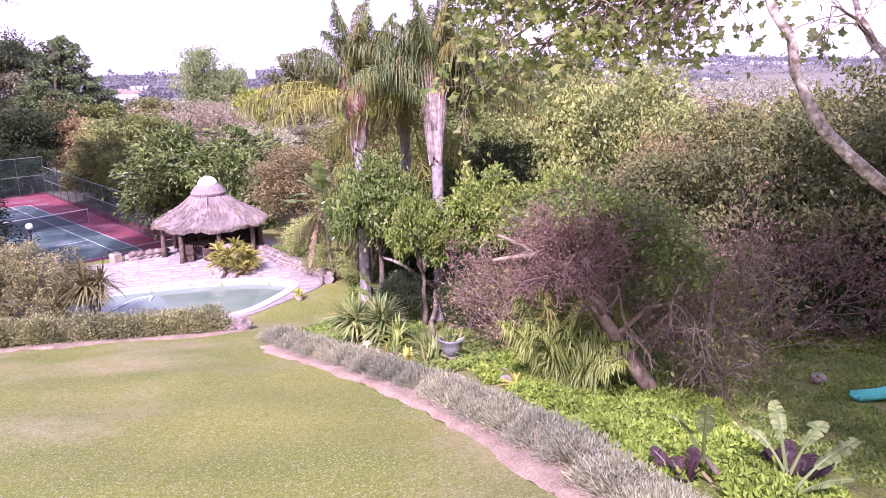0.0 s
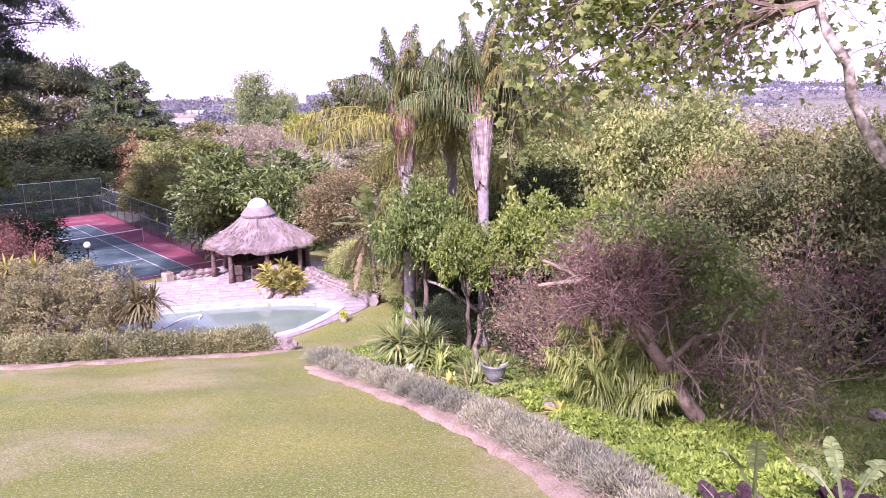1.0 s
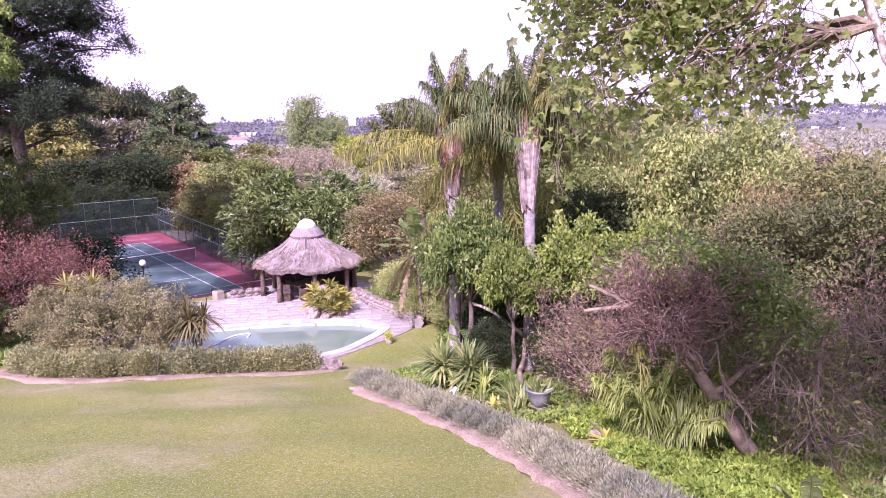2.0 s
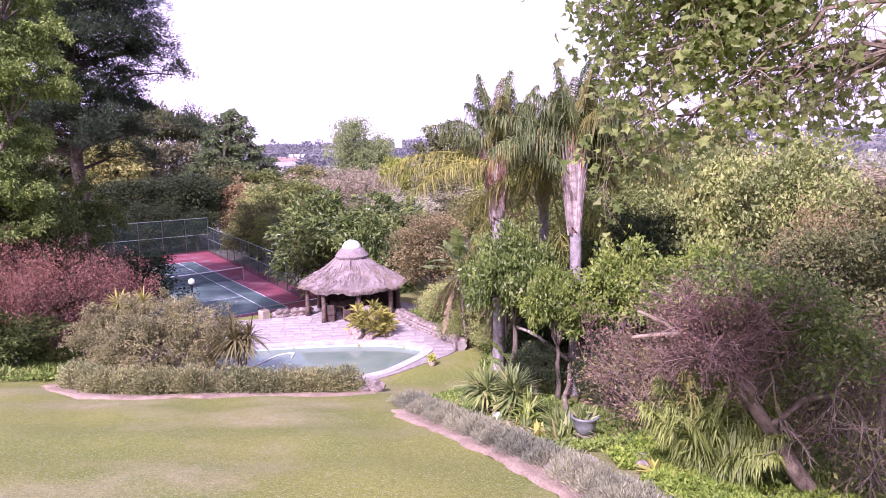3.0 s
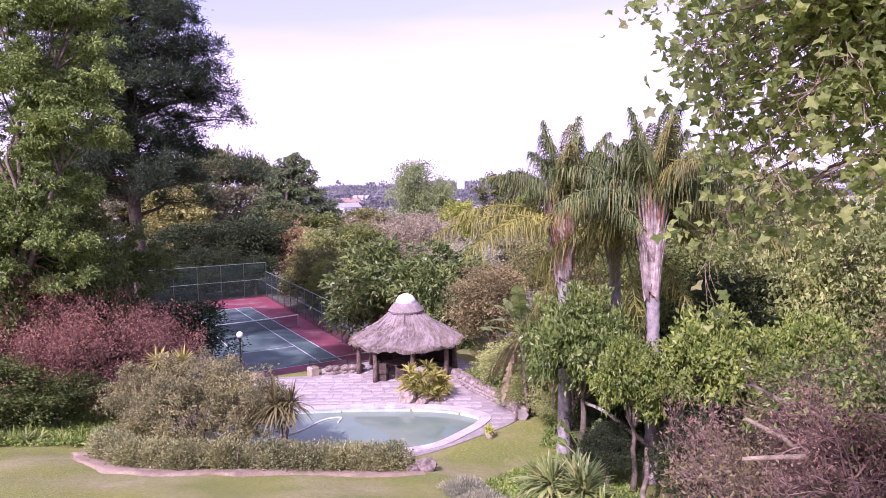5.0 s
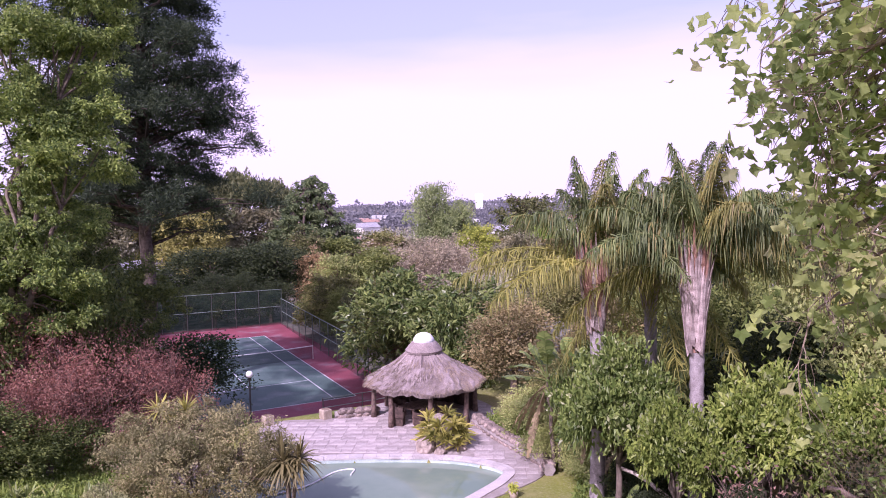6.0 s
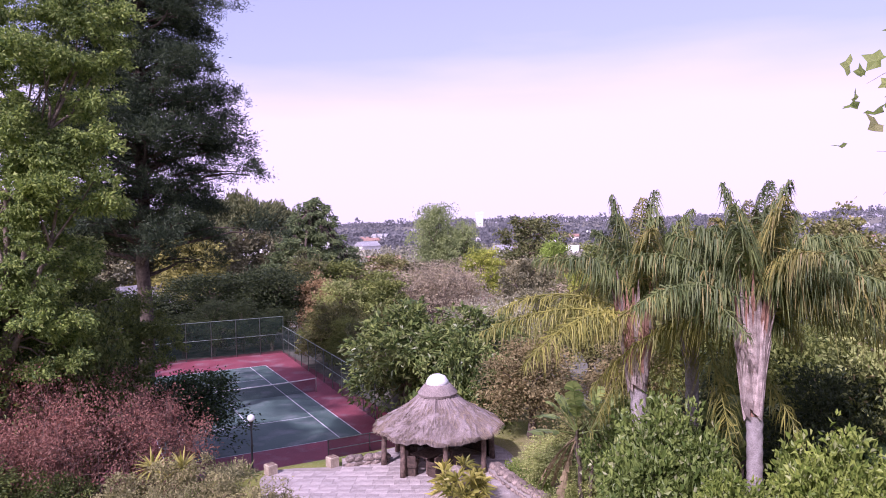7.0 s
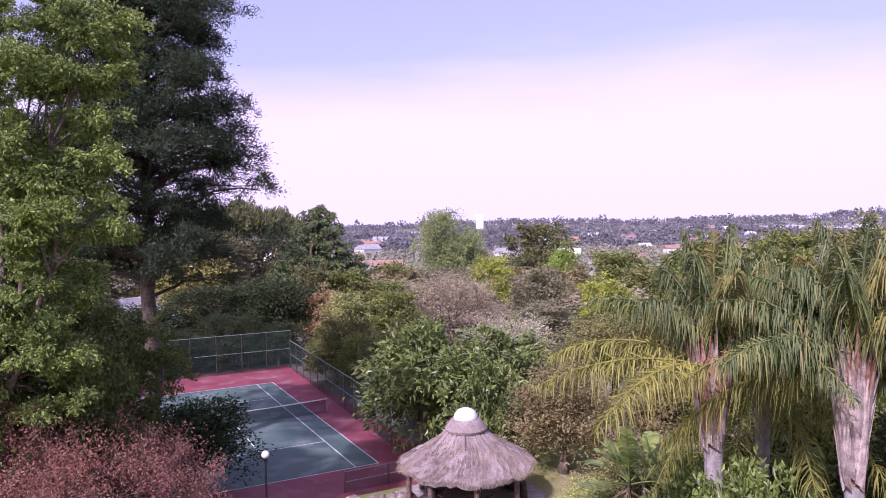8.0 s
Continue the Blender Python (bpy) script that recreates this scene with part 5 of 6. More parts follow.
PLANE_SPOTS = [(-8.2, -38.8, 11.2), (-7.4, -39.4, 12.0), (-5.6, -40.4, 12.2), 
                (-7.0, -39.2, 11.4), (-3.4, -41.8, 12.8), (-8.5, -39.2, 11.8), (-2.6, -42.4, 12.0), (-7.9, -40.2, 11.2), (-5.1, -41.5, 11.7), (-8.5, -38.7, 11.0), (-8.0, -39.2, 10.9), (-7.9, -39.3, 12.5), (-8.4, -37.3, 12.6), (-8.2, -37.5, 11.4)]
for s in [(q[0] + 0.45, q[1] - 0.4, max(q[2] + 0.4, 11.9)) for q in PLANE_SPOTS] + [(-8.5, -37.2, 12.8), (-8.4, -37.25, 11.7), (-8.3, -37.3, 11.0), (-8.2, -36.5, 14.0), (-7.9, -37.5, 12.2), (-7.6, -36.9, 13.2), (-7.6, -37.0, 13.4), (-7.5, -37.1, 12.4), (-7.3, -36.5, 14.2), (-7.3, -37.2, 11.7), (-7.1, -36.8, 10.9), (-6.8, -38.7, 13.2), (-8.0, -37.3, 13.9), (-7.6, -37.4, 13.4), (-7.9, -37.2, 13.1), (-7.5, -37.4, 12.6), (-8.0, -37.0, 13.6), (-7.2, -37.0, 13.0),
          (-9.6, -37.7, 14.5), (-9.5, -37.8, 15.0), (-9.4, -37.7, 14.0), (-9.3, -37.8, 13.6), (-9.2, -38.2, 14.4), (-9.0, -37.9, 13.0), (-8.8, -37.9, 12.5), (-8.8, -37.6, 13.5), (-9.0, -38.5, 13.8), (-8.7, -38.5, 14.2), (-8.6, -38.1, 11.9), (-8.5, -38.3, 11.3), (-8.6, -37.6, 14.6), (-8.3, -38.2, 12.9), (-8.3, -38.4, 12.1), (-8.2, -37.9, 13.9),
          (-8.6, -37.5, 12.4), (-8.5, -37.5, 11.7), (-8.3, -37.4, 11.3), (-8.8, -37.6, 13.0), (-8.4, -37.4, 13.6)]:
    q = min((lm for lm in limbs), key=lambda lm: np.min(np.linalg.norm(lm - np.array(s), axis=1)))
    a = q[np.argmin(np.linalg.norm(q - np.array(s), axis=1))]
    ln = bough(a, s, 0.16, 7) - po
    pt.tube(ln, np.linspace(0.05, 0.012, 7), 5, False)
    for h in range(7):
        at = ln[2 + h % 5]
        ends += twig_spray(pt, at, np.array(s) - po - at + R.normal(size=3) * 0.9 + [0, 0, -0.35], R.uniform(0.5, 0.9), 0.011, 2, 0.6, 3, -0.15)
part("branchwork", pt, M_TWIG, PL)


def plane_leaves(points, n):
    """Five-pointed leaves that hang about the twigs."""
    b = Build()
    c = np.array([p for p, _ in points])
    p = c[R.integers(len(c), size=n)] + R.normal(size=(n, 3)) * [0.2, 0.2, 0.18]
    size = R.uniform(0.055, 0.105, n)
    nrm = unit(R.normal(size=(n, 3)) + [0, 0, 0.8])
    ax = unit(np.cross(nrm, R.normal(size=(n, 3))))
    ay = np.cross(nrm, ax)
    rad = np.array([1.3, 0.68, 1.15, 0.66, 0.82, 0.4, 0.82, 0.66, 1.15, 0.68])
    ang = np.linspace(0, 2 * np.pi, 10, endpoint=False)
    v = p[:, None] + size[:, None, None] * rad[None, :, None] * (ax[:, None] * np.cos(ang)[None, :, None] + ay[:, None] * np.sin(ang)[None, :, None])
    v += nrm[:, None] * (size[:, None] * 0.25 * np.cos(ang * 2)[None])[:, :, None]
    cen = p - nrm * size[:, None] * 0.1
    allv = np.concatenate([v, cen[:, None]], 1).reshape(-1, 3)
    i = np.arange(n)[:, None] * 11
    return b.add(allv, np.concatenate([i + [k, (k + 1) % 10, 10] for k in range(10)]))


part("foliage", plane_leaves(ends[:-1911][::6] + ends[-1911:][::2], 5800), LEAF["plane"], PL, "five-pointed pale green leaves")

# unseen crown lobes added out of view to cast shade on the lower garden
PCL = [(-13.0, -44.8, 14.9), (-11.9, -45.5, 14.7), (-11.5, -48.2, 14.2), (-9.6, -46.9, 14.6), (-8.0, -46.8, 15.4), (-13.2, -49.4, 14.0), (-6.5, -48.5, 14.5), (-3.2, -47.5, 15.5), (-9.5, -50.0, 14.5), (-6.0, -51.5, 15.5), (-2.0, -44.5, 14.5), (-9.0, -47.6, 16.0), (-11.5, -51.0, 13.5)]
part("shading_foliage", crown([(a - po[0], b_ - po[1], c - po[2], 1.9, 1.9, 1.3) for a, b_, c in PCL], 27000, 0.25, 0.8, 0.1, 0.25, 0.2), LEAF["plane"], PL)

# ---- tall trees on the far side of the lawn ----
PN = thing("pine_tree", "tall dark pine with broken layered boughs", "tree", -11.4, 6.5, ground_z(-11.4, 6.5) - 0.05)
part("trunk", Build().tube(bough((0, 0, 0), (0.6, 0.5, 30), 0.02, 10), np.linspace(0.5, 0.16, 10), 10), M_DARKBARK, PN, smooth=True)
pl, limbb = [], Build()
for k in range(118):
    u = k / 118
    a = 2.4 * k
    zz = 10.6 + 19.4 * u + R.uniform(-0.6, 0.6)
    r = (6.6 - 2.2 * u) * R.uniform(0.45, 1.1)
    c = np.array([r * math.cos(a), r * math.sin(a), zz + 0.12 * r])
    limbb.tube(bough((0.02 * zz, 0.016 * zz, zz - 0.6), c, 0.1, 6), np.linspace(0.13, 0.03, 6), 5, False)
    s = R.uniform(0.8, 1.4)
    pl.append((c[0], c[1], c[2], s, s, s * R.uniform(0.6, 0.95)))
    for j in range(3):
        q = c * [0.55 + 0.2 * j, 0.55 + 0.2 * j, 1] + R.normal(size=3) * [0.7, 0.7, 0.35]
        limbb.tube(bough(c * [0.4, 0.4, 1], q, 0.1, 4), np.linspace(0.05, 0.015, 4), 4, False)
        pl.append((q[0], q[1], q[2], s * 0.75, s * 0.75, s * 0.6))
part("branchwork", limbb, M_DARKBARK, PN)
part("needles", crown(pl, 300000, 0.23, 0.17, 0.05, 0.22, 0.2, low=-0.35, per=40), LEAF["pine"], PN, "dark blue-green needles")


def twiglets(lobes):
    """Many small leafy lobes over each large one, with gaps between them."""
    out = []
    for x, y, z, a, b, c in lobes:
        for _ in range(30):
            d = unit(R.normal(size=3)) * R.uniform(0.5, 1.2)
            s = R.uniform(0.3, 0.62)
            out.append((x + a * d[0], y + b * d[1], z + c * d[2], s, s, s * 0.55))
    return out


def tall_leafy(x, y, lobes, count, label, mat="left_tree"):
    z = ground_z(x, y)
    t = thing("tall_tree", label, "tree", x, y, z - 0.05, 0, "tall trees beside the lawn")
    lb = [(a - x, b - y, c - z, *r) for a, b, c, *r in lobes]
    fork = (0.2, 0.3, 5.5)
    tr, li = trunk_and_limbs((0, 0, 0), fork, lb, 0.24, 10)
    part("trunk", tr, M_BARK, t, smooth=True)
    part("branchwork", li, M_BARK, t, smooth=True)
    part("crown", crown(twiglets(lb), count * 3 // 2, 0.15, 0.5, 0.2, 0.30, 0.3, low=-0.8, per=60), LEAF[mat], t)


tall_leafy(-17.6, -9.5, [(-15.6, -10.5, 17.5, 2.3, 2.3, 2.2), (-17.0, -9.8, 20.0, 2.6, 2.6, 2.4), (-15.0, -10.8, 14.4, 1.9, 1.9, 1.6), (-17.6, -9.8, 15.0, 2.2, 2.2, 2.0), (-18.6, -9.0, 18, 2.6, 2.6, 2.4),
                         (-14.6, -9.8, 19.8, 1.9, 1.9, 1.8), (-16.2, -9.2, 11.6, 2.0, 2.0, 1.5), (-18.2, -9.2, 11.0, 2.2, 2.2, 2.0), (-17.0, -9.4, 8.6, 2.4, 2.4, 1.6), (-19.4, -9.0, 8.2, 2.4, 2.4, 2.2)], 100000, "tall mid green leafy tree beside the lawn")
tall_leafy(-15.0, -3.5, [(-15, -3, 9.4, 2.8, 2.8, 2.0), (-13.2, -2.8, 7.2, 2.4, 2.4, 2.0), (-16.6, -3.5, 6.6, 2.6, 2.6, 2.2), (-17, -3, 11.6, 2.6, 2.6, 2.2), (-14.4, -4.6, 5.0, 2.4, 2.4, 2.0)], 60000, "leafy tree behind the red shrub, leaf darkened for shade", "left_shade")
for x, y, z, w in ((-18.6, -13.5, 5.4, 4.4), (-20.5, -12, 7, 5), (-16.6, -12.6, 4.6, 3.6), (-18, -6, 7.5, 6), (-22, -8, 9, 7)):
    tree("shrub", "mid green shrub beside the lawn, leaf darkened for shade", x, y, z, w, "left_shade", "fine", category="shrub", group="shrubs beside the lawn")


# dark-leaved trees added to paint the shade low beside the lawn
tree("tall_shrub", "added tree beside the lawn, leaf darkened for shade", -19.0, -8.4, 10.8, 6.0, "left_shade", "fine")
tree("tall_shrub", "added leafy tree behind the lawn, leaf darkened for shade", -14.6, -7.4, 9.2, 5.5, "left_shade", "fine")


def red_shrub(x, y, wide, tall, mat, label, count=9000, seed_levels=4, leaf=0.11, group=""):
    """A twiggy shrub: fine bare twigs with a thin coat of leaves."""
    z = ground_z(x, y)
    t = thing("shrub", label, "shrub", x, y, z - 0.05, 0, group)
    b = Build()
    tips = []
    for k in range(9):
        a = 2.4 * k + x
        tips += twig_spray(b, (0.1 * math.cos(a), 0.1 * math.sin(a), 0.1), (wide * 0.5 * math.cos(a), wide * 0.5 * math.sin(a), tall * R.uniform(0.7, 1.1)), tall * 0.5, 0.026, seed_levels, 0.55, 3, 0.04)
    part("branchwork", b, M_TWIG_RED if "red" in mat or "purple" in mat else M_TWIG, t)
    c = np.array([p for p, _ in tips])
    p = c[R.integers(len(c), size=count)] + R.normal(size=(count, 3)) * 0.16
    lv = Build()
    leaves(lv, p, R.normal(size=(count, 3)) + [0, 0, 0.4], leaf * R.uniform(0.6, 1.3, count), 0.45)
    part("leaves", lv, LEAF[mat], t)
    return t


red_shrub(-14.8, -10.2, 5.4, 6.4, "red_leaf", "dull red twiggy shrub beside the lawn", 18000)
red_shrub(-17.2, -11.0, 5.2, 6.0, "red_leaf", "dull red twiggy shrub beside the lawn", 14000)
red_shrub(-12.4, -9.2, 4.0, 4.4, "red_leaf", "dull red twiggy shrub beside the court", 7000)

# grey-green bush by the pool
gz = ground_z(-12.1, -17.6)
bush = thing("bush", "rounded grey-green bush by the pool", "bush", -12.1, -17.6, gz - 0.05)
lb = [(0, 0, 2.3, 1.5, 1.5, 1.0), (1.3, -0.8, 1.8, 1.2, 1.2, 0.95), (-1.2, 0.6, 2.0, 1.3, 1.3, 1.0), (0.4, 1.0, 2.0, 1.2, 1.2, 1.0), (-0.6, -0.9, 1.5, 1.2, 1.2, 0.9), (2.0, -1.5, 1.5, 0.8, 0.8, 0.7), (-1.9, 1.2, 1.4, 0.9, 0.9, 0.9), (0.9, -1.3, 0.9, 1.0, 1.0, 0.7), (-1.2, -0.3, 0.9, 1.2, 1.2, 0.7), (1.7, -0.6, 1.0, 0.9, 0.9, 0.8)]
for k in range(5):
    a = 1.3 * k
    part("stem", Build().tube(bough((0.25 * math.cos(a), 0.25 * math.sin(a), 0), np.array(lb[k][:3]), 0.15, 6), np.linspace(0.08, 0.03, 6), 6), M_BARK, bush, smooth=True)
sp = Build()
for l6 in lb:
    for k in range(6):
        twig_spray(sp, np.array(l6[:3]) * [0.8, 0.8, 0.7], R.normal(size=3) + [0, 0, 0.5], 0.95, 0.018, 2, 0.6, 3, 0.1)
part("branchwork", sp, M_TWIG, bush)
tufts = []
for l6 in lb:
    for _ in range(22):
        d = unit(R.normal(size=3) + [0, 0, 0.25])
        tufts.append((*(np.array(l6[:3]) + d * np.array(l6[3:]) * R.uniform(0.75, 1.22)), *(R.uniform(0.2, 0.42) * np.array([1, 1, 0.75]))))
part("foliage", crown(tufts, 52000, 0.10, 0.4, 0.1, 0.32, 0.3, low=-0.8), LEAF["grey_green"], bush, "small dry grey-green leaves")

for x, y in ((-13.05, -15.6), (-12.2, -16.0)):
    sword_plant("cordyline", "yellowish cordyline rosette above the grey bush", x, y, 2.1, "sword_yellow", 60, 0.75, 3.7, 0.06, 0.25, "plant")
sword_plant("yucca", "yucca with dark drooping rosettes by the pool", -9.55, -19.7, ground_z(-9.55, -19.7), "sword_dark", 85, 1.0, 2.1, 0.075, 0.55, "plant", 3)
for x, y, s in ((-10.2, -9.0, 0.8), (-9.2, -8.8, 0.9), (-8.8, -9.4, 0.8), (-10.9, -8.8, 1.0)):
    sword_plant("sword_plant", "dark sword-leaved clump beside the lamp", x, y, ground_z(x, y), "sword", 40, s, 0, 0.06, 0.2, "plant")

# rock planter at the pool's edge
rp = thing("rock_planter", "rock planter with yellowish ferns at the pool edge", "planter", -2.35, -16.7, PAVED - 0.05)
rp.scale = (1.4, 1.4, 1.3)
for k, (x, y, z, s) in enumerate(((0, 0, 0.2, 0.75), (0.55, 0.1, 0.18, 0.6), (-0.6, 0.05, 0.2, 0.62), (0.05, 0.25, 0.62, 0.6), (-0.1, 0.2, 0.95, 0.4), (0.35, -0.4, 0.1, 0.34), (-0.35, -0.4, 0.1, 0.34))):
    o = part("boulder", rock_mesh("boulder", (s, s * 0.9, s * 0.85), k * 2.3 + 1, M_ROCK), M_ROCK, rp)
    o.location = (x, y, z)
for k in range(22):
    a = 2.4 * k
    b = Build()
    x, y, z = 0.52 * math.cos(a), 0.5 * math.sin(a) + 0.05, 0.12 + 0.8 * R.random()
    kk = 34
    az, el = R.uniform(0, 6.28, kk), R.uniform(0.1, 1.4, kk)
    d = np.stack([np.cos(az) * np.cos(el), np.sin(az) * np.cos(el), np.sin(el)], -1)
    leaves(b, np.array([x, y, z]) + d * 0.04, d, R.uniform(0.3, 0.55, kk), 0.13, 0.03, 0.3)
    part("fern", b, LEAF["sword_yellow" if k % 3 else "palm_old"], rp, "yellowish fern")

# strelitzias and bananas among the palms
paddle_plant("strelitzia", "tall strelitzia with torn paddle leaves and dry skirts", 0.3, -20.9, 2.2, 4.0, 15, width=0.32, length=2.3, stems=3, dry=9)
paddle_plant("strelitzia", "tall strelitzia leaning out over the terrace wall", 0.9, -22.0, 2.2, 3.6, 11, width=0.30, length=2.1, stems=2, dry=6)
paddle_plant("strelitzia", "strelitzia with upright pale leaves behind the shrubs", 1.0, -25.2, 2.2, 4.0, 8, width=0.32, length=2.0, stems=2, dry=2)
paddle_plant("strelitzia", "bright strelitzia fan before the palm trunk", 0.5, -25.1, 2.2, 4.2, 8, width=0.26, length=1.9, stems=2, dry=2)
paddle_plant("strelitzia", "bright strelitzia fan between the palms", 2.3, -25.5, 2.2, 4.4, 8, width=0.28, length=2.0, stems=2, dry=2)
# takes the glossy dark leaf instead of paddle to paint its shade
paddle_plant("strelitzia", "strelitzia with dry stalks, paddle leaves darkened for shade", 4.0, -29.0, 2.3, 4.2, 12, "glossy_dark", 0.6, 0.34, 2.2, 4, dry=8)
paddle_plant("strelitzia", "low strelitzia with a bright leaf under the palms", -2.6, -27.6, 2.6, 1.0, 7, width=0.25, length=1.3, stems=2, dry=4)
paddle_plant("banana_plant", "young banana plant with torn pale leaves", -9.25, -43.1, ground_z(-9.25, -43.1), 0.45, 7, "banana", 0.25, 0.13, 1.4, 3, dry=3, stem_r=0.05, tears=0.58, low=0.55)
for x, y in ((-9.95, -42.5), (-9.1, -43.6), (-8.9, -43.2)):
    paddle_plant("canna", "dark purple canna leaves in the bed", x, y, ground_z(x, y), 0.12, 7, "canna", 0.2, 0.14, 0.7, 1, dry=0, stem_r=0.03)

# ---- the twiggy tree in the lower garden ----
tz = ground_z(-5.85, -39.9)
tw = thing("twiggy_tree", "leaning old shrub tree with purple-brown bare twigs", "tree", -5.85, -39.9, tz - 0.05)
to = np.array([-5.85, -39.9, tz])
main = bough((0, 0, 0), np.array((-6.95, -38.5, 7.3)) - to, 0.06, 7)
part("trunk", Build().tube(main, np.linspace(0.17, 0.09, 7), 10), M_TWIG, tw, "leaning grey-brown trunk", smooth=True)
second = bough(np.array((-3.6, -37.3, 4.2)) - to, np.array((-5.4, -37.5, 7.2)) - to, 0.08, 6)
part("trunk", Build().tube(second, np.linspace(0.24, 0.15, 6), 10), M_DARKBARK, tw, "dark second trunk", smooth=True)
for src, way, reach, r in ((main[4], (-0.5, 0.2, 0.85), 1.5, 0.075), (main[5], (0.35, -0.5, 0.8), 1.7, 0.07), (main[3], (0.6, -0.6, 0.55), 2.0, 0.065), (main[6], (-0.8, 0.5, 0.3), 1.6, 0.06),
                          (main[6], (-0.2, 0.9, 0.4), 1.7, 0.06), (second[4], (-0.8, -0.3, 0.5), 1.8, 0.09), (second[5], (0.5, -0.7, 0.5), 2.0, 0.08), (second[5], (-0.3, 0.9, 0.45), 1.9, 0.07), (second[3], (0.9, -0.3, 0.6), 1.9, 0.07)):
    e = np.array(src) + unit(np.array(way)) * reach
    part("bough", Build().tube(bough(src, e, 0.22, 8), np.linspace(r, r * 0.5, 8), 8), M_TWIG, tw, smooth=True)
tb2, tips = Build(), []
for src, n, r in ((main[-1], 13, 0.03), (main[5], 6, 0.03), (second[-1], 13, 0.034), (second[4], 6, 0.03), (np.array((-5.0, -39.4, 5.6)) - to, 4, 0.024)):
    for k in range(n):
        a = 2.4 * k + n
        tips += twig_spray(tb2, src, (0.9 * math.cos(a), 0.9 * math.sin(a), R.uniform(0.15, 0.9)), R.uniform(0.8, 1.3), r, 4, 0.5, 3, 0.05, 4, 0.66)
part("branchwork", tb2, M_TWIG_RED, tw, "fine purple-brown twigs")
c = np.array([p for p, _ in tips])
lv = Build()
n = 12000
p = c[R.integers(len(c), size=n)] + R.normal(size=(n, 3)) * 0.1
leaves(lv, p, R.normal(size=(n, 3)), 0.06 * R.uniform(0.6, 1.3, n), 0.45)
part("leaves", lv, LEAF["purple_leaf"], tw, "sparse dull purple leaves")
vine = [(-6.0, -38.2, 8.5, 0.9, 0.9, 0.3), (-5.7, -38.9, 8.35, 0.8, 0.8, 0.35), (-5.85, -39.7, 8.0, 0.6, 0.6, 0.45), (-5.9, -40.3, 7.5, 0.45, 0.45, 0.6), (-5.6, -37.6, 7.9, 1.1, 1.1, 0.45), (-4.9, -38.6, 7.4, 0.9, 0.9, 0.5), (-4.6, -38.6, 6.0, 0.5, 0.5, 0.8)]
part("creeper", crown([(a - to[0], b_ - to[1], d - to[2], e, f, g) for a, b_, d, e, f, g in vine], 12000, 0.10, 0.6, 0.2, 0.24, 0.3), LEAF["round_green"], tw, "green creeper over the top")
tangle = Build()
for k in range(15):
    a = 2.4 * k
    src = np.array((-5.4, -40.1, 7.5)) - to + R.normal(size=3) * [0.7, 0.6, 0.4]
    twig_spray(tangle, src, (0.6 * math.cos(a), 0.6 * math.sin(a), -0.9), R.uniform(0.9, 1.5), 0.022, 3, 0.65, 3, -0.12, 4, 0.7)
part("hanging_tangle", tangle, M_TWIG, tw, "tangle of hanging dry stems")
red_shrub(-3.6, -33.9, 4.4, 3.6, "purple_leaf", "tangle of pale bare twigs beneath the palm", 2200)
red_shrub(-4.4, -35.9, 3.6, 3.4, "brown_olive", "brown twiggy shrub beneath the trees", 4000)
red_shrub(-4.6, -40.3, 2.6, 3.6, "olive", "dry brown twiggy shrub with olive leaves", 2600)
red_shrub(1.2, -39.6, 3.6, 4.8, "purple_leaf", "reddish bare shrub before the dark trees", 4000)
red_shrub(0.6, -35.0, 4.6, 5.2, "brown_olive", "tan feathery shrub before the tall trees", 7000)
red_shrub(-2.0, -35.6, 4.0, 4.4, "brown_olive", "dry brown shrub behind the twiggy tree", 4500)

# low feather palm, agapanthus, cordylines, urn, rocks, driftwood
lowp = thing("young_palm", "young feather palm with low arching fronds", "palm", -6.75, -38.3, ground_z(-6.75, -38.3) - 0.05)
for k in range(24):
    a, e = 2.4 * k, R.uniform(0.9, 1.5)
    b = Build()
    frond(b, (0, 0, 0.15), (math.cos(a) * math.cos(e), math.sin(a) * math.cos(e), math.sin(e)), R.uniform(2.3, 3.0), R.uniform(0.15, 0.5), 0.6, 56, 0.8, 1.3)
    part("frond", b, LEAF["young_palm" if k % 9 else "palm_old"], lowp)
for x, y, s, c, m in ((-5.95, -30.5, 0.85, 80, "sword"), (-5.5, -31.2, 0.9, 90, "sword"), (-5.2, -30.4, 0.9, 70, "sword")):
    sword_plant("cordyline", "spiky dark green cordyline clump", x, y, ground_z(x, y), m, c, s, 0.85, 0.07, 0.3, "plant", 3)
sword_plant("dracaena", "yellow-green drooping dracaena in the bed", -6.15, -32.4, ground_z(-6.15, -32.4), "bright_green", 60, 0.95, 0.35, 0.07, 0.7, "plant", 2)
for x, y, s in ((-6.35, -33.8, 1.1), (-6.0, -33.4, 1.0), (-6.6, -34.1, 0.8), (-6.4, -33.0, 0.7)):
    sword_plant("agapanthus", "agapanthus clump of long strap leaves", x, y, ground_z(x, y), "sword", 70, s, 0, 0.06, 0.75, "plant", 2)
for x, y in ((-6.75, -33.0), (-6.9, -33.7), (-7.35, -37.6), (-7.5, -38.2)):
    sword_plant("bromeliad", "pale yellow-green bromeliad rosette", x, y, ground_z(x, y), "sword_yellow", 26, 0.45, 0, 0.08, 0.4, "plant", 2)

urn = thing("garden_urn", "grey glazed urn on a stone plinth in the bed", "urn", -5.95, -34.25, ground_z(-5.95, -34.25) - 0.02)
part("plinth", Build().box((0.4, 0.4, 0.24), (0, 0, 0), 0.3, 0.03), M_RUBBLE, urn)
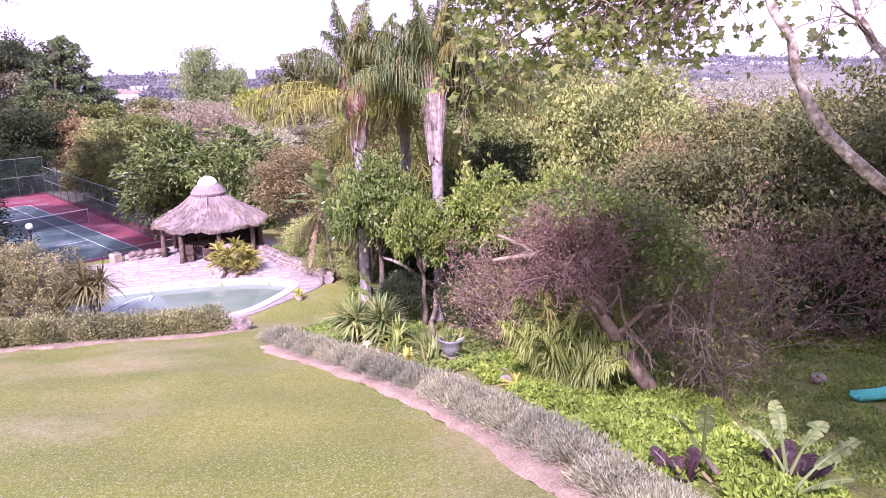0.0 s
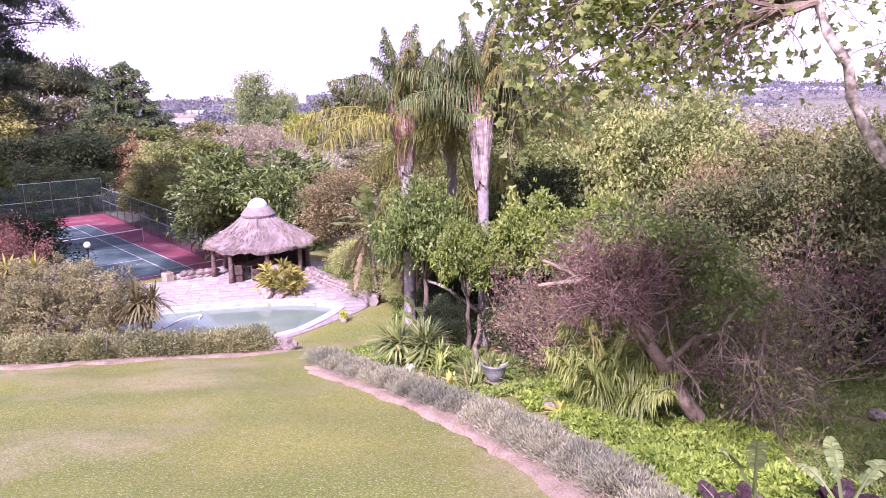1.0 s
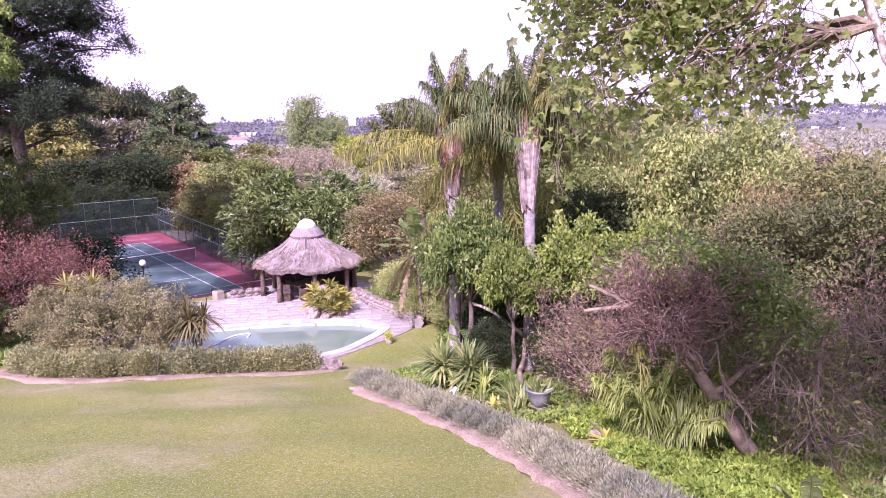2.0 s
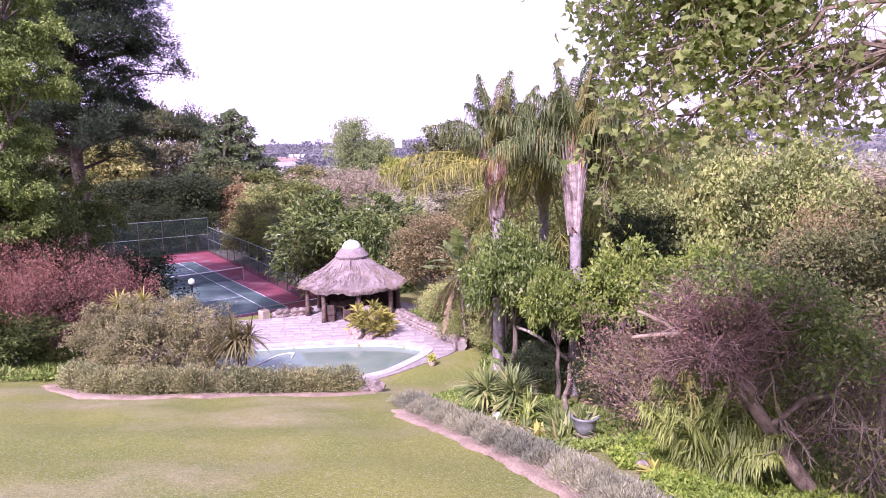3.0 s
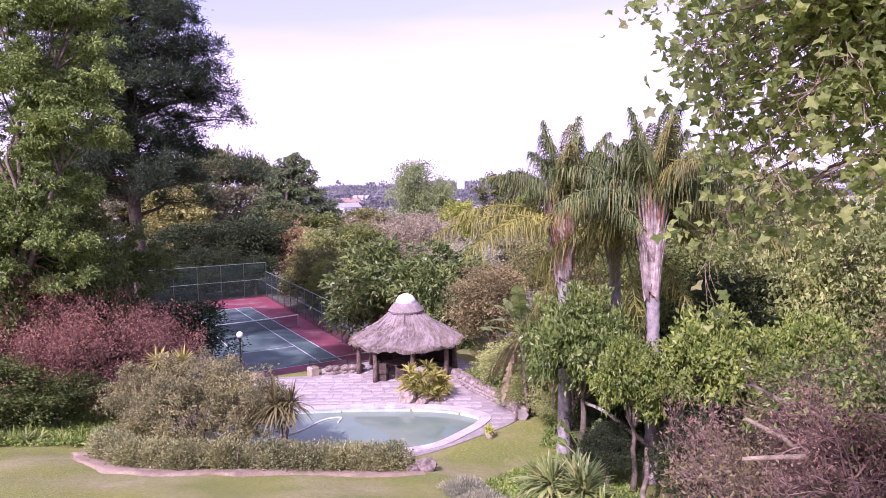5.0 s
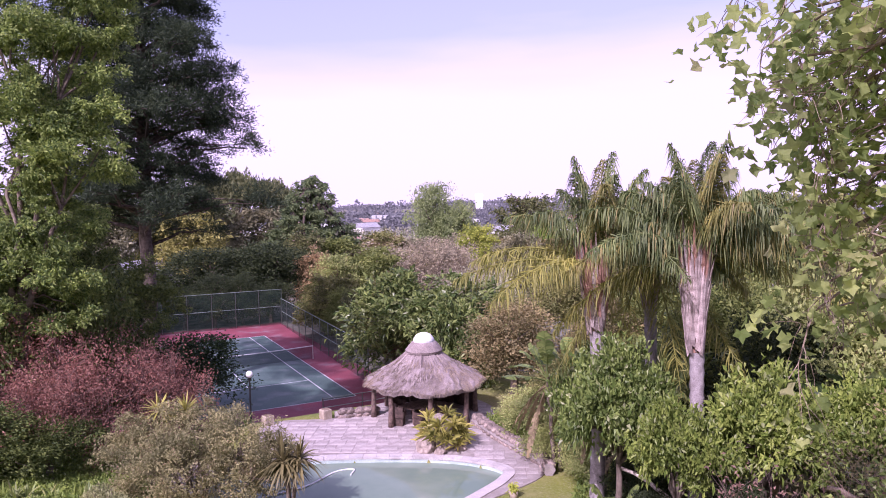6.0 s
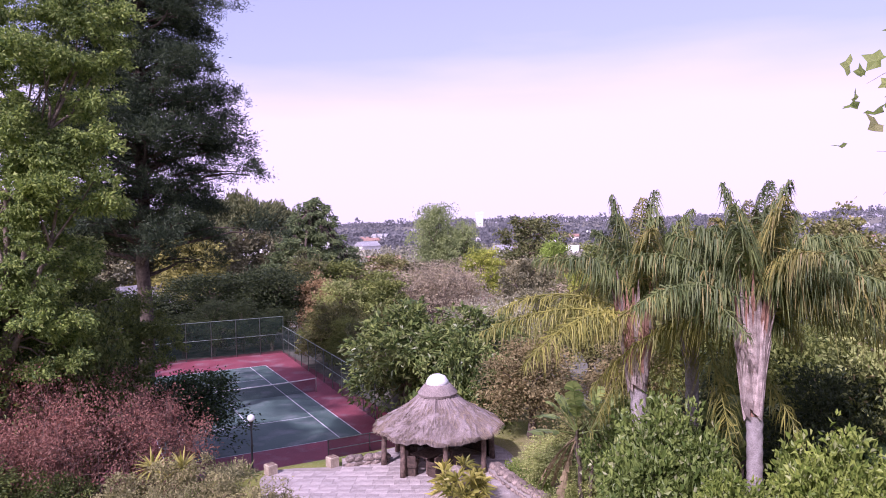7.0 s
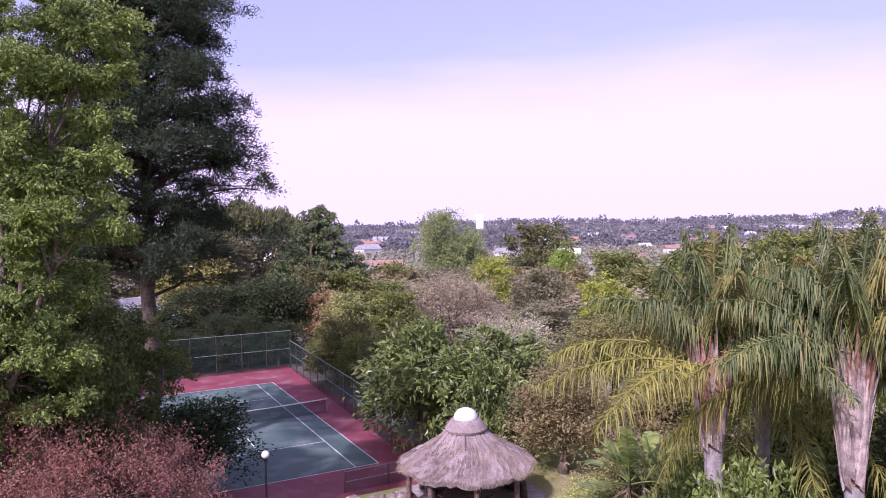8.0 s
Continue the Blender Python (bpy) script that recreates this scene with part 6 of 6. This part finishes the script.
part("bowl", Build().lathe([(0.16, 0.24), (0.2, 0.26), (0.26, 0.44), (0.29, 0.60), (0.34, 0.65), (0.34, 0.68), (0.28, 0.68), (0.25, 0.58), (0.01, 0.56)], sides=24), M_URN, urn, smooth=True)
sb = Build()
leaves(sb, R.normal(size=(60, 3)) * 0.08 + [0, 0, 0.56], R.normal(size=(60, 3)) * 0.4 + [0, 0, 1], 0.4, 0.1)
part("plant", sb, LEAF["sword"], urn)

drift = thing("leaning_trunk", "bleached dead trunk leaning on the palm", "log", -4.95, -32.6, ground_z(-4.95, -32.6))
do = np.array([-4.95, -32.6, drift.location.z])
part("trunk", Build().tube(bough((0, 0, 0), np.array((-1.0, -28.55, 3.6)) - do, 0.03, 7), np.linspace(0.08, 0.055, 7), 8), M_TWIG, drift, smooth=True)
part("bough", Build().tube(bough(np.array((-1.2, -28.7, 3.7)) - do, np.array((-2.35, -27.3, 4.75)) - do, 0.12, 6), np.linspace(0.075, 0.05, 6), 8), M_PLANEBARK, drift, smooth=True)
stone_white = thing("white_stone", "white painted stone by the cordylines", "stone", -6.35, -31.35, ground_z(-6.35, -31.35))
o = part("stone", rock_mesh("stone", (0.34, 0.28, 0.4), 4.4, M_WHITE), M_WHITE, stone_white)
o.location = (0, 0, 0.13)


def boulder(x, y, s, mat=None, label="buff boulder edging the bed", group="stones edging the bed"):
    t = thing("boulder", label, "rock", x, y, ground_z(x, y), R.uniform(0, 90), group)
    o = part("rock", rock_mesh("rock", (s, s * 0.8, s * 0.6), x * 3 + y, mat or M_ROCK), mat or M_ROCK, t)
    o.location = (0, 0, s * 0.18)


for x, y, s in ((-6.75, -32.3, 0.5), (-6.95, -32.9, 0.45), (-7.05, -33.5, 0.4), (-6.9, -36.9, 0.4), (-6.6, -36.6, 0.5), (-7.5, -36.0, 0.4), (-8.3, -37.9, 0.45), (-8.8, -39.0, 0.35), (-9.6, -40.7, 0.3), (-10.2, -41.9, 0.3)):
    boulder(x, y, s)
boulder(-2.5, -41.7, 0.38, M_ROCK, "flat grey stone on the lower lawn", "stones on the lower lawn")
boulder(-6.4, -24.5, 0.85, M_RUBBLE, "rough buff rock at the hedge end", "stones at the hedge end")
boulder(-6.9, -24.6, 0.5, M_RUBBLE, "rough brown rock at the hedge end", "stones at the hedge end")

# children's slide and a dead white branch on the lower lawn
sl = thing("slide", "turquoise plastic slide on the lower lawn", "slide", -3.85, -42.75, ground_z(-3.85, -42.75))
sx = np.linspace(0, 2.2, 12)
szz = 0.09 + 0.10 * (sx / 2.2) + 0.75 * smooth((sx - 0.5) / 1.9)
ch = []
for off, up in ((-0.13, 0.07), (-0.11, 0.0), (0.11, 0.0), (0.13, 0.07), (0.15, 0.07), (0.13, -0.03), (-0.13, -0.03), (-0.15, 0.07)):
    ch.append(np.column_stack([sx * 0.75 - off * 0.66, -sx * 0.66 - off * 0.75, szz + up]))
q = [(k * 12 + i, k * 12 + i + 1, ((k + 1) % 8) * 12 + i + 1, ((k + 1) % 8) * 12 + i) for k in range(8) for i in range(11)]
part("chute", Build().add(np.concatenate(ch), q), M_SLIDE, sl, smooth=True)
for i in (8, 11):
    part("support", Build().tube([(sx[i] * 0.75, -sx[i] * 0.66, 0), (sx[i] * 0.75, -sx[i] * 0.66, szz[i])], 0.04, 8), M_SLIDE, sl)
db = thing("dead_branch", "bleached dead branch before the dark trees", "branch", 2.6, -37.9, ground_z(2.6, -37.9))
part("branch", Build().tube(bough((0, 0, 0), (0.8, -0.9, 1.6), 0.06, 6), np.linspace(0.12, 0.07, 6), 8).tube(bough((0.5, -0.55, 1.0), (0.5, -0.6, 2.0), 0.1, 5), np.linspace(0.06, 0.03, 5), 6), M_PLANEBARK, db, smooth=True)
lg = thing("log", "dark rotting log on the lower lawn", "log", -6.6, -44.3, ground_z(-6.6, -44.3))
part("log", Build().tube(bough((0, 0, 0.12), (0.9, -0.6, 0.22), 0.05, 5), 0.14, 9), M_DARKBARK, lg, smooth=True)


# ---- hedges and beds ----
def hedge(name, label, pts, wide, tall, mat, count, blade, upright, bw=0.12, clump=0.5, lumps=0.3):
    """A hedge along a line: shrublets that swell side by side into an uneven body, over woody stalks."""
    p = line(pts, 10)
    seg = np.concatenate([[0], np.cumsum(np.linalg.norm(np.diff(p, axis=0), axis=1))])
    x0, y0 = pts[0]
    z0 = ground_z(x0, y0)
    t = thing(name, label, "hedge", x0, y0, z0)
    nc = int(seg[-1] * wide / clump ** 2 * 2.2)
    cs, co = R.uniform(0, seg[-1], nc), R.uniform(-1, 1, nc)
    cr = clump * R.uniform(0.65, 1.25, nc)
    dx, dy = np.interp(cs, seg[:-1] + 1e-3, np.diff(p[:, 0])), np.interp(cs, seg[:-1] + 1e-3, np.diff(p[:, 1]))
    dn = np.hypot(dx, dy)
    side = co * np.maximum(wide / 2 - cr * 0.6, 0.05)
    cx, cy = np.interp(cs, seg, p[:, 0]) - dy / dn * side, np.interp(cs, seg, p[:, 1]) + dx / dn * side
    ch = tall * (1 - 0.25 * co ** 2) * R.uniform(1 - lumps, 1 + lumps * 0.6, nc)
    pick = R.integers(nc, size=count)
    d = unit(R.normal(size=(count, 3)))
    d[:, 2] = np.abs(d[:, 2])
    rad = R.uniform(0.62, 1.05, count)
    x, y = cx[pick] + d[:, 0] * cr[pick] * rad, cy[pick] + d[:, 1] * cr[pick] * rad
    z = height(x, y) + ch[pick] * (0.08 + 0.92 * d[:, 2]) * rad
    b = Build()
    way = d * [1, 1, 0.5] + [0, 0, upright] + R.normal(size=(count, 3)) * 0.3
    leaves(b, np.stack([x - x0, y - y0, z - z0 - blade * 0.4], -1), way, blade * R.uniform(0.6, 1.4, count), bw, 0.04)
    part("foliage", b, LEAF[mat], t)
    st = Build()
    for k in range(int(seg[-1] * 5)):
        a = R.uniform(0, seg[-1])
        xx, yy = np.interp(a, seg, p[:, 0]) + R.uniform(-0.3, 0.3), np.interp(a, seg, p[:, 1]) + R.uniform(-0.3, 0.3)
        zz = ground_z(xx, yy)
        st.tube([(xx - x0, yy - y0, zz - z0 - 0.02), (xx - x0 + R.uniform(-0.15, 0.15), yy - y0 + R.uniform(-0.15, 0.15), zz - z0 + tall * 0.75)], [0.02, 0.008], 4, False)
    tagged(part("woody_growth", st, M_TWIG, t), kind="stuff")


def bed(label, pts, wide, lift=0.03):
    """A strip of bare earth laid on the lawn."""
    p = line(pts, 16)
    d = np.gradient(p, axis=0)
    nrm = np.column_stack([-d[:, 1], d[:, 0]]) / np.linalg.norm(d, axis=1)[:, None]
    cols = []
    for u in np.linspace(-1, 1, 7):
        wander = np.convolve(R.normal(size=len(p)), np.ones(7) / 2.6, "same")
        q = p + nrm * u * wide / 2 * (1 + 0.17 * wander * (abs(u) == 1))[:, None]
        cols.append(np.column_stack([q, height(q[:, 0], q[:, 1]) + (lift + 0.03 if abs(u) < 1 else -0.02) + 0.012 * R.normal(size=len(p))]))
    n = len(p)
    f = [(k * n + i, k * n + i + 1, (k + 1) * n + i + 1, (k + 1) * n + i) for k in range(6) for i in range(n - 1)]
    tagged(new("flower_bed", Build().add(np.concatenate(cols), f).mesh("flower_bed", M_DIRT, True)), label, "flower bed", kind="structure")


LAV = [(-6.75, -27.3), (-7.3, -29.6), (-7.75, -32.6), (-8.4, -35.9), (-9.3, -39.0), (-10.4, -41.6), (-11.6, -43.6)]
hedge("lavender_hedge", "grey lavender hedge curving along the lawn", LAV, 1.05, 0.50, "lavender", 125000, 0.085, 0.7, 0.18, 0.36, 0.32)
bed("strip of pinkish bare earth along the lavender", [(-7.75, -28.5), (-8.0, -29.9), (-8.35, -32.8), (-9.0, -36.0), (-9.95, -39.2), (-11.1, -41.8), (-12.4, -43.8)], 0.72)
HED = [(-6.9, -24.3), (-8.1, -23.85), (-9.7, -23.25), (-11.3, -22.55), (-12.9, -22.05), (-14.1, -21.4), (-14.9, -20.1), (-15.2, -18.5)]
hedge("clipped_hedge", "low clipped grey-green hedge edging the lawn", HED, 1.25, 0.98, "hedge", 70000, 0.08, 0.15, 0.42, 0.42, 0.12)
bed("narrow strip of bare earth before the hedge", [(-6.7, -24.95), (-8.2, -24.5), (-9.9, -23.9), (-11.5, -23.2), (-13.2, -22.75), (-14.7, -21.95), (-15.6, -20.3), (-15.8, -18.5)], 0.95)
for k in range(30):
    u = k / 29
    x, y = -15.4 - 4.2 * u + R.uniform(-0.3, 0.3), -16.9 + 1.2 * u + R.uniform(-0.4, 0.4)
    if k % 3 == 0:
        sword_plant("border_plant", "strap-leaved border plant at the lawn's edge", x, y, ground_z(x, y), "sword" if k % 2 else "bright_green", 40, 0.7, 0, 0.06, 0.6, "plant", 2)


def ground_cover(name, label, poly, count, size, mat, tall=0.25):
    """Low leafy plants over a stretch of ground."""
    pl_ = np.array(poly, float)
    lo, hi = pl_.min(0), pl_.max(0)
    q = R.uniform(lo, hi, (count * 3, 2))
    q = q[inside(poly, q[:, 0], q[:, 1])][:count]
    lump = np.array([0.5 + 0.5 * noise.noise(Vector((a * 0.9, b_ * 0.9, 0))) + 0.25 * noise.noise(Vector((a * 2.7, b_ * 2.7, 3))) for a, b_ in q])
    keep = lump > 0.3
    q, lump = q[keep], lump[keep]
    z = height(q[:, 0], q[:, 1]) + tall * lump * R.uniform(0.3, 1.1, len(q))
    b = Build()
    p = np.column_stack([q, z])
    leaves(b, p, R.normal(size=(len(q), 3)) + [0, 0, 0.5], size * R.uniform(0.6, 1.3, len(q)), 0.5)
    tagged(new(name, b.mesh(name, LEAF[mat])), label, "ground cover", kind="stuff")


ground_cover("ground_cover", "bright green leafy ground cover", [(-6.6, -35.6), (-7.6, -37.0), (-8.6, -39.3), (-10.3, -42.4), (-11.3, -44.2), (-9.2, -44.2), (-7.6, -42.2), (-5.8, -41.0), (-6.2, -39.0), (-5.4, -36.8), (-5.2, -35.4)], 30000, 0.11, "cover", 0.38)
ground_cover("undergrowth", "mixed green undergrowth beneath the trees", [(-5.2, -35.4), (-5.4, -36.8), (-6.0, -39.2), (-4.8, -40.9), (-2.6, -39.6), (2.4, -38.6), (4.0, -35.0), (1.0, -31.5), (-3.0, -31.5)], 26000, 0.12, "cover_shade", 0.28)
ground_cover("undergrowth", "mixed green undergrowth behind the lavender", [(-6.2, -27.2), (-6.8, -29.6), (-7.0, -32.4), (-7.4, -35.0), (-5.0, -35.4), (-3.0, -31.5), (-1.2, -27.5), (-1.4, -24.6), (-3.6, -25.6)], 14000, 0.12, "cover_shade", 0.22)
ground_cover("undergrowth", "low weeds along the dark trees", [(1.0, -40.0), (-0.4, -39.2), (2.4, -38.2), (4.2, -40.2), (3.0, -44), (1.6, -44)], 9000, 0.13, "cover_shade", 0.3)
ground_cover("undergrowth", "undergrowth beyond the hedge, leaf darkened for shade", [(-15.4, -17.8), (-13.4, -18.8), (-12.6, -14.2), (-10, -10.5), (-14, -8), (-21, -8), (-22, -15)], 20000, 0.14, "cover_shade", 0.4)
ground_cover("weeds", "rough grass and weeds behind the rubble wall", [(0.4, -21.9), (0.5, -16), (1.2, -14), (4, -14), (4, -24), (0, -25), (-1.6, -24)], 12000, 0.14, "cover_shade", 0.3)

# green blades laid over the lower lawn to paint its tree shade
ground_cover("rough_grass", "rough green grass added to darken the lower lawn as shade", [(-7.4, -42.3), (-5.6, -41.2), (-2.4, -40.0), (2.6, -39.4), (4, -45), (1, -50), (-7, -48), (-8.6, -44.6)], 42000, 0.085, "cover_shade", 0.06)

# tufts on the lawn
tuft = Build()
n = 26000
q = np.column_stack([R.uniform(-19.5, -6.5, n), R.uniform(-45, -17, n)])
lawn = [(-8.3, -28.5), (-8.4, -30.0), (-8.8, -33), (-9.4, -36), (-10.4, -39.2), (-11.6, -42), (-13, -44), (-19, -44), (-19.4, -17.5), (-15.9, -17.4), (-15.8, -20.2), (-14.8, -22.0), (-13.2, -22.8), (-11.5, -23.3), (-9.9, -23.9), (-8.2, -24.5), (-6.6, -25.0), (-6.6, -26.2)]
q = q[inside(lawn, q[:, 0], q[:, 1])]
p = np.column_stack([q, height(q[:, 0], q[:, 1]) - 0.005])
leaves(tuft, p, R.normal(size=(len(q), 3)) * 0.6 + [0, 0, 1], R.uniform(0.025, 0.05, len(q)), 0.35)
tagged(new("lawn_tufts", tuft.mesh("lawn_tufts", LEAF["grass"])), "short grass tufts over the lawn", "grass", kind="stuff")
pot = thing("flower_pot", "small pot plant at the pool's edge", "pot plant", -2.55, -22.15, ground_z(-2.55, -22.15) - 0.02)
part("pot", Build().lathe([(0.1, 0), (0.13, 0.02), (0.16, 0.24), (0.13, 0.24), (0.01, 0.2)], sides=16), M_TERRA, pot, smooth=True)
pb = Build()
leaves(pb, R.normal(size=(120, 3)) * 0.07 + [0, 0, 0.3], R.normal(size=(120, 3)) + [0, 0, 0.6], 0.16, 0.4)
part("plant", pb, LEAF["yellow_green"], pot)

# ---- terrace stones, last ----
cop_in, cop_out = POOL_LINE, offset(POOL_LINE, 0.42)
n = len(cop_in)
for i in range(0, n, 1):
    a0, a1, b0, b1 = cop_in[i], cop_in[(i + 1) % n], cop_out[i], cop_out[(i + 1) % n]
    g = 0.012
    e0, e1 = a0 + (a1 - a0) * g, a1 + (a0 - a1) * g
    f0, f1 = b0 + (b1 - b0) * g, b1 + (b0 - b1) * g
    z0, z1 = PAVED - 0.06, PAVED + 0.045
    v = [(*q_, z) for z in (z0, z1) for q_ in (e0, e1, f1, f0)]
    part("coping_stone", Build().add(v, [(0, 1, 5, 4), (1, 2, 6, 5), (2, 3, 7, 6), (3, 0, 4, 7), (4, 5, 6, 7), (0, 3, 2, 1)]), M_COPING, pool)

SLABS = {}
pool_edge = offset(POOL_LINE, 0.36)
rown = 0
turn = radians(-31)
ct, st_ = math.cos(turn), math.sin(turn)
cells = []
v_ = -9.0
while v_ < 9.0:
    hgt = (0.42, 0.5, 0.6)[rown % 3]
    u_ = -11.0 - 0.3 * (rown % 2)
    while u_ < 11.0:
        wid = R.choice((0.45, 0.6, 0.75, 0.9))
        uc, vc = u_ + wid / 2, v_ + hgt / 2
        x, y = -5.0 + uc * ct - vc * st_, -16.0 + uc * st_ + vc * ct
        cells.append((x, y, wid, hgt))
        u_ += wid
    v_ += hgt
    rown += 1
def fits(c_):
    hx, hy = c_[2] * 0.45, c_[3] * 0.45
    cx = np.array([c_[0] + a * hx * ct - b_ * hy * st_ for a in (-1, 1) for b_ in (-1, 1)])
    cy = np.array([c_[1] + a * hx * st_ + b_ * hy * ct for a in (-1, 1) for b_ in (-1, 1)])
    return inside(terrace_line, cx, cy).all() and not inside(pool_edge, cx, cy).any()


cells = [c_ for c_ in cells if fits(c_)]
cells.sort(key=lambda c_: math.hypot(c_[0] + 4.0, c_[1] + 15.5))
rest = Build()
for k, (x, y, wid, hgt) in enumerate(cells):
    if k < 295:
        key = (wid, hgt)
        if key not in SLABS:
            SLABS[key] = Build().box((wid - 0.014, hgt - 0.014, 0.05), (0, 0, 0), 0, 0.008).mesh("flagstone", M_STONE)
        o = part("flagstone", SLABS[key], M_STONE, terrace)
        o.matrix_basis = pose(x, y, PAVED - 0.035 + R.uniform(-0.004, 0.004), 0, 0, -31)
    else:
        rest.box((wid - 0.014, hgt - 0.014, 0.05), (x, y, PAVED - 0.035), turn, 0.008)
if rest.n:
    tagged(part("outer_flagstones", rest, M_STONE, terrace), kind="stuff")
